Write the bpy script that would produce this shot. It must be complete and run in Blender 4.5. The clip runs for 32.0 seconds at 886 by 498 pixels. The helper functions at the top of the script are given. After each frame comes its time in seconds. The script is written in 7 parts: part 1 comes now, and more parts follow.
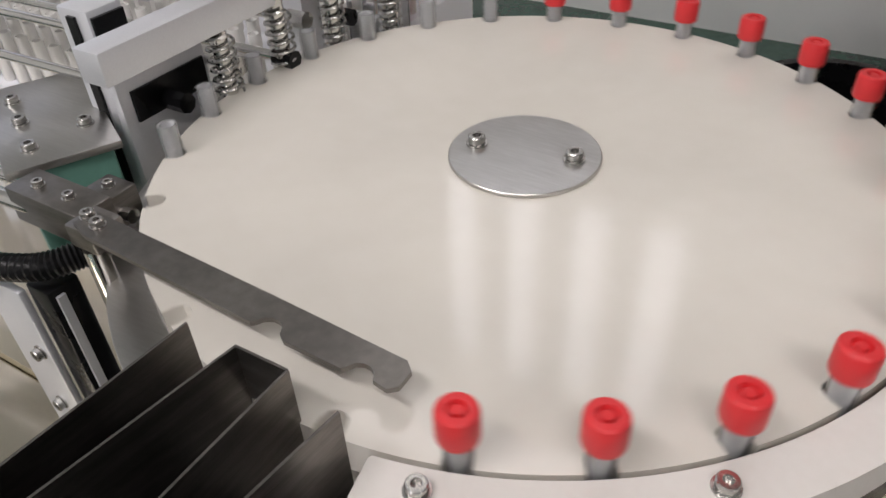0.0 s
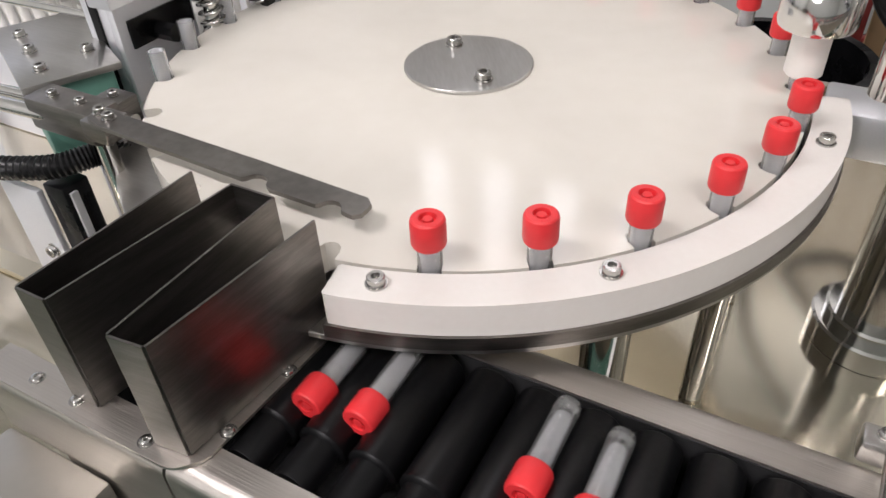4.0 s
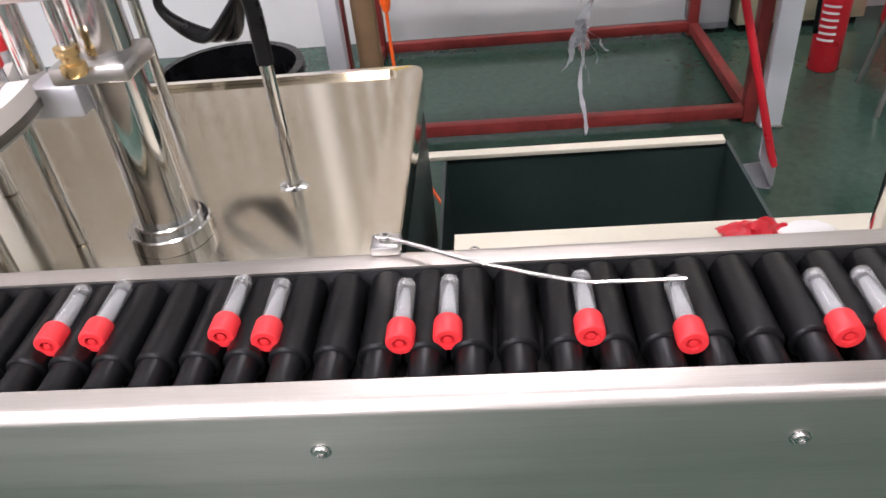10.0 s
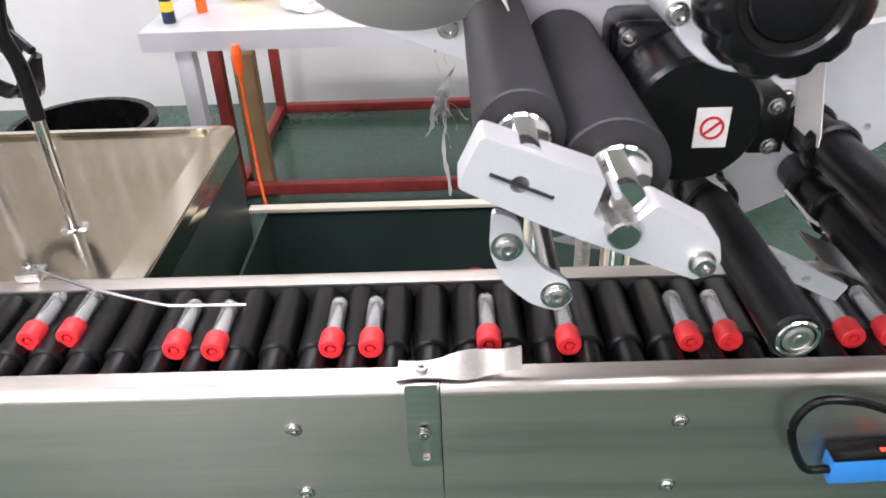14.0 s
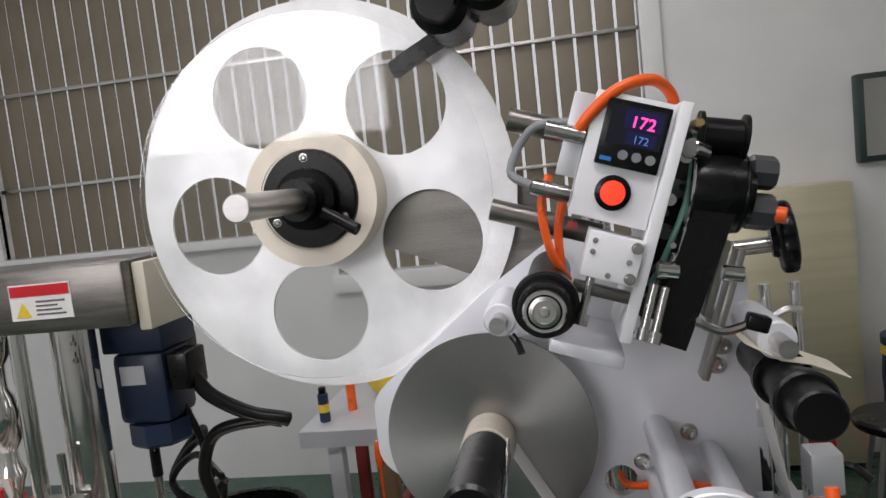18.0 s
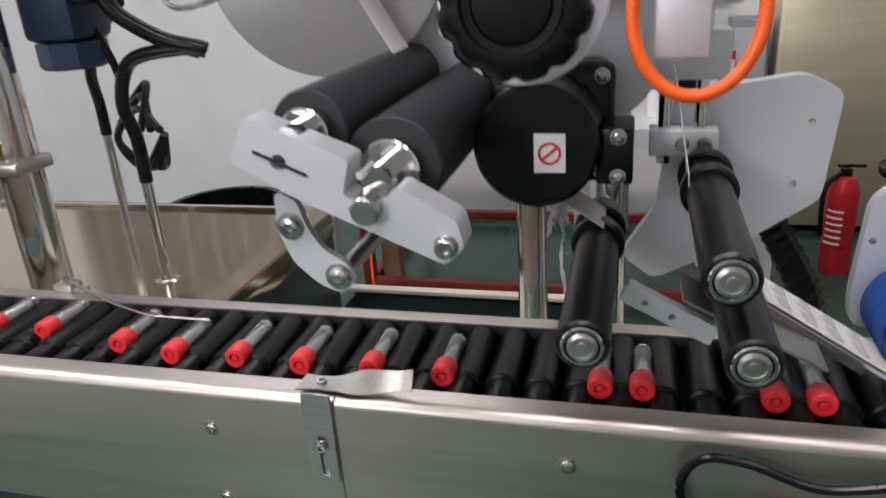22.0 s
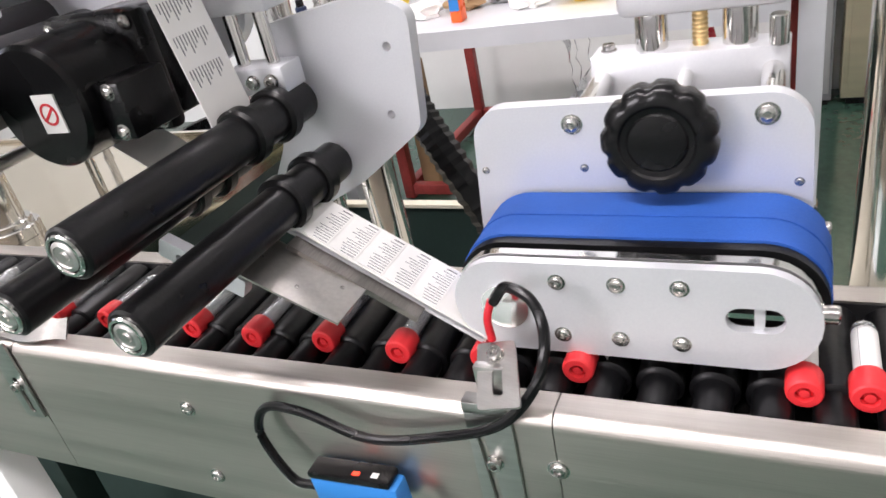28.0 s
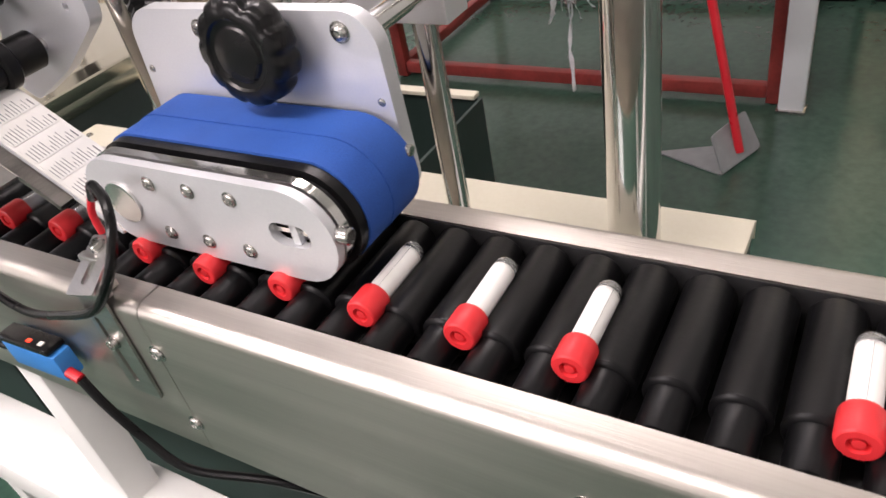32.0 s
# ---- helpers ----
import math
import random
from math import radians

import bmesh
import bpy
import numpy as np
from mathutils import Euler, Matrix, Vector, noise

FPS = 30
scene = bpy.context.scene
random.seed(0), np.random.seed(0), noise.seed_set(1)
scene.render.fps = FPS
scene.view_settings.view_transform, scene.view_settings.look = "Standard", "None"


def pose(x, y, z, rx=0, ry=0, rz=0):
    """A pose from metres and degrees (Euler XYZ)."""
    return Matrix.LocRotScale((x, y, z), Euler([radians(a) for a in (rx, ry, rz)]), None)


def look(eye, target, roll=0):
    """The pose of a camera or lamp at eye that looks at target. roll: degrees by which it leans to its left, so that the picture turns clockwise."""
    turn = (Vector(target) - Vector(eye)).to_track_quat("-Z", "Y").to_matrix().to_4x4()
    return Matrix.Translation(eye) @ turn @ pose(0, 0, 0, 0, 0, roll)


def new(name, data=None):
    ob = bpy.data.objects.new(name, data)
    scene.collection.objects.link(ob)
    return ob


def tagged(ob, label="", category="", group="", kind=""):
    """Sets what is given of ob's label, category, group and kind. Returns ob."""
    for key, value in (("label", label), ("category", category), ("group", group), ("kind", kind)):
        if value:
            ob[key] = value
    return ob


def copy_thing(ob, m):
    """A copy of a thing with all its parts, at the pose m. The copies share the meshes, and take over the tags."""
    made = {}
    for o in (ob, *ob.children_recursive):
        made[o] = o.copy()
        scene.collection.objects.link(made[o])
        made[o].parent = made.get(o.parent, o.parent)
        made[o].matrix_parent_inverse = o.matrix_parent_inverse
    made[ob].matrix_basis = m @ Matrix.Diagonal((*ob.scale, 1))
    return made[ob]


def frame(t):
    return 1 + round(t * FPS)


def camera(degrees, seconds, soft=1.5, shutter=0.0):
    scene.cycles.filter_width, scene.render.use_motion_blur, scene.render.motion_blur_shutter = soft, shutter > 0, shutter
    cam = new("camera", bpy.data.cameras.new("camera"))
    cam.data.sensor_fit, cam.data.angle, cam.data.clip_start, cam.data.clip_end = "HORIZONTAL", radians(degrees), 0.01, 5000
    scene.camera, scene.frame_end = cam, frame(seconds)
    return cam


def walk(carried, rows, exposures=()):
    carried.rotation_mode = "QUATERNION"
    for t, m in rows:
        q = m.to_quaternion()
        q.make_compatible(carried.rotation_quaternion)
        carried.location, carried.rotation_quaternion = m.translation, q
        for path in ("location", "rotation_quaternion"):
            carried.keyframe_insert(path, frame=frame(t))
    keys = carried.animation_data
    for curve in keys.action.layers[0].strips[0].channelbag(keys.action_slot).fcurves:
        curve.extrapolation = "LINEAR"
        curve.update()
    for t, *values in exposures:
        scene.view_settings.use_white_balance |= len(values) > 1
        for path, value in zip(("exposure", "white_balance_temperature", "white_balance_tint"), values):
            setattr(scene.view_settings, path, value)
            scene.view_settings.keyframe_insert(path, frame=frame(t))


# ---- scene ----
cam = camera(62.0, 32.0, shutter=0.4)
PATH = [
    (0, (-0.733, -0.019, 0.289), (-1.575, 1.301, -0.955), -2.9),
    (0.5, (-0.732, -0.025, 0.285), (-1.598, 1.295, -0.943), -3.2),
    (1, (-0.73, -0.026, 0.288), (-1.661, 1.122, -1.059), -3.2),
    (1.5, (-0.695, -0.062, 0.24), (-1.712, 1.207, -0.924), -0.7),
    (2, (-0.68, -0.068, 0.258), (-1.597, 1.088, -1.092), 0.4),
    (2.5, (-0.683, -0.079, 0.256), (-1.568, 1.163, -1.038), -0.2),
    (3, (-0.668, -0.101, 0.279), (-1.501, 1.217, -0.974), -1.9),
    (3.5, (-0.664, -0.105, 0.283), (-1.447, 1.22, -0.995), -3.1),
    (5.5, (-0.624, -0.154, 0.294), (-1.417, 1.246, -0.894), -2.0),
    (6, (-0.566, -0.167, 0.294), (-1.308, 1.225, -0.935), -3.0),
    (6.5, (-0.494, -0.183, 0.292), (-1.168, 1.249, -0.93), -4.6),
    (7, (-0.415, -0.213, 0.287), (-1.086, 1.257, -0.89), -6.4),
    (7.5, (-0.37, -0.237, 0.293), (-1.047, 1.257, -0.852), -7.8),
    (8, (-0.37, -0.257, 0.279), (-0.891, 1.303, -0.859), -7.7),
    (8.5, (-0.31, -0.267, 0.281), (-0.649, 1.341, -0.858), -7.0),
    (9, (-0.236, -0.266, 0.275), (-0.462, 1.353, -0.878), -6.3),
    (9.5, (-0.192, -0.275, 0.295), (-0.376, 1.327, -0.889), -6.4),
    (10, (-0.166, -0.284, 0.308), (-0.326, 1.319, -0.877), -6.3),
    (10.5, (-0.131, -0.284, 0.308), (-0.226, 1.323, -0.878), -6.4),
    (11, (-0.099, -0.283, 0.31), (-0.113, 1.325, -0.88), -5.7),
    (11.5, (-0.075, -0.287, 0.308), (-0.069, 1.329, -0.871), -5.7),
    (12, (-0.015, -0.307, 0.313), (-0.063, 1.331, -0.833), -3.2),
    (12.5, (-0.003, -0.313, 0.315), (0.063, 1.322, -0.836), -2.7),
    (13, (0.026, -0.341, 0.318), (0.09, 1.315, -0.802), -2.9),
    (13.5, (0.077, -0.369, 0.326), (0.098, 1.293, -0.787), -1.3),
    (14, (0.121, -0.385, 0.342), (0.088, 1.311, -0.718), -2.1),
    (14.5, (0.137, -0.405, 0.369), (0.046, 1.347, -0.591), -3.1),
    (15, (0.138, -0.446, 0.435), (-0.099, 1.408, -0.277), -5.3),
    (15.5, (0.141, -0.489, 0.474), (-0.159, 1.415, -0.059), -5.0),
    (17.5, (0.177, -0.539, 0.536), (-0.173, 1.42, 0.334), -6.5),
    (18, (0.183, -0.539, 0.537), (-0.162, 1.422, 0.348), -6.3),
    (18.5, (0.188, -0.532, 0.535), (-0.144, 1.427, 0.303), -6.2),
    (19, (0.206, -0.512, 0.509), (-0.127, 1.416, 0.095), -5.6),
    (19.5, (0.188, -0.479, 0.487), (-0.082, 1.459, 0.073), -6.4),
    (20, (0.224, -0.507, 0.51), (-0.212, 1.425, 0.239), -7.6),
    (20.5, (0.291, -0.536, 0.514), (-0.325, 1.338, 0.185), -7.5),
    (21, (0.353, -0.547, 0.464), (-0.277, 1.283, -0.042), -6.5),
    (21.5, (0.338, -0.503, 0.373), (-0.204, 1.3, -0.3), -2.8),
    (22, (0.32, -0.427, 0.289), (-0.18, 1.361, -0.454), -3.9),
    (22.5, (0.327, -0.397, 0.249), (-0.122, 1.391, -0.527), -2.9),
    (23, (0.36, -0.396, 0.243), (-0.09, 1.391, -0.534), -3.6),
    (23.5, (0.406, -0.409, 0.24), (-0.115, 1.362, -0.528), -4.4),
    (24, (0.448, -0.373, 0.236), (-0.104, 1.367, -0.582), -5.4),
    (24.5, (0.495, -0.31, 0.238), (-0.127, 1.376, -0.639), -5.0),
    (25, (0.531, -0.281, 0.237), (-0.095, 1.386, -0.674), -7.4),
    (25.5, (0.559, -0.271, 0.24), (-0.139, 1.363, -0.678), -8.9),
    (27.5, (0.64, -0.272, 0.26), (-0.178, 1.257, -0.737), -12.2),
    (28, (0.67, -0.283, 0.269), (-0.176, 1.259, -0.684), -12.5),
    (28.5, (0.693, -0.287, 0.276), (-0.144, 1.272, -0.656), -12.4),
    (29, (0.723, -0.29, 0.274), (-0.08, 1.286, -0.659), -11.8),
    (29.5, (0.788, -0.289, 0.269), (-0.046, 1.259, -0.684), -11.9),
    (30, (0.86, -0.294, 0.264), (0.003, 1.224, -0.717), -10.8),
    (30.5, (0.872, -0.268, 0.263), (0.014, 1.204, -0.784), -13.1),
    (31, (0.867, -0.245, 0.262), (0.053, 1.241, -0.801), -11.3),
    (31.5, (0.881, -0.208, 0.246), (0.015, 1.18, -0.905), -12.6),
    (32, (0.918, -0.174, 0.247), (-0.029, 1.117, -0.951), -12.3),
]
walk(cam, [(t, look(eye, target, roll)) for t, eye, target, roll in PATH],
     exposures=[(0, -1.3, 6500, 17), (1.2, -1.3, 6500, 17), (2, -0.9, 6400, 17), (5.5, -0.8, 6500, 19), (8, -0.36, 6300, 23), (9.5, -0.1, 6250, 23), (13, 0.0, 6300, 21), (14.2, 0.15, 6250, 21), (15, -0.2, 6250, 20), (16.5, -1.0, 6300, 18), (17.5, -1.35, 6350, 16), (18.4, -1.48, 6350, 16), (19.2, -1.5, 6350, 16), (20.2, -1.28, 6350, 16), (21, -1.48, 6300, 17),
                (21.6, -1.15, 6250, 18), (22.5, -0.48, 6300, 20), (24, -0.15, 6350, 20), (28, 0.08, 6400, 20), (29, -0.08, 6450, 20), (30, 0.02, 6550, 21), (32, -0.12, 6800, 24)])


# ---- light ----
FLOOR = -0.88
world = bpy.data.worlds.new("world")
scene.world = world
world.use_nodes = True
wn = world.node_tree
sky = wn.nodes.new("ShaderNodeTexSky")
sky.sky_type, sky.sun_disc = "NISHITA", False
sky.sun_elevation, sky.sun_rotation = radians(38), radians(120)
wn.links.new(sky.outputs[0], wn.nodes["Background"].inputs[0])
wn.nodes["Background"].inputs[1].default_value = 0.12


def area_lamp(name, m, sx, sy, watts, colour=(1, 1, 1)):
    d = bpy.data.lights.new(name, "AREA")
    d.shape, d.size, d.size_y, d.energy, d.color = "RECTANGLE", sx, sy, watts, colour
    ob = new(name, d)
    ob.matrix_world = m
    return ob


LAMP = (1.0, 0.975, 0.945)
# the unseen front-left tube, at 75, stands in for daylight on that floor
LAMPS = ((-1.7, -1.0, 75), (0.2, -1.0, 62), (2.0, -1.0, 20), (-1.7, 1.6, 8), (-0.1, 2.0, 36), (2.0, 1.6, 2))
for lx, ly, watts in LAMPS:
    area_lamp("tube_light", look((lx, ly, 2.33), (lx, ly, 0)), 1.2, 0.3, watts, LAMP)
area_lamp("window_light", look((-3.92, 0.6, 0.75), (0, 0.6, -0.2)), 2.2, 1.7, 14, (0.97, 0.98, 1.0))
area_lamp("front_window_light", look((-1.75, -3.95, 1.5), (-1.75, 0.0, 1.5)), 1.7, 1.2, 120, (1.0, 0.985, 0.96))


# ---- materials ----
def material(name, col, rough=0.5, metal=0.0, var=0.12, scale=9.0, bump=0.0, bscale=120.0, stretch=(1, 1, 1), rvar=0.1, glass=0.0, ior=1.45, emit=0.0, spec=0.5, fine=0.0):
    m = bpy.data.materials.new(name)
    m.use_nodes = True
    nt = m.node_tree
    b = nt.nodes["Principled BSDF"]
    b.inputs["Metallic"].default_value = metal
    b.inputs["Transmission Weight"].default_value = glass
    b.inputs["IOR"].default_value = ior
    b.inputs["Specular IOR Level"].default_value = spec
    tc = nt.nodes.new("ShaderNodeTexCoord")
    mp = nt.nodes.new("ShaderNodeMapping")
    mp.inputs["Scale"].default_value = stretch
    nt.links.new(tc.outputs["Object"], mp.inputs["Vector"])

    def noise_node(sc, detail=4):
        n = nt.nodes.new("ShaderNodeTexNoise")
        n.inputs["Scale"].default_value, n.inputs["Detail"].default_value = sc, detail
        nt.links.new(mp.outputs[0], n.inputs["Vector"])
        return n

    big = noise_node(scale)
    ramp = nt.nodes.new("ShaderNodeValToRGB")
    ramp.color_ramp.elements[0].position, ramp.color_ramp.elements[1].position = 0.3, 0.7
    ramp.color_ramp.elements[0].color = (*[max(0, c * (1 - var)) for c in col], 1)
    ramp.color_ramp.elements[1].color = (*[min(1, c * (1 + var)) for c in col], 1)
    nt.links.new(big.outputs["Fac"], ramp.inputs["Fac"])
    small = noise_node(bscale, 3)
    mix = nt.nodes.new("ShaderNodeMix")
    mix.data_type, mix.blend_type = "RGBA", "OVERLAY"
    mix.inputs["Factor"].default_value = fine
    nt.links.new(ramp.outputs["Color"], mix.inputs[6])
    nt.links.new(small.outputs["Fac"], mix.inputs[7])
    nt.links.new(mix.outputs[2], b.inputs["Base Color"])
    mr = nt.nodes.new("ShaderNodeMapRange")
    mr.inputs["To Min"].default_value, mr.inputs["To Max"].default_value = max(0.02, rough - rvar), min(1, rough + rvar)
    nt.links.new(big.outputs["Fac"], mr.inputs["Value"])
    nt.links.new(mr.outputs[0], b.inputs["Roughness"])
    if bump:
        bp = nt.nodes.new("ShaderNodeBump")
        bp.inputs["Strength"].default_value, bp.inputs["Distance"].default_value = bump, 0.001
        nt.links.new(small.outputs["Fac"], bp.inputs["Height"])
        nt.links.new(bp.outputs[0], b.inputs["Normal"])
    if emit:
        b.inputs["Emission Color"].default_value = (*col, 1)
        b.inputs["Emission Strength"].default_value = emit
    return m


STEEL = material("brushed_steel", (0.56, 0.55, 0.53), 0.3, 1, 0.1, 3, 0.12, 60, (1, 8, 60), 0.06, fine=0.15)
STEEL_RAIL = material("rail_steel", (0.54, 0.505, 0.465), 0.4, 1, 0.1, 2, 0.18, 40, (0.5, 26, 26), 0.08, fine=0.12)
STEEL_TRAY = material("tray_steel", (0.76, 0.7, 0.58), 0.14, 1, 0.06, 2.5, 0.02, 60, (1, 1, 1), 0.04, fine=0.06)
STEEL_DULL = material("dull_steel", (0.23, 0.215, 0.2), 0.36, 1, 0.2, 14, 0.1, 150, (1, 1, 12), 0.1, fine=0.25)
SHEET = material("satin_stainless_sheet", (0.42, 0.4, 0.36), 0.42, 0.9, 0.08, 4, 0.08, 60, (1, 1, 10), 0.06, fine=0.1)
SATIN = material("satin_steel_sheet", (0.42, 0.405, 0.38), 0.42, 1, 0.08, 20, 0.1, 300, (1, 1, 1), 0.06, fine=0.15)
CHROME = material("chrome", (0.7, 0.69, 0.67), 0.1, 1, 0.05, 6, 0, 60, (1, 1, 1), 0.04)
BOLT = material("bolt_steel", (0.5, 0.49, 0.47), 0.25, 1, 0.12, 80, 0, 60, (1, 1, 1), 0.08)
ALU = material("anodised_aluminium", (0.7, 0.71, 0.735), 0.42, 0.52, 0.05, 6, 0.1, 700, (1, 1, 1), 0.05, fine=0.12)
ALU_WHITE = material("white_anodised_plate", (0.87, 0.88, 0.92), 0.4, 0.3, 0.05, 7, 0.08, 800, (1, 1, 1), 0.05, fine=0.1)
ALU_DISC = material("scuffed_aluminium", (0.82, 0.82, 0.82), 0.4, 0.15, 0.18, 14, 0.08, 300, (1, 1, 1), 0.12, fine=0.25)
GREY_DISC = material("satin_steel_disc", (0.44, 0.43, 0.42), 0.3, 1, 0.08, 5, 0.0, 240, (1, 1, 1), 0.06, fine=0.05)
spun = GREY_DISC.node_tree.nodes.new("ShaderNodeTangent")
spun.direction_type, spun.axis = "RADIAL", "Y"
GREY_DISC.node_tree.nodes["Principled BSDF"].inputs["Anisotropic"].default_value = 0.8
GREY_DISC.node_tree.links.new(spun.outputs[0], GREY_DISC.node_tree.nodes["Principled BSDF"].inputs["Tangent"])
WHITE_PLASTIC = material("white_acetal", (0.66, 0.63, 0.565), 0.08, 0, 0.05, 7, 0.02, 60, (1, 1, 1), 0.05, fine=0.05)
RING_PLASTIC = material("white_guide_plastic", (0.74, 0.71, 0.665), 0.42, 0, 0.05, 8, 0.08, 220, (1, 1, 1), 0.08, fine=0.08)
GREY_SHEET = material("pale_grey_sheet", (0.42, 0.43, 0.43), 0.5, 0, 0.08, 8, 0.1, 120)
PAINT_WHITE = material("white_paint", (0.78, 0.78, 0.76), 0.55, 0, 0.05, 3, 0.1, 90, (1, 1, 1), 0.08, fine=0.05)
PRINTER_WHITE = material("printer_enamel", (0.84, 0.845, 0.86), 0.4, 0, 0.04, 12, 0.05, 400)
RUBBER = material("black_rubber", (0.006, 0.006, 0.0065), 0.3, 0, 0.3, 30, 0.15, 400, (1, 1, 1), 0.08, fine=0.2, spec=0.3)
ROLLER = material("black_roller_plastic", (0.0045, 0.0045, 0.005), 0.33, 0, 0.35, 25, 0.1, 260, (1, 1, 1), 0.1, fine=0.3, spec=0.28)
GREY_RUBBER = material("charcoal_rubber", (0.02, 0.02, 0.023), 0.55, 0, 0.2, 25, 0.2, 500, (1, 1, 1), 0.06, fine=0.2)
BLACK = material("black_plastic", (0.0045, 0.0045, 0.005), 0.27, 0, 0.25, 20, 0.1, 300, (1, 1, 1), 0.08, spec=0.35)
# one dark colour for dark parts and for shade inside narrow gaps
DARK = material("dark_parts_and_cavity_shade", (0.02, 0.02, 0.021), 0.6, 0, 0.3, 10)
RED_CAP = material("red_cap_plastic", (0.72, 0.035, 0.04), 0.38, 0, 0.08, 60, 0.1, 900, (1, 1, 1), 0.06)
RED_PAINT = material("red_frame_paint", (0.25, 0.035, 0.03), 0.45, 0, 0.25, 12, 0.2, 90, (1, 1, 1), 0.1, fine=0.25)
RED = material("bright_red_enamel", (0.6, 0.02, 0.03), 0.3, 0, 0.08, 12)
GREEN_PAINT = material("teal_machine_paint", (0.16, 0.36, 0.29), 0.38, 0, 0.08, 6, 0.1, 160, (1, 1, 1), 0.06, fine=0.08)
GREEN_DARK = material("dark_green_paint", (0.026, 0.045, 0.04), 0.45, 0, 0.2, 5, 0.1, 120, (1, 1, 1), 0.08, fine=0.15)
FLOOR_GREEN = material("green_epoxy_floor", (0.036, 0.082, 0.06), 0.2, 0, 0.2, 1.6, 0.05, 45, (1, 1, 1), 0.1, fine=0.35)
CREAM = material("cream_powder_coat", (0.68, 0.64, 0.52), 0.42, 0, 0.06, 6, 0.1, 200, (1, 1, 1), 0.06, fine=0.08)
BLUE_BELT = material("blue_foam_belt", (0.016, 0.085, 0.36), 0.75, 0, 0.12, 20, 0.4, 900, (1, 1, 1), 0.05, fine=0.2)
BLUE = material("blue_enamel", (0.014, 0.027, 0.066), 0.4, 0, 0.12, 15, 0.1, 300, (1, 1, 1), 0.06)
BLUE_BRIGHT = material("bright_blue_plastic", (0.03, 0.22, 0.6), 0.4, 0, 0.05, 40)
ORANGE = material("orange_hose", (0.95, 0.13, 0.015), 0.3, 0, 0.08, 40)
YELLOW = material("yellow_plastic_bag", (0.8, 0.58, 0.05), 0.4, 0, 0.12, 20, 0.5, 60)
BRASS = material("brass", (0.72, 0.52, 0.25), 0.28, 1, 0.12, 40)
PAPER = material("label_paper", (0.8, 0.79, 0.76), 0.6, 0, 0.04, 30)
KRAFT = material("card_core", (0.62, 0.56, 0.47), 0.7, 0, 0.08, 40, 0.2, 300)
INK = material("grey_ink", (0.13, 0.13, 0.14), 0.6, 0, 0.1, 30)
CARD = material("brown_card", (0.42, 0.27, 0.14), 0.75, 0, 0.1, 12)
CURTAIN = material("brown_shutter", (0.23, 0.195, 0.145), 0.55, 0, 0.15, 4, 0.1, 30, (1, 1, 1), 0.1)
GALV = material("galvanised_sheet", (0.74, 0.68, 0.48), 0.4, 0.7, 0.06, 2, 0.05, 30, (1, 1, 14), 0.06)
LCD_BLUE = material("blue_readout", (0.012, 0.014, 0.075), 0.2, 0, 0.1, 30)
SCREEN = material("dark_display", (0.01, 0.012, 0.02), 0.15, 0, 0.1, 30)
SKY_PANE = material("bright_sky_pane", (0.95, 0.97, 1.0), 0.4, emit=6.0)
DAYLIGHT = material("daylight_pane", (0.9, 0.95, 1.0), 0.4, emit=1.3)
GREY_DARK = material("dark_grey_plastic", (0.06, 0.062, 0.066), 0.4, 0, 0.15, 40)
GREY = material("grey_plastic", (0.25, 0.26, 0.27), 0.45, 0, 0.1, 30)
LED_PINK = material("led_digits", (1.0, 0.05, 0.3), 0.4, emit=6.0)
LED_BLUE = material("led_digits_dim", (0.1, 0.25, 0.6), 0.4, emit=0.6)
LED_RED = material("lit_red_switch", (1.0, 0.05, 0.02), 0.25, emit=2.2)
TUBE_GLOW = material("tube_glow", (1.0, 0.97, 0.92), 0.5, emit=5.0)
CLEAR = material("clear_tube_plastic", (0.97, 0.98, 0.98), 0.1, 0, 0.02, 30, glass=0.93, ior=1.4, rvar=0.04)
MILKY = material("milky_tube_plastic", (0.86, 0.87, 0.89), 0.25, 0, 0.06, 160, glass=0.42, ior=1.3, rvar=0.05)
ACRYLIC = material("clear_acrylic", (0.97, 0.98, 0.98), 0.03, 0, 0.01, 20, glass=1.0, ior=1.45, rvar=0.01)
FILM = material("clear_film", (0.93, 0.94, 0.95), 0.12, 0, 0.03, 30, glass=0.9, ior=1.2, bump=0.6, bscale=40)
FILM_WHITE = material("milky_film", (0.88, 0.89, 0.91), 0.3, 0, 0.05, 60, glass=0.12, ior=1.3, bump=0.5, bscale=80)

# ---- mesh helpers ----
ORIGIN = {}


def bm_new():
    return bmesh.new()


def thing(name, at, label, category, group="", kind=""):
    ob = new(name)
    ob.empty_display_size = 0.02
    ob.location = at
    ORIGIN[ob.name] = Vector(at)
    return tagged(ob, label, category, group, kind)


def part(name, bm, mat, parent=None, label="", category="", kind="", group=""):
    me = bpy.data.meshes.new(name)
    if parent is not None:
        bmesh.ops.translate(bm, verts=bm.verts, vec=-ORIGIN[parent.name])
    bmesh.ops.recalc_face_normals(bm, faces=bm.faces)
    bm.to_mesh(me)
    bm.free()
    me.materials.append(mat)
    me.shade_smooth()
    me.set_sharp_from_angle(angle=radians(34))
    ob = new(name, me)
    if parent is not None:
        ob.parent = parent
        ORIGIN[ob.name] = ORIGIN[parent.name]
    else:
        ORIGIN[ob.name] = Vector((0, 0, 0))
    return tagged(ob, label, category, group, kind)


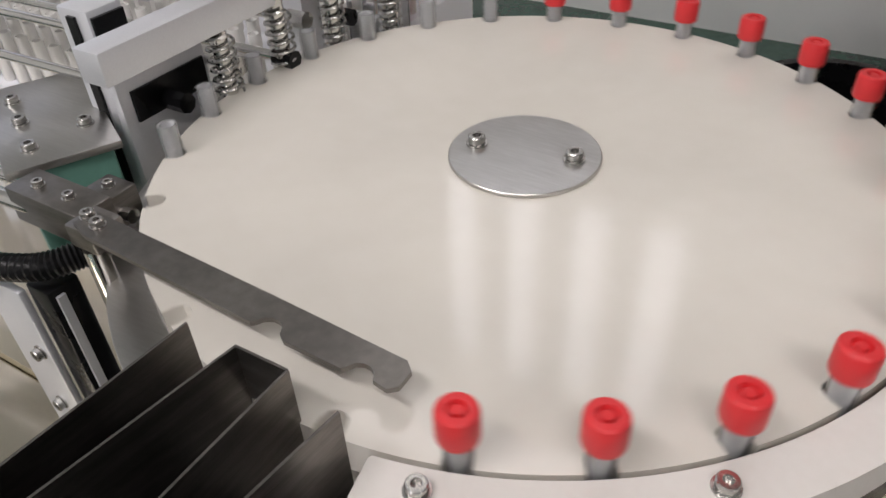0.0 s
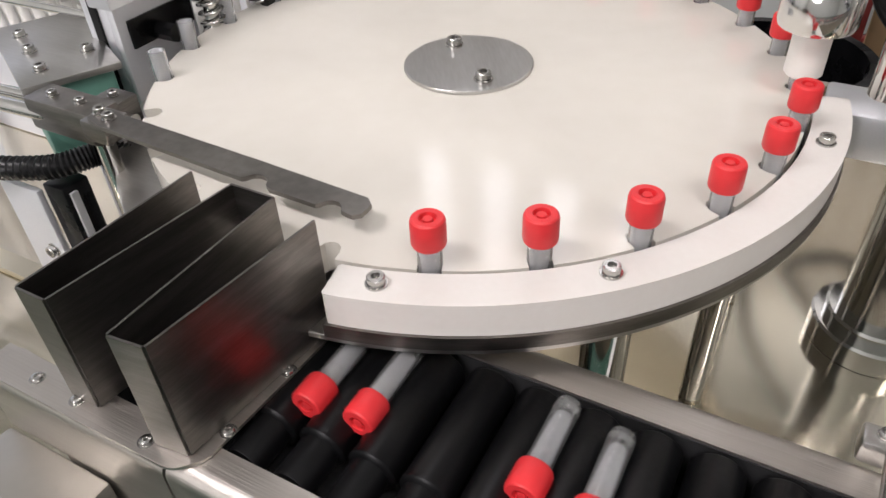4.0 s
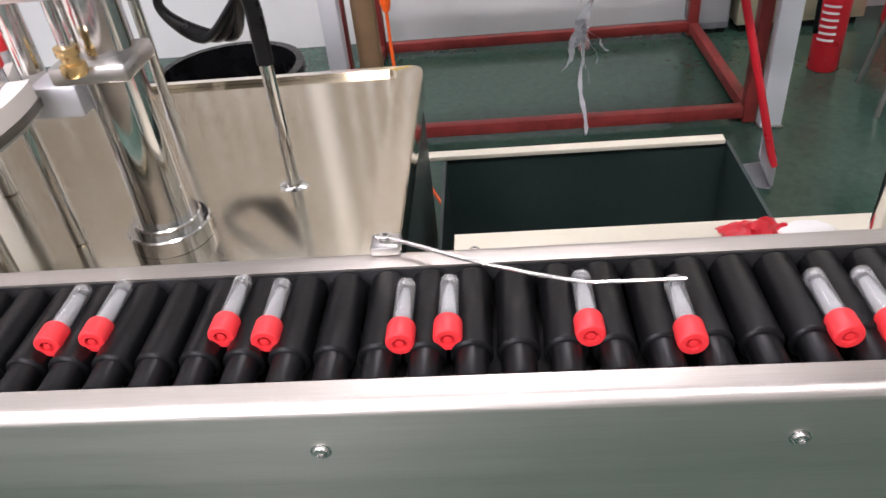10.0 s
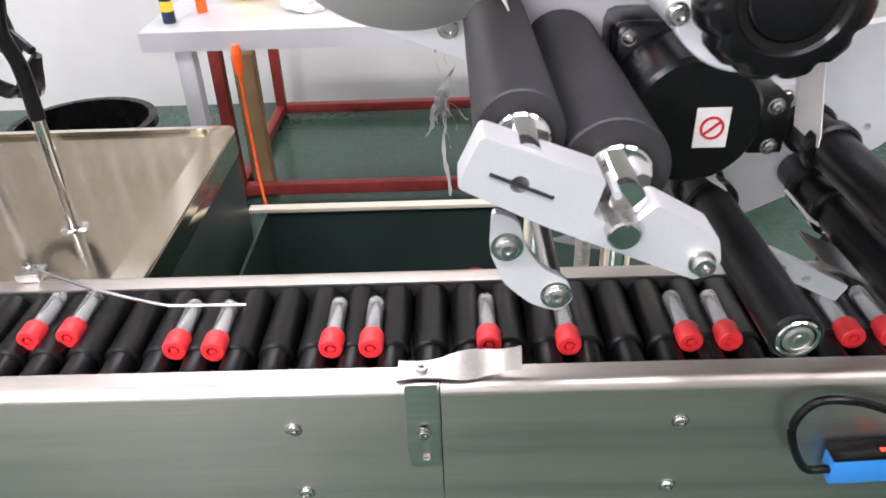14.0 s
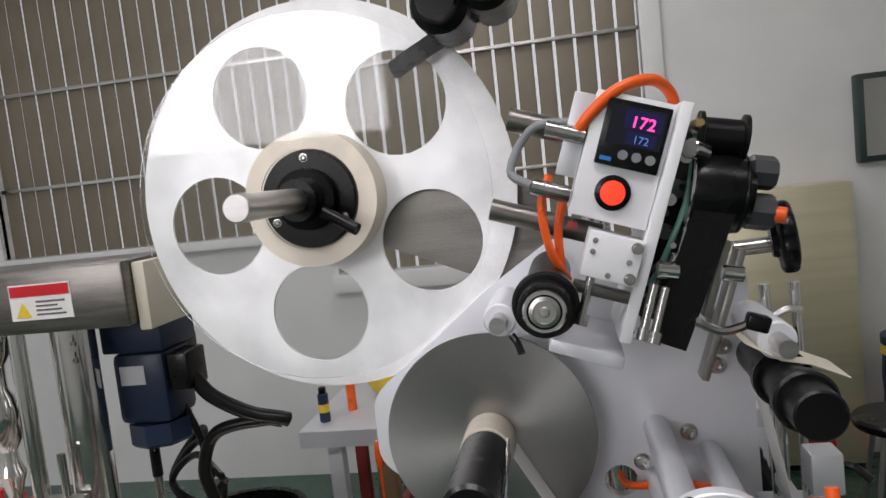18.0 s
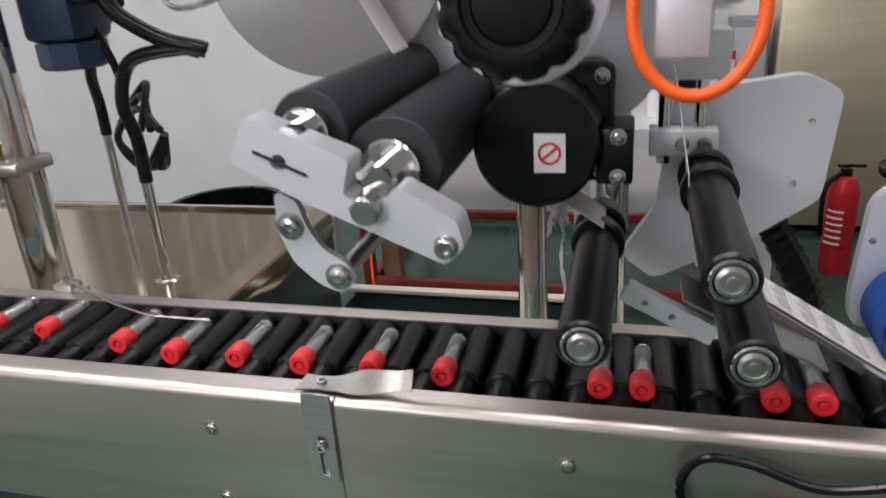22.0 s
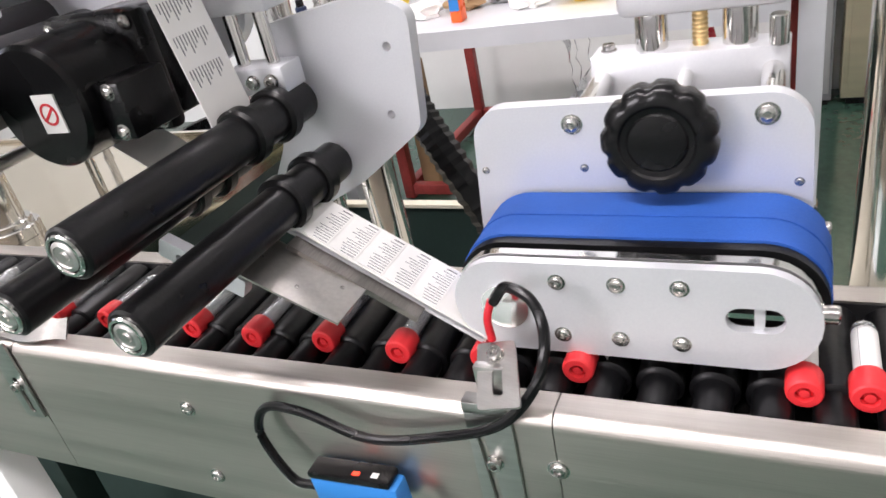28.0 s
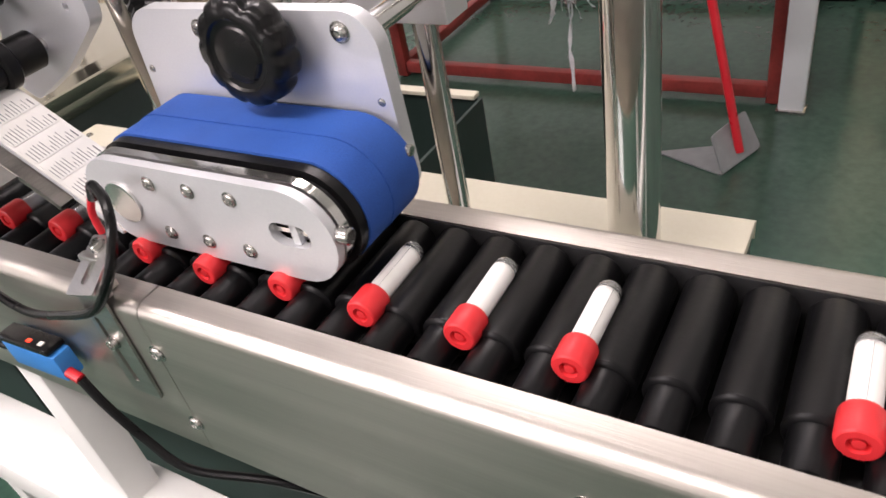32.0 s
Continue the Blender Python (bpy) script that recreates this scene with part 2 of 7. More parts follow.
def shared(name, me, at, parent, turn=None):
    ob = new(name, me)
    ob.parent = parent
    m = Matrix.Translation(Vector(at) - ORIGIN[parent.name])
    ob.matrix_basis = m @ turn.to_4x4() if turn is not None else m
    ORIGIN[ob.name] = ORIGIN[parent.name]
    return ob


def box(bm, x0, x1, y0, y1, z0, z1, bevel=0.0, m=None, seg=2):
    mm = Matrix.Translation(((x0 + x1) / 2, (y0 + y1) / 2, (z0 + z1) / 2)) @ Matrix.Diagonal((x1 - x0, y1 - y0, z1 - z0, 1))
    r = bmesh.ops.create_cube(bm, size=1, matrix=mm)
    vs = r["verts"]
    if bevel:
        es = list({e for v in vs for e in v.link_edges})
        r2 = bmesh.ops.bevel(bm, geom=es, offset=bevel, segments=seg, affect="EDGES", profile=0.5)
        vs = list({v for f in r2["faces"] for v in f.verts} | {v for v in vs if v.is_valid})
    if m is not None:
        bmesh.ops.transform(bm, matrix=m, verts=vs)
    return bm


def axis_turn(d):
    return Vector(d).to_track_quat("Z", "Y").to_matrix().to_4x4()


def lathe(bm, profile, at=(0, 0, 0), d=(0, 0, 1), seg=32, wobble=None):
    """Profile of (radius, height) turned round the direction d at a point."""
    m = Matrix.Translation(at) @ axis_turn(d)
    rings = []
    for r, h in profile:
        if r < 1e-6:
            rings.append([bm.verts.new(m @ Vector((0, 0, h)))])
        else:
            ring = []
            for i in range(seg):
                a = 2 * math.pi * i / seg
                rr = r * (1 + wobble(i) if wobble else 1)
                ring.append(bm.verts.new(m @ Vector((rr * math.cos(a), rr * math.sin(a), h))))
            rings.append(ring)
    for a, b in zip(rings, rings[1:]):
        for i in range(seg):
            j = (i + 1) % seg
            if len(a) == 1 and len(b) == 1:
                continue
            if len(a) == 1:
                bm.faces.new((a[0], b[i], b[j]))
            elif len(b) == 1:
                bm.faces.new((a[i], a[j], b[0]))
            else:
                bm.faces.new((a[i], a[j], b[j], b[i]))
    return bm


def rod(bm, a, b, r, seg=20, bev=0.0):
    a, b = Vector(a), Vector(b)
    n = (b - a).length
    e = min(bev, r * 0.5, n * 0.3)
    prof = [(0, 0), (r - e, 0), (r, e), (r, n - e), (r - e, n), (0, n)] if e else [(0, 0), (r, 0), (r, n), (0, n)]
    return lathe(bm, prof, a, b - a, seg)


def circle(cx, cz, r, n=32, a0=0.0, a1=360.0):
    full = abs(a1 - a0) >= 360
    k = n if full else n + 1
    return [(cx + r * math.cos(radians(a0 + (a1 - a0) * i / n)), cz + r * math.sin(radians(a0 + (a1 - a0) * i / n))) for i in range(k)]


def rounded(pts, r, n=4):
    out = []
    k = len(pts)
    for i in range(k):
        p, a, b = Vector(pts[i]), Vector(pts[i - 1]), Vector(pts[(i + 1) % k])
        u, v = (a - p), (b - p)
        rr = min(r, u.length * 0.45, v.length * 0.45)
        s, e = p + u.normalized() * rr, p + v.normalized() * rr
        for j in range(n + 1):
            t = j / n
            out.append(tuple((1 - t) ** 2 * s + 2 * t * (1 - t) * p + t * t * e))
    return out


def plate(bm, loops, depth, m):
    """A plate with holes: flat loops (outline first) in the local xy plane, made thick along local z, laid by m."""
    edges = []
    for lp in loops:
        vs = [bm.verts.new((p[0], p[1], 0)) for p in lp]
        edges += [bm.edges.new((vs[i], vs[(i + 1) % len(vs)])) for i in range(len(vs))]
    r = bmesh.ops.triangle_fill(bm, use_beauty=True, use_dissolve=False, edges=edges, normal=(0, 0, 1))
    faces = [g for g in r["geom"] if isinstance(g, bmesh.types.BMFace)]
    ex = bmesh.ops.extrude_face_region(bm, geom=faces)
    top = [g for g in ex["geom"] if isinstance(g, bmesh.types.BMVert)]
    bmesh.ops.translate(bm, verts=top, vec=(0, 0, depth))
    allv = list({v for f in bm.faces for v in f.verts if f in set(faces)} | set(top) | {v for e in edges if e.is_valid for v in e.verts})
    bmesh.ops.transform(bm, matrix=m, verts=allv)
    return bm


def facing(y):
    """Lays a plate's (x, y) as (x, z), its thickness growing towards the back from y."""
    return Matrix(((1, 0, 0, 0), (0, 0, 1, y), (0, 1, 0, 0), (0, 0, 0, 1)))


def smooth_path(pts, n=8):
    pts = [Vector(p) for p in pts]
    q = [2 * pts[0] - pts[1]] + pts + [2 * pts[-1] - pts[-2]]
    out = []
    for i in range(1, len(q) - 2):
        for j in range(n):
            t = j / n
            a, b, c, d = q[i - 1], q[i], q[i + 1], q[i + 2]
            out.append(0.5 * ((2 * b) + (c - a) * t + (2 * a - 5 * b + 4 * c - d) * t * t + (3 * b - a - 3 * c + d) * t ** 3))
    return out + [pts[-1]]


def sweep(bm, pts, r, seg=10, n=8, ribs=0.0, raw=False):
    """A round bar along a smooth path; ribs gives every other ring more girth, as on a corrugated hose."""
    path = [Vector(p) for p in pts] if raw else smooth_path(pts, n)
    up = Vector((0, 0, 1))
    rings = []
    for i, p in enumerate(path):
        t = (path[min(i + 1, len(path) - 1)] - path[max(i - 1, 0)]).normalized()
        side = t.cross(up)
        side = side.normalized() if side.length > 1e-4 else Vector((1, 0, 0))
        if i and side.dot(last) < 0:
            side = -side
        last = side
        nn = side.cross(t)
        rr = r * (1 + (ribs if i % 2 else 0))
        rings.append([bm.verts.new(p + rr * (math.cos(2 * math.pi * k / seg) * side + math.sin(2 * math.pi * k / seg) * nn)) for k in range(seg)])
    for a, b in zip(rings, rings[1:]):
        for k in range(seg):
            bm.faces.new((a[k], a[(k + 1) % seg], b[(k + 1) % seg], b[k]))
    bm.faces.new(rings[0])
    bm.faces.new(rings[-1])
    return bm


def strip(bm, pts, y0, y1, thick=0.0008):
    """A thin band across y that follows points (x, z)."""
    lo, hi = [], []
    k = len(pts)
    for i, (x, z) in enumerate(pts):
        a, b = Vector(pts[max(i - 1, 0)]), Vector(pts[min(i + 1, k - 1)])
        d = (b - a).normalized()
        nx, nz = -d[1] * thick, d[0] * thick
        lo.append((bm.verts.new((x, y0, z)), bm.verts.new((x, y1, z))))
        hi.append((bm.verts.new((x + nx, y0, z + nz)), bm.verts.new((x + nx, y1, z + nz))))
    for i in range(k - 1):
        bm.faces.new((lo[i][0], lo[i][1], lo[i + 1][1], lo[i + 1][0]))
        bm.faces.new((hi[i][0], hi[i + 1][0], hi[i + 1][1], hi[i][1]))
        bm.faces.new((lo[i][0], lo[i + 1][0], hi[i + 1][0], hi[i][0]))
        bm.faces.new((lo[i][1], hi[i][1], hi[i + 1][1], lo[i + 1][1]))
    bm.faces.new((lo[0][0], hi[0][0], hi[0][1], lo[0][1]))
    bm.faces.new((lo[-1][0], lo[-1][1], hi[-1][1], hi[-1][0]))
    return bm


def raw_mesh(name, bm, mat):
    me = bpy.data.meshes.new(name)
    bmesh.ops.recalc_face_normals(bm, faces=bm.faces)
    bm.to_mesh(me)
    bm.free()
    me.materials.append(mat)
    me.shade_smooth()
    me.set_sharp_from_angle(angle=radians(34))
    return me


SOCKET = raw_mesh("socket_bolt", lathe(bm_new(), [(0, -0.003), (0.55, -0.003), (0.55, 0.0), (1.25, 0.0), (1.25, 0.22), (0.95, 0.24), (1.0, 0.3), (1.0, 1.05), (0.9, 1.15), (0.5, 1.15), (0.45, 0.6), (0, 0.6)], seg=18), BOLT)
DOME = raw_mesh("dome_bolt", lathe(bm_new(), [(0, -0.05), (1.25, -0.05), (1.28, 0.08), (1.0, 0.1), (0.98, 0.3), (0.8, 0.52), (0.45, 0.62), (0.38, 0.35), (0, 0.33)], seg=18), BOLT)


def bolts(parent, kind, r, places, d):
    turn = axis_turn(d) @ Matrix.Diagonal((r, r, r, 1))
    for p in places:
        shared("bolt", kind, p, parent, turn)


def star_knob(name, parent, at, d, r, h, n=10):
    """A lobed hand knob: round at the hub, scalloped only round its rim."""
    prof = [(0, 0, 0), (0.5, 0, 0), (0.55, 0.2, 0), (0.9, 0.26, 1), (0.97, 0.34, 1), (1, 0.45, 1), (1, 0.74, 1), (0.97, 0.86, 1), (0.9, 0.94, 0.8), (0.76, 0.985, 0.3), (0.66, 0.985, 0), (0.62, 0.93, 0), (0.52, 0.92, 0), (0.48, 0.97, 0), (0.3, 1.0, 0), (0, 1.0, 0)]
    m = Matrix.Translation(at) @ axis_turn(d)
    seg = n * 10
    bm = bm_new()
    rings = []
    for k, hh, w in prof:
        if k == 0:
            rings.append([bm.verts.new(m @ Vector((0, 0, hh * h)))] * seg)
            continue
        ring = []
        for i in range(seg):
            a = 2 * math.pi * i / seg
            dip = max(0.0, math.cos(n * a) - 0.15) / 0.85
            rr = r * k * (1 - 0.07 * w * dip)
            ring.append(bm.verts.new(m @ Vector((rr * math.cos(a), rr * math.sin(a), hh * h))))
        rings.append(ring)
    for a, b in zip(rings, rings[1:]):
        for i in range(seg):
            j = (i + 1) % seg
            f = [a[i], a[j], b[j], b[i]]
            bm.faces.new([v for q, v in enumerate(f) if v not in f[:q]])
    return part(name, bm, BLACK, parent, "black lobed plastic hand knob")


# ---- the room ----
XL, XR, YF, YB, ZC = -4.0, 4.0, -4.0, 2.9, 3.6
ZL = 2.45
tagged(part("floor", box(bm_new(), XL, XR, YF, YB, FLOOR - 0.1, FLOOR), FLOOR_GREEN), "worn green epoxy-painted concrete workshop floor", "floor", kind="structure")
tagged(part("ceiling", box(bm_new(), XL, XR, YF, YB, ZC, ZC + 0.1), PAINT_WHITE), "white painted workshop ceiling", "ceiling", kind="structure")
tagged(part("wall_right", box(bm_new(), XR, XR + 0.12, YF, YB + 0.12, FLOOR, ZC), PAINT_WHITE), "plain white painted wall", "wall", kind="structure")
tagged(part("wall_front", plate(bm_new(), [[(XL, FLOOR), (XR, FLOOR), (XR, ZC), (XL, ZC)], [(-2.6, 0.9), (-0.9, 0.9), (-0.9, 2.1), (-2.6, 2.1)]], 0.12, facing(YF - 0.12)), PAINT_WHITE), "white wall with a tall window to daylight", "wall", kind="structure")
LEFT = Matrix(((0, 0, 1, XL - 0.12), (1, 0, 0, 0), (0, 1, 0, 0), (0, 0, 0, 1)))
tagged(part("wall_left", plate(bm_new(), [[(YF, FLOOR), (YB, FLOOR), (YB, ZC), (YF, ZC)], [(-0.6, -0.15), (1.8, -0.15), (1.8, 1.65), (-0.6, 1.65)]], 0.12, LEFT), PAINT_WHITE), "white wall with a large window opening", "wall", kind="structure")
TRANSOM = [(-2.75, -1.02, 1.95, 3.35)]
WIN = [(-2.75, -1.02, 0.36, 1.75), (-0.94, 0.56, 0.13, 1.75)]
tagged(part("wall_back", plate(bm_new(), [[(XL, FLOOR), (XR, FLOOR), (XR, ZC), (XL, ZC)]] + [[(a, c), (b, c), (b, d), (a, d)] for a, b, c, d in WIN + TRANSOM], 0.12, facing(YB)), PAINT_WHITE), "white painted workshop wall with two shuttered windows", "wall", kind="structure")
for wi, (a, b, c, d) in enumerate(WIN):
    w = thing("window_%d" % (wi + 1), (a, YB, c), "white framed window closed by a brown slatted shutter", "window", kind="structure")
    f = bm_new()
    box(f, a - 0.05, b + 0.05, YB - 0.025, YB + 0.03, d, d + 0.06, 0.004)
    box(f, a - (0.05 if wi == 0 else 0.028), a, YB - 0.025, YB + 0.03, c, d, 0.004)
    box(f, b, b + (0.05 if wi == 0 else 0.09), YB - 0.025, YB + 0.03, c, d, 0.004)
    part("window_frame", f, PAINT_WHITE, w)
    part("window_sill", box(bm_new(), a - 0.028, b + 0.1, YB - 0.06, YB + 0.03, c - (0.05 if wi == 0 else 0.09), c, 0.006), PAINT_WHITE, w)
    tz0, tz1 = TRANSOM[0][2:]
    bars = bm_new()
    for k in range(5 if wi == 0 else 0):
        x = a + k * (b - a - 0.2) / 4
        box(bars, x, x + 0.2, YB + 0.01, YB + 0.05, tz0, tz1, 0.003)
    if wi == 0:
        part("mullion", bars, PAINT_WHITE, w, "white transom mullions")
    if wi == 0:
        part("transom_pane", box(bm_new(), a, b, YB + 0.06, YB + 0.066, tz0, tz1), SKY_PANE, w, "daylit transom pane")
    n = int((b - a) / 0.09)
    me = raw_mesh("slat", box(bm_new(), 0.0025, 0.0835, 0, 0.012, 0, d - c, 0.003), CURTAIN)
    for i in range(n):
        shared("slat", me, (a + 0.003 + i * (b - a) / n, YB + 0.05 + 0.003 * (i % 2), c), w)
    rails = bm_new()
    for k in (0.25, 0.6):
        box(rails, a, b, YB + 0.03, YB + 0.045, c + (d - c) * k, c + (d - c) * k + 0.018, 0.002)
    part("cross_bar", rails, STEEL, w, "pale steel cross bars")
    part("pane", box(bm_new(), a, b, YB + 0.095, YB + 0.1, c, d), DAYLIGHT, w, "daylit window pane behind the shutter")
for lx, ly, _ in LAMPS:
    t = thing("tube_lamp", (lx, ly, ZC), "white batten tube lamp hung below the ceiling", "ceiling lamp", "ceiling tube lamps")
    part("batten", box(bm_new(), lx - 0.64, lx + 0.64, ly - 0.035, ly + 0.035, ZL - 0.06, ZL, 0.006), PAINT_WHITE, t)
    for k in (-0.5, 0.5):
        part("hanger", rod(bm_new(), (lx + k, ly, ZL), (lx + k, ly, ZC), 0.004, 8), BOLT, t)
    part("tube", rod(bm_new(), (lx - 0.6, ly, ZL - 0.09), (lx + 0.6, ly, ZL - 0.09), 0.014, 12), TUBE_GLOW, t, "glowing white glass tube")

# ---- roller conveyor ----
PITCH, AXIS_Z = 0.0297, -0.0245
CX0, CX1 = -1.03, 1.86
conv = thing("roller_conveyor", (0, 0.075, FLOOR), "long stainless steel conveyor with black rollers", "conveyor")


def channel(bm, x0, x1, yf, yb, z0, z1, t=0.003, r=0.009):
    """A folded sheet: an upright face at yf, a rounded bend and a lip back to yb."""
    s = 1 if yb > yf else -1
    prof = [(yf + s * 0.02, z0), (yf + s * 0.02, z0 + t), (yf + s * t, z0 + t)]
    inner = [(yf + s * (r + (r - t) * math.cos(a)), z1 - r + (r - t) * math.sin(a)) for a in [math.pi - k * math.pi / 12 for k in range(7)]]
    outer = [(yf + s * (r + r * math.cos(a)), z1 - r + r * math.sin(a)) for a in [math.pi - k * math.pi / 12 for k in range(7)]]
    loop = [(yf, z0)] + outer + [(yb, z1), (yb, z1 - 0.014), (yb - s * t, z1 - 0.014), (yb - s * t, z1 - t)] + inner[::-1] + [(yf + s * t, z0 + t), (yf + s * 0.02, z0 + t), (yf + s * 0.02, z0)]
    a = [bm.verts.new((x0, y, z)) for y, z in loop]
    b = [bm.verts.new((x1, y, z)) for y, z in loop]
    k = len(loop)
    for i in range(k):
        bm.faces.new((a[i], a[(i + 1) % k], b[(i + 1) % k], b[i]))
    bm.faces.new(a)
    bm.faces.new(b[::-1])
    return bm


for x0, x1 in ((CX0 + 0.14, 0.1072), (0.108, 0.5565), (0.5573, CX1)):
    part("front_side_rail", channel(bm_new(), x0, x1, 0.0, 0.022, -0.147, -0.012), STEEL_RAIL, conv, "brushed stainless folded side rail")
part("front_side_rail", channel(bm_new(), CX0, CX0 + 0.138, 0.0, 0.022, -0.06, -0.012), STEEL_RAIL, conv, "brushed stainless folded side rail")
part("back_side_rail", channel(bm_new(), CX0, CX1, 0.153, 0.13, -0.147, -0.012), STEEL_RAIL, conv, "brushed stainless folded side rail")
part("chain_guide", box(bm_new(), CX0 + 0.05, CX1 - 0.05, 0.024, 0.03, -0.14, -0.034), DARK, conv)
part("slide_bed", box(bm_new(), CX0 + 0.06, CX1 - 0.06, 0.0305, 0.1265, -0.056, -0.048), DARK, conv, "black slide bed under the rollers")
part("inner_guide", box(bm_new(), CX0 + 0.05, CX1 - 0.05, 0.1291, 0.1298, -0.06, -0.0135), DARK, conv, "black inner guide strip")
bolts(conv, DOME, 0.0052, [(x, 0.0, -0.05) for x in (-0.7, -0.514, -0.282, 0, 0.28, 0.557, 0.838, 1.12, 1.4, 1.68)], (0, -1, 0))
bolts(conv, DOME, 0.0052, [(x, 0.0, -0.118) for x in (-0.7, -0.514, -0.282, 0.001, 0.279, 0.556, 0.838, 1.12, 1.4, 1.68)], (0, -1, 0))
for x in (-0.10, 0.262, 0.98, 1.6):
    part("leg", box(bm_new(), x - 0.019, x + 0.019, 0.022, 0.062, FLOOR + 0.005, -0.1475, 0.003), PAINT_WHITE, conv, "white painted square leg")
part("foot_beam", box(bm_new(), -0.6, 1.7, -0.005, 0.075, -0.47, -0.412, 0.003), PAINT_WHITE, conv, "white painted cross beam")
part("drive_plate", box(bm_new(), -0.985, -0.76, 0.001, 0.006, -0.21, -0.0135 - 0.048, 0.001), STEEL_RAIL, conv, "stainless drive side plate")
part("drive_cover", box(bm_new(), -1.03, -0.945, -0.078, -0.001, -0.146, -0.06, 0.003), SHEET, conv, "satin stainless drive cover box")
bolts(conv, DOME, 0.005, [(-0.945, -0.028, -0.1)], (1, 0, 0))
part("lower_ledge", box(bm_new(), -1.03, -0.74, -0.0075, -0.0005, -0.18, -0.148, 0.001), SHEET, conv, "satin stainless ledge under the rail")
part("lower_cover", box(bm_new(), -1.03, -0.74, -0.03, -0.0088, -0.19, -0.149, 0.002), SHEET, conv, "satin stainless lower cover")
bolts(conv, DOME, 0.0058, [(-0.895, 0.0, -0.062), (-0.893, 0.0, -0.12), (-0.83, 0.0, -0.085)], (0, -1, 0))
rl = lathe(bm_new(), [(0, 0.0), (0.0035, 0.0), (0.0035, 0.004), (0.0105, 0.004), (0.0108, 0.005), (0.0108, 0.0285), (0.0128, 0.0292), (0.0138, 0.0302), (0.0138, 0.0318), (0.0135, 0.033), (0.0135, 0.1035), (0.0125, 0.105), (0.0035, 0.105), (0.0035, 0.108), (0, 0.108)], (0, 0.021, 0), (0, 1, 0), 24)
ROLLER_MESH = raw_mesh("roller", rl, ROLLER)
LOOP_R = 0.05
LOOP_X0, LOOP_X1 = CX0 + 0.07, CX1 - 0.07
STRAIGHT = LOOP_X1 - LOOP_X0
COUNT = round((2 * STRAIGHT + 2 * math.pi * LOOP_R) / PITCH)
LOOP = COUNT * PITCH
rollers = []
for i in range(COUNT):
    ob = new("roller", ROLLER_MESH)
    ob.parent = conv
    rollers.append(ob)

# the chain's travel: where one marked gap between two rollers stands at a time
CHAIN = [(0, -1.102), (3, -0.913), (5.5, -0.755), (7, -0.660), (9, -0.535), (11, -0.406), (13, -0.2755), (22.5, 0.332), (25, 0.489), (28, 0.6805), (30, 0.8075), (32, 0.935)]


def chain_at(t):
    for (t0, x0), (t1, x1) in zip(CHAIN, CHAIN[1:]):
        if t <= t1:
            break
    return x0 + (x1 - x0) * (t - t0) / (t1 - t0)


def loop_place(u):
    u %= LOOP
    arc = math.pi * LOOP_R
    if u < STRAIGHT:
        return LOOP_X0 + u, AXIS_Z
    u -= STRAIGHT
    if u < arc:
        a = math.pi / 2 - u / LOOP_R
        return LOOP_X1 + LOOP_R * math.cos(a), AXIS_Z - LOOP_R + LOOP_R * math.sin(a)
    u -= arc
    if u < STRAIGHT:
        return LOOP_X1 - u, AXIS_Z - 2 * LOOP_R
    u -= STRAIGHT
    a = -math.pi / 2 - u / LOOP_R
    return LOOP_X0 + LOOP_R * math.cos(a), AXIS_Z - LOOP_R + LOOP_R * math.sin(a)


# ---- sample tubes ----
CAP_R, BODY_R, TUBE_L = 0.0095, 0.0067, 0.06


def tube_master():
    t = thing("sample_tube", (0, 0, 0), "clear plastic sample tube with a red screw cap", "sample tube", "sample tubes")
    b = lathe(bm_new(), [(0.005, 0), (0.006, 0.0004), (0.0065, 0.0014), (BODY_R, 0.003), (BODY_R, 0.046), (0.0059, 0.046), (0.0058, 0.0014), (0.005, 0)], seg=24)
    part("body", b, CLEAR, t, "clear frosted plastic tube body")
    part("lining", lathe(bm_new(), [(0, 0.0075), (0.0034, 0.008), (0.0054, 0.0105), (0.0057, 0.014), (0.0057, 0.0425), (0, 0.0425)], seg=20), MILKY, t, "milky inner wall with a rounded bottom")
    part("skirt", lathe(bm_new(), [(0.0067, 0.004), (0.0069, 0.0042), (0.0069, 0.0078), (0.0067, 0.008), (0.0067, 0.004)], seg=24), CLEAR, t, "thicker tube foot")
    wob = lambda i: -0.018 if i % 2 else 0.0
    c = lathe(bm_new(), [(0.0069, 0.0432), (CAP_R * 0.94, 0.0432), (CAP_R, 0.0447), (CAP_R, 0.0575), (CAP_R * 0.95, 0.0593), (CAP_R * 0.86, TUBE_L), (0.0047, TUBE_L), (0.0043, TUBE_L - 0.003), (0.0028, TUBE_L - 0.003), (0.0026, TUBE_L - 0.0006), (0, TUBE_L - 0.0004)], seg=60, wobble=wob)
    part("cap", c, RED_CAP, t, "red ribbed screw cap with a dimpled top")
    return t


def open_tube_master():
    t = thing("open_sample_tube", (0, 0, 0), "empty clear plastic tube without a cap", "sample tube", "uncapped tubes in the wheel")
    b = lathe(bm_new(), [(0.005, 0), (0.006, 0.0004), (0.0065, 0.0014), (BODY_R, 0.003), (BODY_R, 0.052), (0.0059, 0.052), (0.0058, 0.0014), (0.005, 0)], seg=24)
    part("body", b, CLEAR, t, "clear frosted plastic tube body")
    part("lining", lathe(bm_new(), [(0, 0.0075), (0.0034, 0.008), (0.0054, 0.0105), (0.0057, 0.014), (0.0057, 0.0515), (0.0048, 0.0515), (0.0048, 0.012), (0, 0.0095)], seg=20), MILKY, t, "milky inner wall with a rounded bottom")
    return t


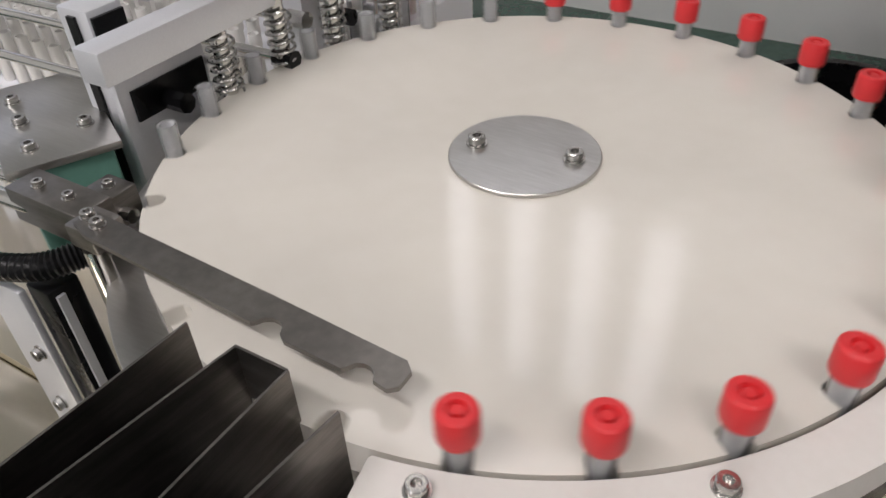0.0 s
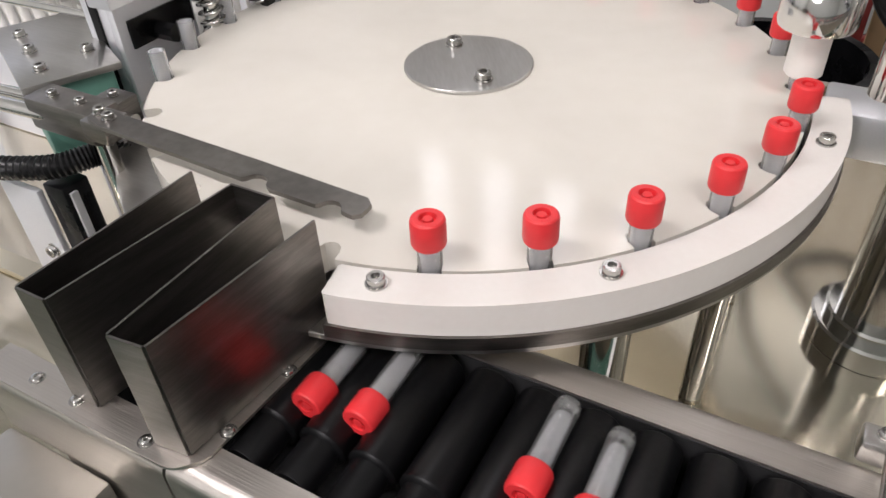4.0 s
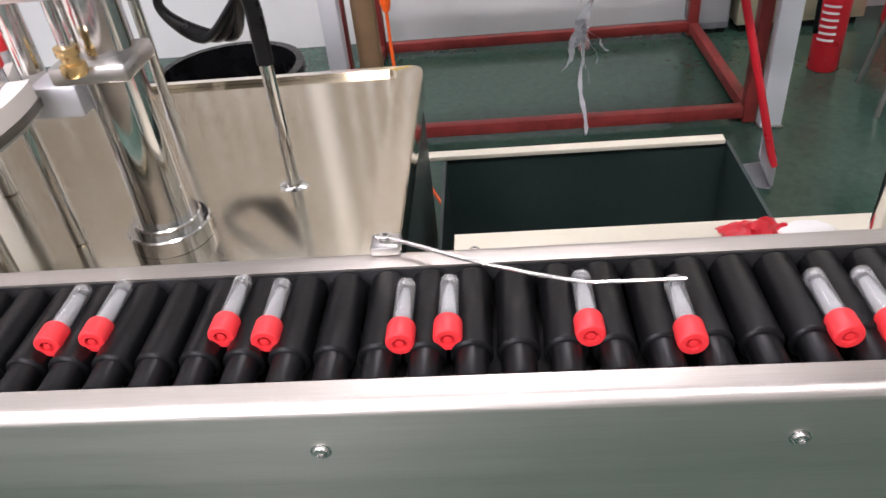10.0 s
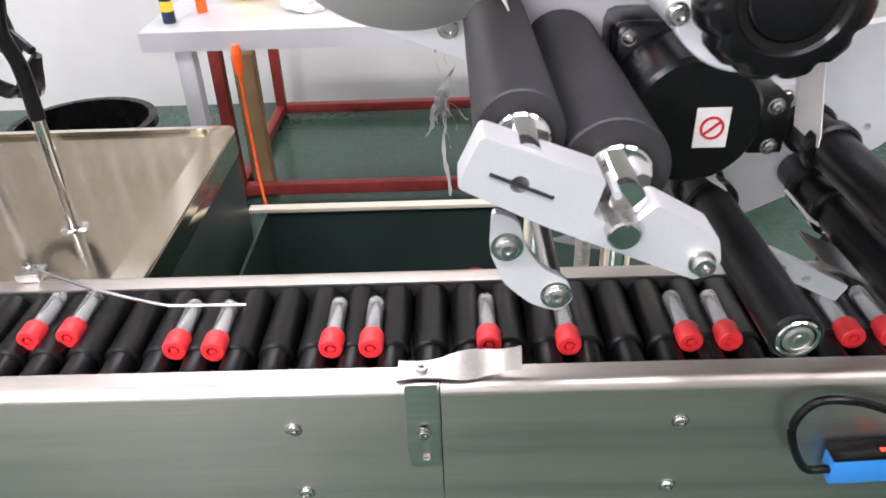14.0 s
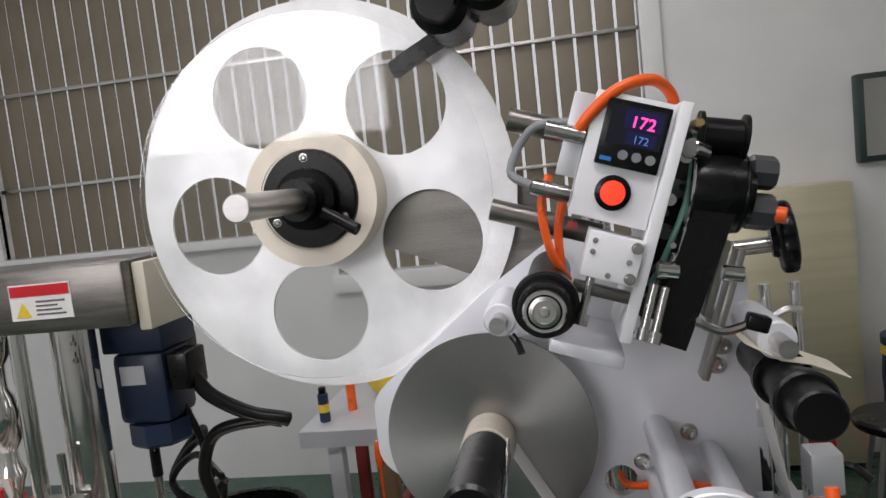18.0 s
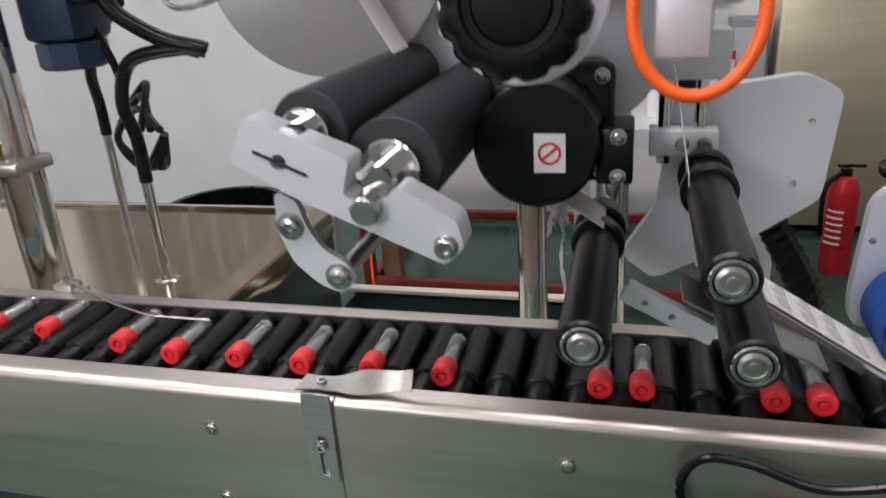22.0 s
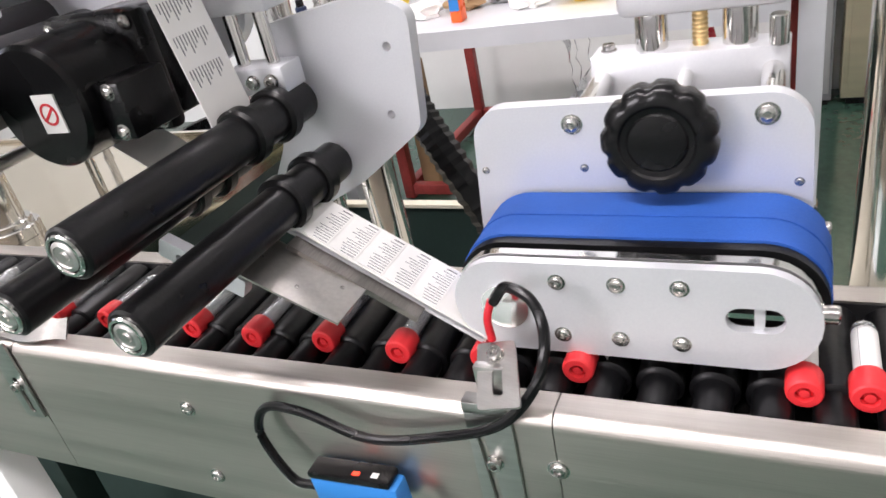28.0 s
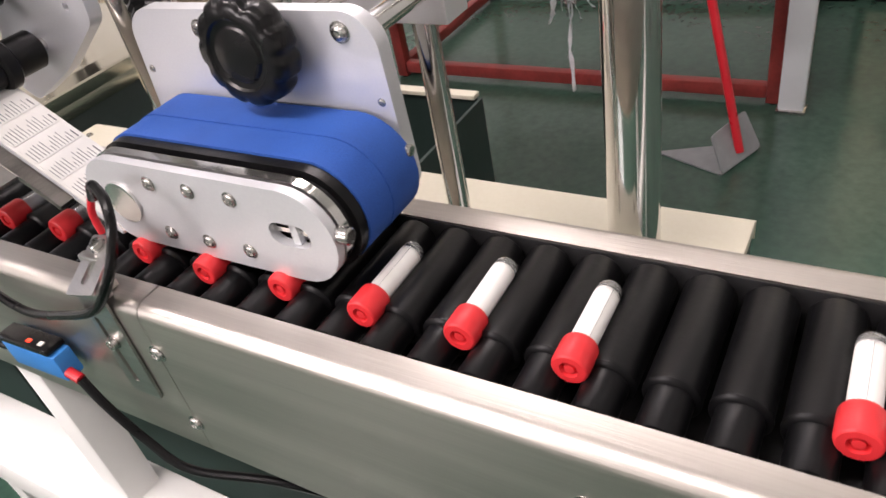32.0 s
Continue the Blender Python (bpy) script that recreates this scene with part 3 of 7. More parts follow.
def cap_master():
    t = thing("screw_cap", (0, 0, 0), "loose red ribbed plastic screw cap", "cap", "screw caps")
    c = lathe(bm_new(), [(0.0069, 0.0432), (CAP_R * 0.94, 0.0432), (CAP_R, 0.0447), (CAP_R, 0.0575), (CAP_R * 0.95, 0.0593), (CAP_R * 0.86, TUBE_L), (0.0047, TUBE_L), (0.0043, TUBE_L - 0.003), (0.0028, TUBE_L - 0.003), (0.0026, TUBE_L - 0.0006), (0, TUBE_L - 0.0004)], seg=60, wobble=lambda i: -0.018 if i % 2 else 0.0)
    part("shell", c, RED_CAP, t)
    return t


CAP = cap_master()
TUBE = tube_master()
OPEN_TUBE = open_tube_master()

# ---- indexing wheel ----
TZ = -0.19
WC = Vector((-0.909, 0.362, 0))
WH = 0.0155
SLOTS = 26
STEP = 360 / SLOTS
WHEEL_R, SLOT_R = 0.2435, 0.238
REST = -67.9
INDEX = [-0.03 + 2.05 * k for k in range(16)]
wheel = thing("indexing_wheel", (WC.x, WC.y, WH - 0.002), "large round white plastic indexing wheel with slotted rim", "indexing wheel")
out = []
for k in range(SLOTS):
    mid = REST + STEP * k
    half = math.degrees(0.0066 / WHEEL_R)
    out += circle(WC.x, WC.y, WHEEL_R, 8, mid - STEP + half, mid - half)
    c, s = math.cos(radians(mid)), math.sin(radians(mid))
    for a in (90, 50, 20, 0, -20, -50, -90):
        dx, dy = -0.0066 * math.cos(radians(a)), -0.0066 * math.sin(radians(a))
        out.append((WC.x + (WHEEL_R - 0.007 + dx) * c - dy * s, WC.y + (WHEEL_R - 0.007 + dx) * s + dy * c))
part("disc", plate(bm_new(), [out], 0.02, Matrix.Translation((0, 0, WH - 0.002))), WHITE_PLASTIC, wheel, "white acetal slotted disc")
part("centre_plate", lathe(bm_new(), [(0, 0.018), (0.0495, 0.018), (0.05, 0.0185), (0.05, 0.0205), (0.0494, 0.021), (0, 0.021)], (WC.x, WC.y, WH), seg=64), STEEL, wheel, "round stainless centre plate")
bolts(wheel, SOCKET, 0.0058, [(WC.x + 0.033 * math.cos(radians(a)), WC.y + 0.033 * math.sin(radians(a)), WH + 0.021) for a in (12, 192)], (0, 0, 1))

guide = thing("guide_ring", (WC.x, WC.y, TZ), "white plastic guide rail bent round the wheel on a steel deck", "guide rail")
arcp = circle(WC.x, WC.y, 0.2705, 40, -79.2, 12.3) + circle(WC.x, WC.y, 0.2465, 40, 12.3, -79.2)
g = plate(bm_new(), [rounded(arcp, 0.0015, 1)], 0.021, Matrix.Translation((0, 0, WH - 0.0025)))
part("rail", g, RING_PLASTIC, guide, "thick white plastic arc rail")
part("deck", lathe(bm_new(), [(0, -0.016), (0.2705, -0.016), (0.271, -0.0155), (0.271, -0.0125), (0.2705, -0.012), (0, -0.012)], (WC.x, WC.y, WH), seg=96), STEEL, guide, "round stainless deck plate")
part("deck_edge", plate(bm_new(), [circle(WC.x, WC.y, 0.272, 40, -79.5, 12.6) + circle(WC.x, WC.y, 0.2455, 40, 12.6, -79.5)], 0.009, Matrix.Translation((0, 0, WH - 0.0118))), STEEL_DULL, guide)
ang = [radians(a) for a in (-73.6, -46.6, -2.2)]
bolts(guide, SOCKET, 0.0049, [(WC.x + 0.2575 * math.cos(a), WC.y + 0.2575 * math.sin(a), WH + 0.0185) for a in ang], (0, 0, 1))
bolts(guide, SOCKET, 0.004, [(WC.x + 0.2575 * math.cos(a), WC.y + 0.2575 * math.sin(a), WH - 0.016) for a in ang], (0, 0, -1))
for a, r, rr in ((-38, 0.21, 0.016), (-12, 0.225, 0.009), (20, 0.235, 0.009), (-70, 0.17, 0.012), (75, 0.22, 0.012), (150, 0.22, 0.012)):
    px, py = WC.x + r * math.cos(radians(a)), WC.y + r * math.sin(radians(a))
    part("post", rod(bm_new(), (px, py, TZ), (px, py, WH - 0.016), rr, 24, 0.002), CHROME, guide, "polished round support post")
part("hub", rod(bm_new(), (WC.x, WC.y, TZ), (WC.x, WC.y, WH - 0.016), 0.05, 40, 0.004), STEEL, guide)

# ---- filling machine bench ----
tray = thing("machine_bench", (-0.9, 0.58, FLOOR), "stainless steel machine bench with a raised polished edge", "machine bench")
lp = rounded([(-1.78, 0.165), (-0.285, 0.165), (-0.285, 0.925), (-1.78, 0.925)], 0.03, 6)
li = rounded([(-1.752, 0.185), (-0.326, 0.185), (-0.326, 0.9), (-1.752, 0.9)], 0.02, 6)
rim = bm_new()
levels = ((lp, -0.045), (lp, 0.0), ([(x * 0.997 - 0.0015, y * 0.994 + 0.003) for x, y in lp], 0.0035), (li, 0.0075), (li, 0.0))
hoops = [[rim.verts.new((x, y, TZ + z)) for x, y in loop] for loop, z in levels]
for a, b in zip(hoops, hoops[1:]):
    for k in range(len(a)):
        rim.faces.new((a[k], a[(k + 1) % len(a)], b[(k + 1) % len(a)], b[k]))
part("rim", rim, STEEL_TRAY, tray, "polished raised rim with a folded skirt")
part("top", plate(bm_new(), [[(x * 0.998, y * 0.998 + 0.001) for x, y in lp]], 0.02, Matrix.Translation((0, 0, TZ - 0.0205))), STEEL_TRAY, tray, "satin stainless worktop")
part("front_top", box(bm_new(), -1.75, -1.045, -0.13, 0.1645, TZ - 0.02, TZ - 0.001, 0.003), STEEL_TRAY, tray, "satin stainless front leaf")
part("front_panel", box(bm_new(), -1.74, -1.055, -0.12, 0.16, FLOOR + 0.08, TZ - 0.0205, 0.004), GREEN_DARK, tray, "dark green cabinet front")
part("side_panel", box(bm_new(), -1.77, -0.292, 0.175, 0.915, FLOOR + 0.08, TZ - 0.02, 0.004), GREEN_DARK, tray, "dark green cabinet sides")
for x in (-1.7, -0.34):
    for y in (0.21, 0.89):
        part("foot", rod(bm_new(), (x, y, FLOOR), (x, y, FLOOR + 0.085), 0.02, 16), BLACK, tray)

# ---- chutes and pusher arm over the conveyor's start ----
CHUTE_X = (-0.947, -0.884)
chute = thing("tube_chute", (-0.91, 0.06, -0.012), "pair of open stainless sheet chutes screwed to the conveyor rail", "chute")
CT = 0.066


def sheet_wall(name, a, b, z0, z1, label="", t=0.0013):
    """An upright sheet between two points of the plan."""
    a, b = Vector(a), Vector(b)
    n = Vector((a.y - b.y, b.x - a.x)).normalized() * t
    part(name, plate(bm_new(), [[a, b, b + n, a + n]], z1 - z0, Matrix.Translation((0, 0, z0))), STEEL_DULL, chute, label)


# two narrow boxes, shut at the front, open to the wheel, joined by a sheet across the gap between them
for fl, fr_, bl, br in (((-0.963, 0.012), (-0.944, 0.012), (-0.957, 0.12), (-0.929, 0.12)), ((-0.9, 0.009), (-0.881, 0.011), (-0.899, 0.12), (-0.869, 0.113))):
    sheet_wall("side_sheet", fl, bl, -0.009, CT, "folded stainless side sheet")
    sheet_wall("side_sheet", br, fr_, -0.009, CT, "folded stainless side sheet")
    sheet_wall("front_sheet", fr_, fl, -0.009, CT, "folded stainless front sheet")
sheet_wall("back_sheet", (-0.9, 0.1205), (-0.929, 0.1205), -0.009, CT, "stainless sheet across the gap")
part("flange", plate(bm_new(), [rounded([(-1.02, 0.0), (-0.884, 0.0), (-0.872, 0.012), (-0.866, 0.104), (-0.868, 0.118), (-0.88, 0.118), (-0.884, 0.014), (-1.02, 0.022)], 0.006, 4)], 0.002, Matrix.Translation((0, 0, -0.0115))), STEEL_RAIL, chute, "bent stainless mounting flange")
bolts(chute, DOME, 0.0035, [(-0.958, 0.0095, -0.0095), (-0.906, 0.007, -0.0095), (-0.99, 0.01, -0.0095), (-0.8735, 0.03, -0.0095), (-0.871, 0.075, -0.0095)], (0, 0, 1))

ARM_PIVOT = (-1.052, 0.162, 0.033)
GEAR = Vector((-0.03, 0.002, 0.015))
ARM_AT = tuple(Vector(ARM_PIVOT) + GEAR)
arm = thing("pusher_arm", ARM_PIVOT, "flat grey steel pusher arm with two round notches", "pusher arm")
am = [(-1.062, 0.170), (-0.923, 0.1635), (-0.839, 0.1585), (-0.834, 0.154), (-0.834, 0.144), (-0.838, 0.1405), (-0.842, 0.141)]
am += [(-0.8535 + 0.0075 * math.cos(radians(a)), 0.1405 + 0.0075 * math.sin(radians(a))) for a in (10, 40, 70, 100, 130, 165)]
am += [(-0.8625, 0.1405), (-0.896, 0.1415)]
am += [(-0.9085 + 0.0085 * math.cos(radians(a)), 0.1425 + 0.0085 * math.sin(radians(a))) for a in (10, 40, 70, 100, 130, 165)]
am += [(-0.9185, 0.1435), (-1.048, 0.151), (-1.064, 0.156)]
part("blade", plate(bm_new(), [am], 0.003, Matrix.Translation((0, 0, 0.031))), STEEL_DULL, arm, "notched grey steel blade")
part("clamp_block", box(bm_new(), -1.074, -1.05, 0.155, 0.178, 0.014, 0.03, 0.002), STEEL_DULL, arm)
bolts(arm, SOCKET, 0.004, [(-1.048, 0.161, 0.034), (-1.06, 0.164, 0.034)], (0, 0, 1))
GZ = TZ - GEAR.z
base = thing("arm_drive", (-1.08, 0.17, GZ), "aluminium slide blocks that drive the pusher arm", "drive unit")
part("slide_block", box(bm_new(), -1.15, -1.078, 0.166, 0.192, 0.0, 0.026, 0.002), STEEL_DULL, base)
part("end_block", box(bm_new(), -1.112, -1.085, 0.193, 0.215, -0.005, 0.02, 0.002), STEEL_DULL, base)
part("guide_rod", rod(bm_new(), (-1.3, 0.16, 0.012), (-1.076, 0.176, 0.012), 0.006, 16), CHROME, base)
part("guide_rod", rod(bm_new(), (-1.3, 0.185, 0.006), (-1.076, 0.2, 0.006), 0.005, 16), CHROME, base)
part("stand", box(bm_new(), -1.125, -1.09, 0.188, 0.21, GZ, -0.003, 0.003), ALU, base)
part("pivot_pin", rod(bm_new(), (ARM_PIVOT[0] - 0.012, ARM_PIVOT[1], GZ), (ARM_PIVOT[0] - 0.012, ARM_PIVOT[1], 0.012), 0.007, 16), CHROME, base)
bolts(base, SOCKET, 0.0036, [(-1.1, 0.178, 0.026), (-1.13, 0.178, 0.026), (-1.098, 0.204, 0.02)], (0, 0, 1))
prof_ = thing("profile_column", (-1.178, 0.285, GZ), "slotted aluminium profile column with a black inlay", "column")
part("profile", box(bm_new(), -1.196, -1.164, 0.27, 0.3, GZ, 0.1, 0.002), ALU, prof_)
part("slot_inlay", box(bm_new(), -1.184, -1.176, 0.2675, 0.2699, GZ, 0.095), BLACK, prof_)
part("slot_inlay", box(bm_new(), -1.1638, -1.161, 0.272, 0.298, GZ, 0.095), BLACK, prof_)
ln = thing("slotted_upright", (-1.126, 0.158, GZ), "dark slotted profile upright beside the chutes", "column")
part("profile", box(bm_new(), -1.138, -1.114, 0.146, 0.17, GZ, -0.035, 0.002, None), BLACK, ln)
part("side_plate", box(bm_new(), -1.185, -1.139, 0.14, 0.146, GZ, -0.04, 0.0015), ALU, ln, "grey aluminium side plate")
part("bright_edge", box(bm_new(), -1.1135, -1.111, 0.15, 0.156, GZ, -0.04), ALU, ln)
bolts(ln, SOCKET, 0.005, [(-1.15, 0.14, -0.1), (-1.16, 0.14, -0.16)], (0, -1, 0))
hs = thing("corrugated_hose", (-1.1, 0.18, GZ), "black corrugated cable hose curving down to the bench", "hose")
hp = smooth_path([(-1.36, 0.11, -0.05), (-1.22, 0.13, -0.032), (-1.127, 0.15, -0.02), (-1.098, 0.182, -0.018), (-1.06, 0.2, -0.03), (-1.035, 0.21, -0.07), (-1.03, 0.215, -0.15), (-1.03, 0.216, GZ)], 26)
part("hose", sweep(bm_new(), hp, 0.0085, 12, raw=True, ribs=0.16), RUBBER, hs)
hp = smooth_path([(-1.098, 0.2, -0.03), (-1.11, 0.225, -0.07), (-1.112, 0.24, -0.12), (-1.105, 0.243, -0.17), (-1.1, 0.243, GZ)], 22)
part("hose", sweep(bm_new(), hp, 0.0055, 12, raw=True, ribs=0.14), RUBBER, hs, "thinner corrugated branch hose")
part("gland", rod(bm_new(), (-1.1, 0.243, GZ), (-1.1, 0.243, GZ + 0.02), 0.011, 6), BOLT, hs)
blk = thing("mounting_block", (-1.11, 0.235, GZ), "small aluminium block bolted to the bench", "block")
part("block", box(bm_new(), -1.135, -1.085, 0.215, 0.255, GZ, GZ + 0.012, 0.002), ALU, blk)
bolts(blk, SOCKET, 0.004, [(-1.122, 0.225, GZ + 0.012)], (0, 0, 1))

# ---- feeding gear behind the wheel ----
fg = thing("feeding_gear", (-1.28, 0.42, GZ), "aluminium feeding gear with rods, springs and plates beside the wheel", "machine unit")
part("cross_beam", box(bm_new(), -1.137, -1.112, 0.235, 0.52, 0.07, 0.094, 0.002), ALU, fg, "grey aluminium cross beam")
part("slotted_plate", box(bm_new(), -1.16, -1.152, 0.265, 0.35, -0.12, 0.055, 0.002), ALU, fg, "upright aluminium plate")
# solid black bar on the plate's face, for the shade in its opening
part("slot", box(bm_new(), -1.1518, -1.1495, 0.275, 0.345, 0.018, 0.042), BLACK, fg)
part("black_block", box(bm_new(), -1.15, -1.125, 0.352, 0.372, -0.06, 0.01, 0.002), BLACK, fg)
tl2 = Matrix.Translation((-1.212, 0.245, 0.02)) @ Euler((0, 0, radians(-27))).to_matrix().to_4x4()
part("cover_plate", box(bm_new(), -0.075, 0.07, -0.04, 0.036, -0.003, 0.003, 0.001, tl2), STEEL, fg, "polished steel cover plate")
part("green_cover", box(bm_new(), -0.07, 0.062, -0.035, 0.03, -0.075, -0.0035, 0.004, tl2), GREEN_PAINT, fg, "teal painted cover")
bolts(fg, SOCKET, 0.005, [tl2 @ Vector((x, y, 0.003)) for x, y in ((-0.04, -0.02), (0.0, -0.02), (0.045, -0.02), (0.03, 0.02))], (0, 0, 1))
part("long_beam", box(bm_new(), -1.62, -1.15, 0.31, 0.335, 0.095, 0.12, 0.002), ALU, fg, "grey aluminium beam")
part("hanger", box(bm_new(), -1.24, -1.215, 0.31, 0.332, -0.02, 0.094, 0.002), ALU, fg)
part("stand", box(bm_new(), -1.16, -1.135, 0.45, 0.475, GZ, 0.0695, 0.002), ALU, fg)
part("stand", box(bm_new(), -1.6, -1.575, 0.31, 0.335, GZ, 0.0945, 0.002), ALU, fg)
for x, y in ((-1.123, 0.342), (-1.117, 0.4), (-1.112, 0.462), (-1.1, 0.53)):
    part("rod", rod(bm_new(), (x, y, -0.04), (x, y, 0.16), 0.0065, 16), CHROME, fg)
    part("rod_nut", rod(bm_new(), (x, y, 0.0945), (x, y, 0.103), 0.0105, 6), BOLT, fg)
    turns = []
    for k in range(8 * 12 + 1):
        a = 2 * math.pi * k / 12
        turns.append((x + 0.0105 * math.cos(a), y + 0.0105 * math.sin(a), 0.0 + 0.0083 * k / 12))
    part("spring", sweep(bm_new(), turns, 0.0014, 6, raw=True), BOLT, fg, "steel coil spring")
    part("grip_tip", lathe(bm_new(), [(0, 0), (0.006, 0.002), (0.009, 0.012), (0.009, 0.04), (0, 0.042)], (x, y, -0.045), seg=16), ALU, fg)
for i in range(7):
    y = 0.305 + 0.048 * i
    part("cross_rod", rod(bm_new(), (-1.62, y - 0.02, 0.028 + 0.012 * (i % 2)), (-1.135 + 0.012 * (i % 3), y, 0.024 + 0.012 * (i % 2)), 0.0042, 12), CHROME, fg)
    part("rod_end", rod(bm_new(), (-1.15 + 0.012 * (i % 3), y, 0.024 + 0.012 * (i % 2)), (-1.13 + 0.012 * (i % 3), y, 0.024 + 0.012 * (i % 2)), 0.008, 8), BOLT if i % 2 else BLACK, fg)
part("guard", box(bm_new(), -1.66, -1.65, 0.28, 0.66, -0.1, 0.14, 0.002), ALU_WHITE, fg)
rack = thing("tube_rack", (-1.4, 0.63, GZ), "white rack of upright empty tubes behind the wheel", "tube rack")
part("tray", box(bm_new(), -1.62, -1.2, 0.365, 0.87, GZ, -0.07, 0.004), ALU_WHITE, rack)
me = raw_mesh("tube", lathe(bm_new(), [(0, 0), (0.0055, 0), (0.006, 0.002), (0.006, 0.06), (0.005, 0.06), (0.005, 0.01), (0, 0.01)], seg=12), PAPER)
for i in range(15):
    for j in range(18):
        shared("tube", me, (-1.6 + i * 0.0275, 0.38 + j * 0.0275, -0.07), rack)
for ob in (base, prof_, ln, hs, blk, fg, rack):
    ob.location += GEAR

# ---- capping column ----
CCX, CCY = -0.57, 0.448
cc = thing("capping_column", (CCX, CCY, TZ), "polished stainless column carrying the capping gearbox", "capping machine")
part("flange", lathe(bm_new(), [(0, 0), (0.05, 0), (0.05, 0.02), (0.048, 0.022), (0.041, 0.022), (0.041, 0.03), (0.039, 0.032), (0.033, 0.032), (0, 0.032)], (CCX, CCY, TZ), seg=48), CHROME, cc, "turned stepped base flange")
part("tube", rod(bm_new(), (CCX, CCY, TZ + 0.03), (CCX, CCY, 0.385), 0.0315, 48, 0.001), CHROME, cc, "polished column tube")
part("side_tube", rod(bm_new(), (-0.625, 0.4, 0.05), (-0.625, 0.4, 0.385), 0.012, 24), CHROME, cc)
part("clamp", box(bm_new(), -0.612, -0.53, 0.4, 0.475, 0.03, 0.05, 0.004), STEEL, cc, "steel clamp round the column")
part("clamp", box(bm_new(), -0.64, -0.555, 0.385, 0.412, 0.12, 0.132, 0.003), STEEL, cc)
part("brass_fitting", lathe(bm_new(), [(0, 0), (0.011, 0), (0.013, 0.004), (0.013, 0.012), (0.009, 0.014), (0.009, 0.02), (0.012, 0.022), (0.012, 0.03), (0, 0.03)], (-0.577, 0.392, 0.045), seg=16), BRASS, cc)
part("push_rod", rod(bm_new(), (-0.577, 0.392, 0.07), (-0.577, 0.392, 0.2), 0.006, 14), CHROME, cc)
part("slide_block", box(bm_new(), -0.66, -0.605, 0.425, 0.475, -0.015, 0.02, 0.003), ALU, cc, "aluminium cylinder block beside the column")
part("slide_rod", rod(bm_new(), (-0.69, 0.44, 0.0), (-0.66, 0.44, 0.0), 0.004, 12), CHROME, cc)
part("slide_rod", rod(bm_new(), (-0.69, 0.458, 0.005), (-0.66, 0.458, 0.005), 0.004, 12), CHROME, cc)
part("gearbox", box(bm_new(), -0.80, -0.415, 0.36, 0.5, 0.385, 0.475, 0.004), STEEL_DULL, cc, "folded stainless gearbox hood")
bolts(cc, SOCKET, 0.004, [(-0.535, 0.402, 0.36), (-0.535, 0.402, 0.335)], (0, -1, 0))
part("end_cover", box(bm_new(), -0.414, -0.395, 0.38, 0.49, 0.375, 0.47, 0.003), CREAM, cc)
hd = [(0, 0), (0.009, 0), (0.01, 0.04), (0.014, 0.055), (0.02, 0.07), (0.014, 0.085), (0.012, 0.1), (0.022, 0.115), (0.024, 0.15), (0.02, 0.17), (0.013, 0.18), (0.014, 0.21), (0.025, 0.225), (0.028, 0.25), (0.02, 0.26), (0, 0.262)]
part("capping_head", lathe(bm_new(), [(r, h * 1.18) for r, h in hd], (-0.678, 0.41, 0.085), seg=32), CHROME, cc, "turned stainless capping head")
part("chuck", rod(bm_new(), (-0.678, 0.41, 0.05), (-0.678, 0.41, 0.086), 0.0125, 24, 0.002), RING_PLASTIC, cc, "white plastic chuck")
part("collar", lathe(bm_new(), [(0.0, 0.0), (0.024, 0.0), (0.025, 0.003), (0.025, 0.022), (0.022, 0.028), (0, 0.028)], (-0.678, 0.41, 0.085), seg=32), CHROME, cc)
wl = part("warning_label", box(bm_new(), -0.5900, -0.4950, 0.3585, 0.36, 0.405, 0.455), PAPER, cc, "white warning label with a red band")
part("red_band", box(bm_new(), -0.5880, -0.4970, 0.3578, 0.3586, 0.438, 0.453), RED, wl)
tri_ = bm_new()
plate(tri_, [[(-0.582, 0.409), (-0.558, 0.409), (-0.570, 0.431)]], 0.0008, facing(0.3577))
part("warning_triangle", tri_, YELLOW, wl, "yellow warning triangle")
lines = bm_new()
for i in range(4):
    box(lines, -0.55, -0.55 + 0.045 - 0.006 * (i % 3), 0.3578, 0.3586, 0.411 + i * 0.006, 0.4135 + i * 0.006)
part("print_block", lines, INK, wl)
for i, (mx, my, mz, s) in enumerate(((-0.5, 0.535, 0.165, 1.0), (-0.535, 0.6, 0.2, 0.85))):
    mo = thing("gear_motor", (mx, my, mz + 0.2 * s), "dark blue gear motor hung under the gearbox" if i == 0 else "black motor behind the column", "motor")
    c = BLUE if i == 0 else BLACK
    part("body", box(bm_new(), mx - 0.045 * s, mx + 0.045 * s, my - 0.045 * s, my + 0.045 * s, mz + 0.04 * s, mz + 0.155 * s, 0.012), c, mo)
    part("gear_head", box(bm_new(), mx - 0.052 * s, mx + 0.052 * s, my - 0.052 * s, my + 0.052 * s, mz + 0.157 * s, mz + 0.205 * s, 0.004), c, mo)
    part("fan_cover", lathe(bm_new(), [(0, 0), (0.045 * s, 0), (0.05 * s, 0.006), (0.05 * s, 0.038 * s), (0, 0.04 * s)], (mx, my, mz), seg=8), c, mo)
    part("terminal_box", box(bm_new(), mx + 0.047 * s, mx + 0.082 * s, my - 0.04, my + 0.02, mz + 0.09 * s, mz + 0.15 * s, 0.004), BLACK, mo)
    if i == 0:
        part("rating_plate", box(bm_new(), mx - 0.03, mx + 0.012, my - 0.0465, my - 0.0452, mz + 0.105, mz + 0.135), ALU, mo, "silver rating plate")
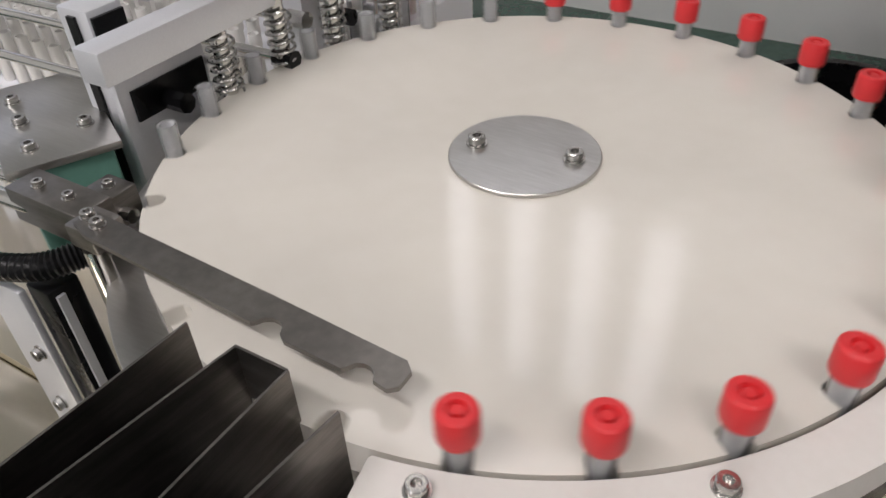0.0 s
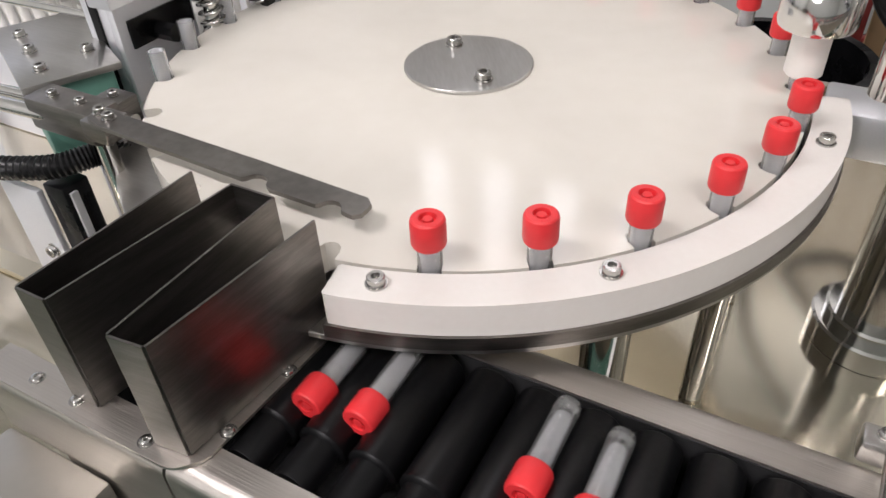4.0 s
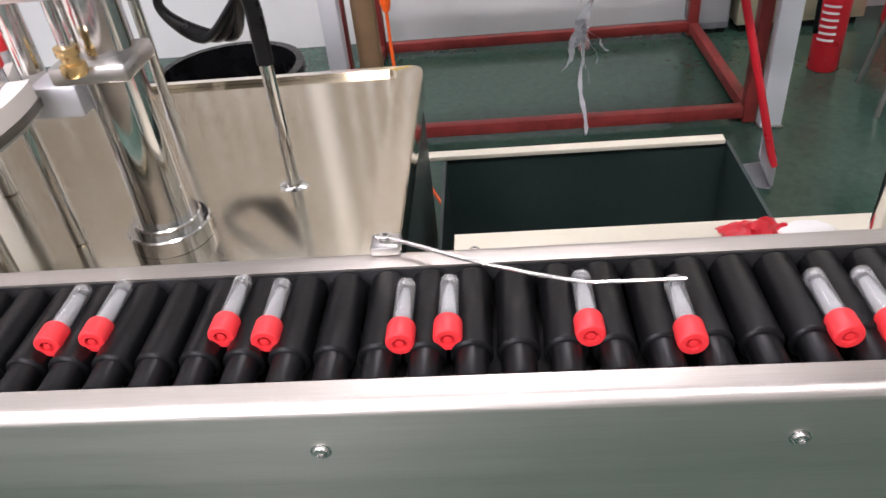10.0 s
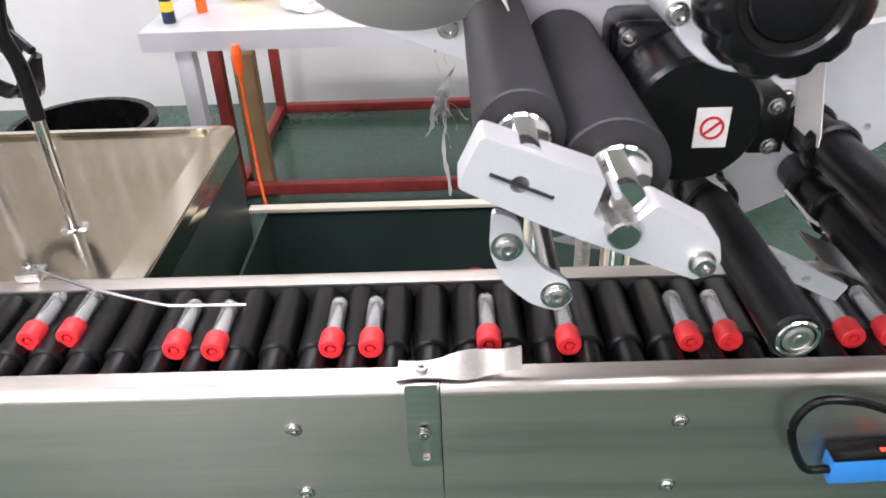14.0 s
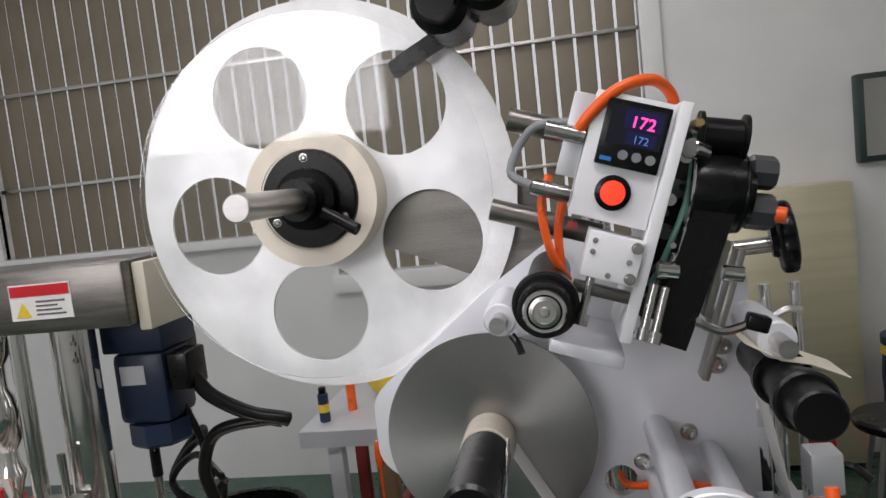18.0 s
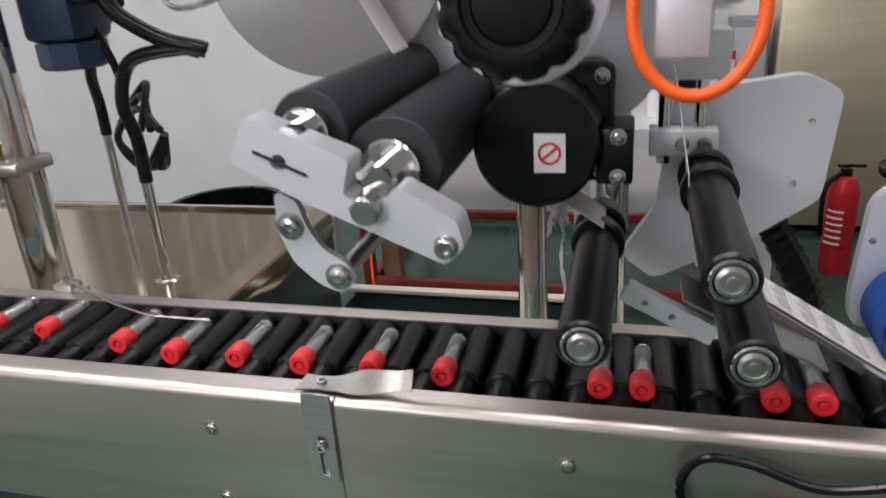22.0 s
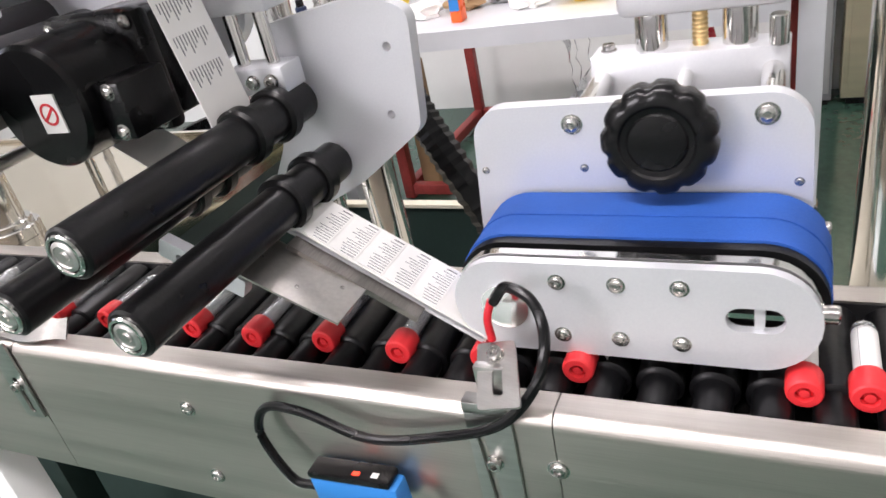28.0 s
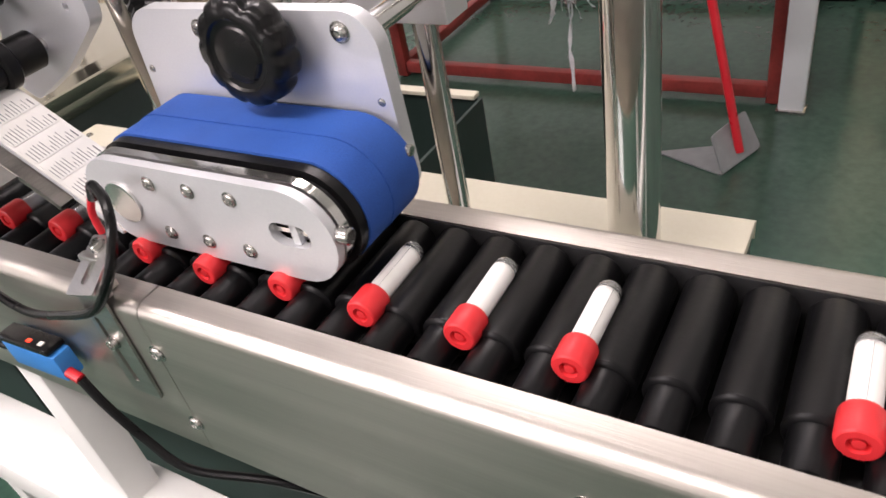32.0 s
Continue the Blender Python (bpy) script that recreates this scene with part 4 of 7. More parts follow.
for i, (x, y, tx) in enumerate(((-0.438, 0.553, 0), (-0.69, 0.793, 0.0))):
    cd = thing("cable_conduit", (x, y, TZ), "upright steel cable conduit with a black hose on top", "conduit", "cable conduits")
    part("pipe", rod(bm_new(), (x, y, TZ), (x, y, 0.0 if i == 0 else 0.02), 0.0085, 20), CHROME, cd)
    part("collar", lathe(bm_new(), [(0, 0), (0.024, 0), (0.025, 0.002), (0.022, 0.005), (0.011, 0.008), (0.011, 0.014), (0, 0.014)], (x, y, -0.196 if i == 0 else -0.2), seg=28), CHROME, cd)
    hp = [(x, y, -0.02), (x, y, 0.05), (x - 0.004, y - 0.01, 0.11), (-0.41, 0.54, 0.17), (-0.33, 0.545, 0.185), (-0.30, 0.55, 0.18)] if i == 0 else [(x, y, 0.0), (x, y, 0.06), (x + 0.03, y - 0.04, 0.13), (x + 0.1, y - 0.08, 0.2), (-0.5, 0.66, 0.25)]
    part("hose", sweep(bm_new(), hp, 0.0105, 12, 10), RUBBER, cd, "black rubber hose")
ch = thing("cable_hose", (-0.36, 0.54, 0.2), "thick black cables looping from the motor", "cable")
part("cable", sweep(bm_new(), [(-0.425, 0.52, 0.27), (-0.40, 0.525, 0.235), (-0.35, 0.54, 0.2), (-0.3, 0.55, 0.185), (-0.29, 0.555, 0.18)], 0.012, 12, 10), RUBBER, ch)
part("cable", sweep(bm_new(), [(-0.46, 0.54, 0.22), (-0.44, 0.545, 0.15), (-0.445, 0.55, 0.07)], 0.006, 10, 10), RUBBER, ch)
for i in range(3):
    part("cable", sweep(bm_new(), [(-0.5 - 0.02 * i, 0.7, 0.03), (-0.57, 0.74 + 0.02 * i, 0.06 + 0.02 * i), (-0.64, 0.76, 0.0), (-0.58 + 0.02 * i, 0.74, -0.05), (-0.5, 0.71, 0.02)], 0.007, 10, 10), RUBBER, ch)

# ---- wire guides and small brackets on the rails ----
g1 = thing("wire_guide", (-0.594, 0.15, -0.012), "thin wire guide held by a small clamp across the conveyor", "wire guide", "wire guides")
part("clamp_post", box(bm_new(), -0.604, -0.585, 0.15, 0.164, -0.012, 0.002, 0.002), STEEL, g1)
part("wire", rod(bm_new(), (-0.593, 0.156, 0.004), (-0.599, -0.004, 0.003), 0.0016, 10), BOLT, g1)
bolts(g1, SOCKET, 0.003, [(-0.595, 0.158, 0.002)], (0, 0, 1))
part("front_strip", plate(bm_new(), [rounded([(-0.602, -0.118), (-0.587, -0.118), (-0.591, 0.003), (-0.606, 0.003)], 0.002, 2), rounded([(-0.5965, -0.1), (-0.5925, -0.1), (-0.5955, -0.05), (-0.5995, -0.05)], 0.001, 2)], 0.002, facing(-0.0035)), STEEL, g1, "slotted stainless strip on the rail")
g2 = thing("wire_guide", (-0.251, 0.15, -0.012), "bent steel wire guide clamped to the back rail", "wire guide", "wire guides")
part("clamp_post", box(bm_new(), -0.262, -0.24, 0.143, 0.162, -0.012, -0.004, 0.002), STEEL, g2)
part("wire", sweep(bm_new(), [(-0.258, 0.154, -0.002), (-0.242, 0.149, -0.002), (-0.18, 0.119, -0.004), (-0.12, 0.097, -0.005), (-0.095, 0.094, -0.005), (-0.048, 0.0935, -0.005)], 0.0016, 10, 6), BOLT, g2)
bolts(g2, SOCKET, 0.0042, [(-0.251, 0.153, -0.004)], (0, 0, 1))
lf = thing("leaf_guide", (0.09, 0.0, -0.012), "twisted stainless leaf guide screwed to the front rail", "guide plate")
part("strip", plate(bm_new(), [rounded([(0.083, -0.088), (0.106, -0.088), (0.106, -0.008), (0.083, -0.008)], 0.003, 2), rounded([(0.0925, -0.082), (0.0985, -0.082), (0.0985, -0.045), (0.0925, -0.045)], 0.002, 2)], 0.0018, facing(-0.0025)), STEEL, lf)
leaf = bm_new()
rings = []
for i in range(15):
    k = i / 14
    tw = max(0.0, (k - 0.35) / 0.65) * radians(62)
    h = 0.011 - 0.002 * math.sin(k * 9)
    c = Vector((0.078 + k * 0.088, 0.012 + 0.004 * k, -0.0072 + 0.009 * max(0, k - 0.3)))
    e = Vector((0, math.cos(tw), math.sin(tw) * 0.8))
    n = Vector((0, -math.sin(tw), math.cos(tw))) * 0.0007
    rings.append([leaf.verts.new(p) for p in (c - e * h + n, c + e * h + n, c + e * h - n, c - e * h - n)])
for a, b in zip(rings, rings[1:]):
    for q in range(4):
        leaf.faces.new((a[q], a[(q + 1) % 4], b[(q + 1) % 4], b[q]))
leaf.faces.new(rings[0])
leaf.faces.new(rings[-1][::-1])
part("leaf", leaf, SATIN, lf, "twisted stainless leaf")
bolts(lf, SOCKET, 0.0042, [(0.095, 0.012, -0.0085)], (0, 0, 1))
bolts(lf, SOCKET, 0.0042, [(0.0955, -0.0025, -0.053)], (0, -1, 0))

def stadium_slot(y0, y1, r, n=8):
    """An upright rounded slot on the axis of a plate."""
    return circle(0, y1 - r, r, n, 0, 180) + circle(0, y0 + r, r, n, 180, 360)


sb = thing("sensor_bracket", (0.52, 0.0, -0.012), "slotted aluminium sensor bracket on the front rail", "bracket")
part("upright", plate(bm_new(), [rounded([(0.506, -0.1), (0.534, -0.1), (0.534, -0.01), (0.506, -0.01)], 0.002, 2), rounded([(0.515, -0.088), (0.52, -0.088), (0.516, -0.03), (0.511, -0.03)], 0.001, 2)], 0.0018, facing(-0.0025)), STEEL, sb)
tx_, ty_ = Vector((0.022, 0.002, 0.0035)).normalized(), Vector((0.012, -0.036, -0.0125)).normalized()
tn_ = tx_.cross(ty_)
tilt = Matrix(((tx_.x, ty_.x, tn_.x, 0.5215), (tx_.y, ty_.y, tn_.y, 0.024), (tx_.z, ty_.z, tn_.z, 0.0165), (0, 0, 0, 1)))
part("arm_plate", plate(bm_new(), [rounded([(-0.0115, -0.002), (0.0115, -0.002), (0.0125, 0.041), (-0.0125, 0.041)], 0.002, 2), stadium_slot(0.012, 0.034, 0.003)], 0.002, tilt), STEEL, sb, "sloping slotted tab over the rail")
part("tab_foot", box(bm_new(), 0.512, 0.53, 0.008, 0.014, -0.0115, 0.0125, 0.001), STEEL, sb)
part("rail_clip", box(bm_new(), 0.506, 0.534, -0.004, 0.006, -0.012, -0.004, 0.001), STEEL, sb)
bolts(sb, SOCKET, 0.0042, [(0.52, -0.0025, -0.049)], (0, -1, 0))
bolts(sb, SOCKET, 0.0042, [tilt @ Vector((0, 0.007, 0.0))], -tn_ if tn_.z < 0 else tn_)
part("sensor_tip", sweep(bm_new(), [(0.519, 0.026, 0.018), (0.518, 0.027, 0.032), (0.521, 0.03, 0.043)], 0.0024, 10, 6), RED, sb, "red sensor lead")
sn = thing("fibre_sensor", (0.415, -0.012, -0.1), "blue fibre-optic sensor amplifier with a black display top", "sensor")
tl = Matrix.Translation((0.422, -0.014, -0.09)) @ Euler((0, radians(-3), 0)).to_matrix().to_4x4()
part("body", box(bm_new(), -0.033, 0.033, -0.004, 0.011, -0.009, 0.0145, 0.002, tl), BLUE_BRIGHT, sn)
part("display_cover", box(bm_new(), -0.033, 0.029, -0.0045, 0.0115, 0.015, 0.0205, 0.0015, tl), BLACK, sn, "smoked display cover")
part("digits", box(bm_new(), 0.001, 0.006, -0.001, 0.002, 0.0204, 0.0209, 0.0, tl), LED_RED, sn)
part("mark", box(bm_new(), 0.015, 0.02, -0.001, 0.003, 0.0204, 0.0209, 0.0, tl), PAPER, sn)
part("gland", rod(bm_new(), tl @ Vector((0.033, 0, -0.002)), tl @ Vector((0.044, 0, -0.006)), 0.004, 12), RED, sn)
part("fibre_lead", sweep(bm_new(), [tl @ Vector((-0.033, 0, 0.004)), (0.37, -0.014, -0.085), (0.355, -0.012, -0.05), (0.366, -0.01, -0.026), (0.395, -0.009, -0.026), (0.44, -0.009, -0.04), (0.49, -0.008, -0.03), (0.53, -0.007, -0.014), (0.552, 0.0, 0.012), (0.556, 0.012, 0.035), (0.548, 0.022, 0.05), (0.532, 0.028, 0.054), (0.522, 0.03, 0.042)], 0.0032, 10, 8), BLACK, sn, "black fibre lead")
part("power_lead", sweep(bm_new(), [tl @ Vector((0.044, 0, -0.006)), (0.478, -0.014, -0.118), (0.5, -0.012, -0.15), (0.53, -0.008, -0.175), (0.58, 0.02, -0.2), (0.64, 0.05, -0.24)], 0.0035, 10, 8), RUBBER, sn, "black power lead")

# ---- labelling head ----
PY = 0.134
lh = thing("labelling_machine", (0.24, PY, 0.3), "white label head back plate with rollers on chrome posts", "labelling machine")
hole = circle(0.208, 0.242, 0.015, 20)
po = rounded([(-0.02, 0.335), (0.10, 0.43), (0.17, 0.475), (0.33, 0.44), (0.331, 0.185), (0.30, 0.16), (0.16, 0.165), (0.06, 0.205), (-0.02, 0.27)], 0.015, 4)
part("back_plate", plate(bm_new(), [po, hole], 0.011, facing(PY)), ALU_WHITE, lh, "white anodised back plate")
bolts(lh, SOCKET, 0.0062, [(0.299, PY, 0.346), (0.271, PY, 0.286), (0.305, PY, 0.363), (0.228, PY, 0.26), (0.3, PY, 0.39), (0.20, PY, 0.185), (0.25, PY, 0.18), (0.12, PY, 0.2)], (0, -1, 0))
for x, y in ((0.212, 0.324), (0.297, 0.302)):
    part("post", rod(bm_new(), (x, y, -0.24), (x, y, 0.5), 0.0165, 28), CHROME, lh, "polished chrome upright post")
part("lead_screw", sweep(bm_new(), [(0.266, 0.327, -0.24 + 0.0025 * k) for k in range(297)], 0.008, 12, raw=True, ribs=0.14), STEEL, lh)
part("cross_head", box(bm_new(), 0.175, 0.325, 0.16, 0.345, 0.25, 0.31, 0.005), ALU, lh, "aluminium carriage block")

big = thing("label_reel", (-0.045, PY, 0.532), "large perforated aluminium label reel with a clear front disc", "label reel")
RX, RZ, RR = -0.045, 0.532, 0.184
holes = [circle(RX + 0.112 * math.cos(radians(a)), RZ + 0.112 * math.sin(radians(a)), 0.048, 28) for a in (-27, 45, 117, 189, 261)]
part("back_disc", plate(bm_new(), [circle(RX, RZ, RR, 90)] + holes, 0.003, facing(0.137)), ALU_DISC, big, "scuffed aluminium disc with five round openings")
part("core", lathe(bm_new(), [(0.045, 0), (0.062, 0), (0.062, 0.038), (0.045, 0.038), (0.045, 0)], (RX, 0.137, RZ), (0, -1, 0), 48), KRAFT, big, "cream card core")
part("hub", lathe(bm_new(), [(0, 0), (0.0445, 0), (0.0445, 0.04), (0.043, 0.043), (0.028, 0.043), (0.027, 0.054), (0.02, 0.056), (0.018, 0.075), (0, 0.075)], (RX, 0.137, RZ), (0, -1, 0), 48), BLACK, big, "black stepped hub")
part("shaft", rod(bm_new(), (RX, 0.2, RZ), (RX, -0.055, RZ), 0.0105, 24, 0.001), STEEL, big, "steel shaft")
part("lock_lever", rod(bm_new(), (RX + 0.02, 0.072, RZ - 0.012), (RX + 0.05, 0.066, RZ - 0.03), 0.0055, 12), BLACK, big)
bolts(big, DOME, 0.003, [(RX + 0.037 * math.cos(radians(a)), 0.094, RZ + 0.037 * math.sin(radians(a))) for a in (90, 210, 330)], (0, -1, 0))
fr = part("front_disc", plate(bm_new(), [circle(RX, RZ, 0.165, 80), circle(RX, RZ, 0.046, 32)], 0.002, facing(0.0955)), ACRYLIC, big, "clear acrylic front disc")
fr.visible_shadow = False
sup = thing("reel_arm", (0.05, 0.16, 0.46), "dark steel arm holding the label reel", "arm")
part("arm", plate(bm_new(), [rounded([(RX - 0.02, 0.51), (RX - 0.02, 0.555), (0.15, 0.53), (0.17, 0.46), (0.12, 0.43)], 0.01, 3)], 0.012, facing(0.148)), STEEL_DULL, sup)
part("dancer_arm", plate(bm_new(), [rounded([(0.04, 0.63), (0.035, 0.645), (0.095, 0.675), (0.1, 0.66)], 0.003, 2)], 0.008, facing(0.12)), BLACK, sup)
for x, z in ((0.098, 0.672), (0.135, 0.685)):
    part("dancer_roller", lathe(bm_new(), [(0, 0), (0.016, 0), (0.016, 0.01), (0.023, 0.012), (0.023, 0.078), (0.017, 0.082), (0.015, 0.1), (0, 0.1)], (x, 0.125, z), (0, -1, 0), 24), BLACK, sup, "black guide roller")

waste = thing("rewind_reel", (0.095, PY, 0.302), "satin steel rewind disc with a black spindle", "rewind reel")
WX, WZ = 0.095, 0.302
part("disc", lathe(bm_new(), [(0, 0), (0.0945, 0), (0.095, 0.0006), (0.095, 0.0024), (0.0945, 0.003), (0, 0.003)], (WX, 0.105, WZ), (0, -1, 0), 90), GREY_DISC, waste, "round satin steel disc")
part("collar", rod(bm_new(), (WX, 0.102, WZ), (WX, 0.06, WZ), 0.0225, 32, 0.001), KRAFT, waste, "cream paper roll")
part("spindle", rod(bm_new(), (WX, 0.06, WZ), (WX, -0.05, WZ), 0.0215, 32, 0.003), BLACK, waste, "black plastic spindle")
part("shaft", rod(bm_new(), (WX, 0.15, WZ), (WX, 0.105, WZ), 0.01, 16), STEEL, waste)
bolts(waste, SOCKET, 0.006, [(WX, -0.05, WZ - 0.003)], (0, -1, 0))
part("wire_clip", sweep(bm_new(), [(WX + 0.02, 0.06, WZ + 0.012), (WX + 0.023, 0.0, WZ + 0.006), (WX + 0.023, -0.055, WZ - 0.004), (WX + 0.016, -0.07, WZ - 0.026), (WX - 0.01, -0.072, WZ - 0.03), (WX - 0.022, -0.062, WZ - 0.018), (WX - 0.022, -0.045, WZ - 0.006)], 0.0017, 8, 8), CHROME, waste, "bent wire clip")
web = part("waste_web", strip(bm_new(), [(WX + 0.0225, WZ - 0.006), (WX + 0.05, WZ - 0.055), (0.166, 0.212), (0.172, 0.2)], 0.064, 0.1, 0.0006), PAPER, waste, "pale backing paper band")

pr = thing("date_printer", (0.2255, 0.03, 0.5355), "white hot-stamp date printer with a digital controller", "printer")
TA = radians(19)
PM = Matrix.Translation((0.2255, 0, 0.5355)) @ Matrix(((math.cos(TA), 0, math.sin(TA), 0), (0, 1, 0, 0), (-math.sin(TA), 0, math.cos(TA), 0), (0, 0, 0, 1)))
part("case", box(bm_new(), -0.031, 0.025, -0.008, 0.07, -0.045, 0.044, 0.0015, PM), PRINTER_WHITE, pr, "white enamelled case")
part("side_plate", box(bm_new(), 0.0255, 0.034, -0.014, 0.085, -0.125, 0.047, 0.001, PM), PRINTER_WHITE, pr)
part("back_box", box(bm_new(), -0.046, -0.0315, -0.004, 0.03, -0.02, 0.04, 0.001, PM), ALU, pr)
ct = part("controller", box(bm_new(), -0.022, 0.022, -0.0125, -0.0082, -0.006, 0.04, 0.001, PM), BLACK, pr, "black digital temperature controller")
part("display", box(bm_new(), -0.018, 0.0195, -0.0132, -0.0127, 0.0095, 0.0365, 0.0, PM), SCREEN, ct)
part("upper_window", box(bm_new(), -0.0085, 0.0175, -0.0137, -0.0131, 0.0215, 0.0345, 0.0, PM), LCD_BLUE, ct, "dark blue readout window")
part("lower_window", box(bm_new(), -0.005, 0.0155, -0.0137, -0.0131, 0.0108, 0.0202, 0.0, PM), LCD_BLUE, ct, "dark blue readout window")


def digits(text, size, at, mat, parent, name):
    cu = bpy.data.curves.new(name, "FONT")
    cu.body, cu.size, cu.align_x, cu.extrude = text, size, "CENTER", 0.0002
    ob = bpy.data.objects.new(name, cu)
    dg = bpy.context.evaluated_depsgraph_get()
    scene.collection.objects.link(ob)
    dg.update()
    me = bpy.data.meshes.new_from_object(ob.evaluated_get(dg))
    bpy.data.objects.remove(ob)
    me.transform(PM @ Matrix.Translation(at) @ Euler((radians(90), 0, 0)).to_matrix().to_4x4())
    me.transform(Matrix.Translation(-ORIGIN[parent.name]))
    me.materials.clear()
    me.materials.append(mat)
    o = new(name, me)
    o.parent = parent
    ORIGIN[o.name] = ORIGIN[parent.name]
    return o


digits("172", 0.0115, (0.0045, -0.0142, 0.0225), LED_PINK, ct, "upper_digits")
digits("172", 0.0075, (0.0055, -0.0142, 0.0122), LED_BLUE, ct, "lower_digits")
for i in range(3):
    part("key", rod(bm_new(), PM @ Vector((-0.004 + i * 0.0095, -0.0126, 0.003)), PM @ Vector((-0.004 + i * 0.0095, -0.0145, 0.003)), 0.0034, 14), GREY, ct)
part("maker_mark", box(bm_new(), -0.019, -0.011, -0.0132, -0.0124, -0.003, 0.0, 0, PM), BLUE_BRIGHT, ct)
sw = part("switch", lathe(bm_new(), [(0, 0), (0.0125, 0), (0.0125, 0.003), (0.0095, 0.004), (0.0095, 0.002), (0, 0.002)], PM @ Vector((-0.004, -0.008, -0.024)), PM.to_3x3() @ Vector((0, -1, 0)), 28), BLACK, pr, "round black switch bezel")
part("lit_rocker", lathe(bm_new(), [(0, 0), (0.0088, 0), (0.0085, 0.004), (0, 0.0055)], PM @ Vector((-0.004, -0.0095, -0.024)), PM.to_3x3() @ Vector((0, -1, 0)), 24), LED_RED, sw, "glowing red rocker")
part("screw_plate", box(bm_new(), -0.013, 0.0255, -0.021, 0.02, -0.084, -0.052, 0.001, PM), PRINTER_WHITE, pr)
bolts(pr, SOCKET, 0.0033, [PM @ Vector((x, -0.021, z)) for x, z in ((0.021, -0.057), (0.021, -0.079))], (0, -1, 0))
bolts(pr, SOCKET, 0.0016, [PM @ Vector((x, -0.021, z)) for x, z in ((-0.008, -0.058), (-0.008, -0.066), (0.018, -0.068), (0.006, -0.08))], (0, -1, 0))
part("spring_bar", box(bm_new(), -0.015, 0.03, -0.012, 0.0, -0.098, -0.09, 0.001, PM), STEEL_DULL, pr)
for x in (-0.004, 0.04, 0.048):
    part("adjust_screw", rod(bm_new(), PM @ Vector((x, -0.014, -0.112)), PM @ Vector((x, -0.008, -0.08)), 0.0032, 12), BOLT, pr)
    part("screw_head", rod(bm_new(), PM @ Vector((x, -0.016, -0.12)), PM @ Vector((x, -0.014, -0.112)), 0.0055, 12), BOLT, pr)
part("red_terminal", box(bm_new(), -0.029, -0.022, -0.004, 0.004, -0.056, -0.05, 0.001, PM), RED_PAINT, pr)
for z in (-0.012, 0.03):
    part("air_fitting", rod(bm_new(), PM @ Vector((-0.06, -0.004, z - 0.02)), PM @ Vector((-0.032, -0.004, z - 0.02)), 0.006, 12), BOLT, pr)
for y0, z in ((0.03, 0.012), (0.06, -0.06)):
    part("support_bar", rod(bm_new(), PM @ Vector((-0.09, y0, z)), PM @ Vector((0.0, y0, z)), 0.009, 16), STEEL_DULL, pr, "dark steel support bar")
part("air_hose", sweep(bm_new(), [PM @ Vector((-0.038, -0.002, 0.006)), PM @ Vector((-0.034, -0.008, 0.022)), PM @ Vector((-0.018, -0.008, 0.046)), PM @ Vector((0.004, 0.0, 0.058)), PM @ Vector((0.022, 0.02, 0.052)), PM @ Vector((0.028, 0.03, 0.036))], 0.0042, 12, 8), ORANGE, pr, "bright orange air hose")
part("air_hose", sweep(bm_new(), [PM @ Vector((-0.05, 0.004, -0.022)), PM @ Vector((-0.05, 0.0, -0.045)), PM @ Vector((-0.036, 0.004, -0.075)), PM @ Vector((-0.018, 0.02, -0.095))], 0.0033, 12, 8), ORANGE, pr, "bright orange air hose")
part("air_hose", sweep(bm_new(), [PM @ Vector((-0.036, 0.012, -0.04)), PM @ Vector((-0.034, 0.01, -0.06)), PM @ Vector((-0.024, 0.016, -0.09))], 0.0033, 12, 8), ORANGE, pr, "bright orange air hose")
part("grey_cable", sweep(bm_new(), [PM @ Vector((-0.04, 0, 0.02)), PM @ Vector((-0.07, 0.01, 0.008)), PM @ Vector((-0.078, 0.005, -0.025)), PM @ Vector((-0.06, -0.004, -0.032))], 0.0032, 10, 8), GREY, pr)
part("drive_belt", sweep(bm_new(), [PM @ Vector((0.045, 0.02, 0.03)), PM @ Vector((0.05, 0.018, -0.02)), PM @ Vector((0.044, 0.016, -0.07)), PM @ Vector((0.04, 0.02, -0.085))], 0.0022, 8, 8), GREEN_PAINT, pr, "green round drive belt")
part("ribbon_frame", box(bm_new(), 0.038, 0.06, 0.05, 0.1, -0.115, 0.04, 0.003, PM), DARK, pr, "dark ribbon carrier plate")
for x, z, r in ((0.05, 0.036, 0.006), (0.043, -0.012, 0.008), (0.045, -0.045, 0.006), (0.05, -0.075, 0.006)):
    part("pulley", lathe(bm_new(), [(0, 0), (r, 0), (r, 0.003), (r * 0.7, 0.005), (r, 0.007), (r, 0.01), (0, 0.01)], PM @ Vector((x, 0.05, z)), (0, -1, 0), 20), GREY, pr)
RD = PM.to_3x3() @ Vector((1, 0, 0.12))
SP = PM @ Vector((0.049, 0.03, -0.01))
part("spool_flange", lathe(bm_new(), [(0, 0), (0.031, 0), (0.0315, 0.001), (0.031, 0.002), (0, 0.002)], SP, RD, 44), CHROME, pr, "bright round spool flange")
part("ribbon_spool", lathe(bm_new(), [(0, 0.0025), (0.029, 0.0025), (0.0295, 0.004), (0.0295, 0.036), (0.029, 0.037), (0, 0.037)], SP, RD, 44), BLACK, pr, "black foil ribbon spool")
part("outer_flange", lathe(bm_new(), [(0, 0.0375), (0.0285, 0.0375), (0.029, 0.0385), (0.0285, 0.04), (0.02, 0.0405), (0.019, 0.046), (0.012, 0.048), (0, 0.048)], SP, RD, 44), BLACK, pr)
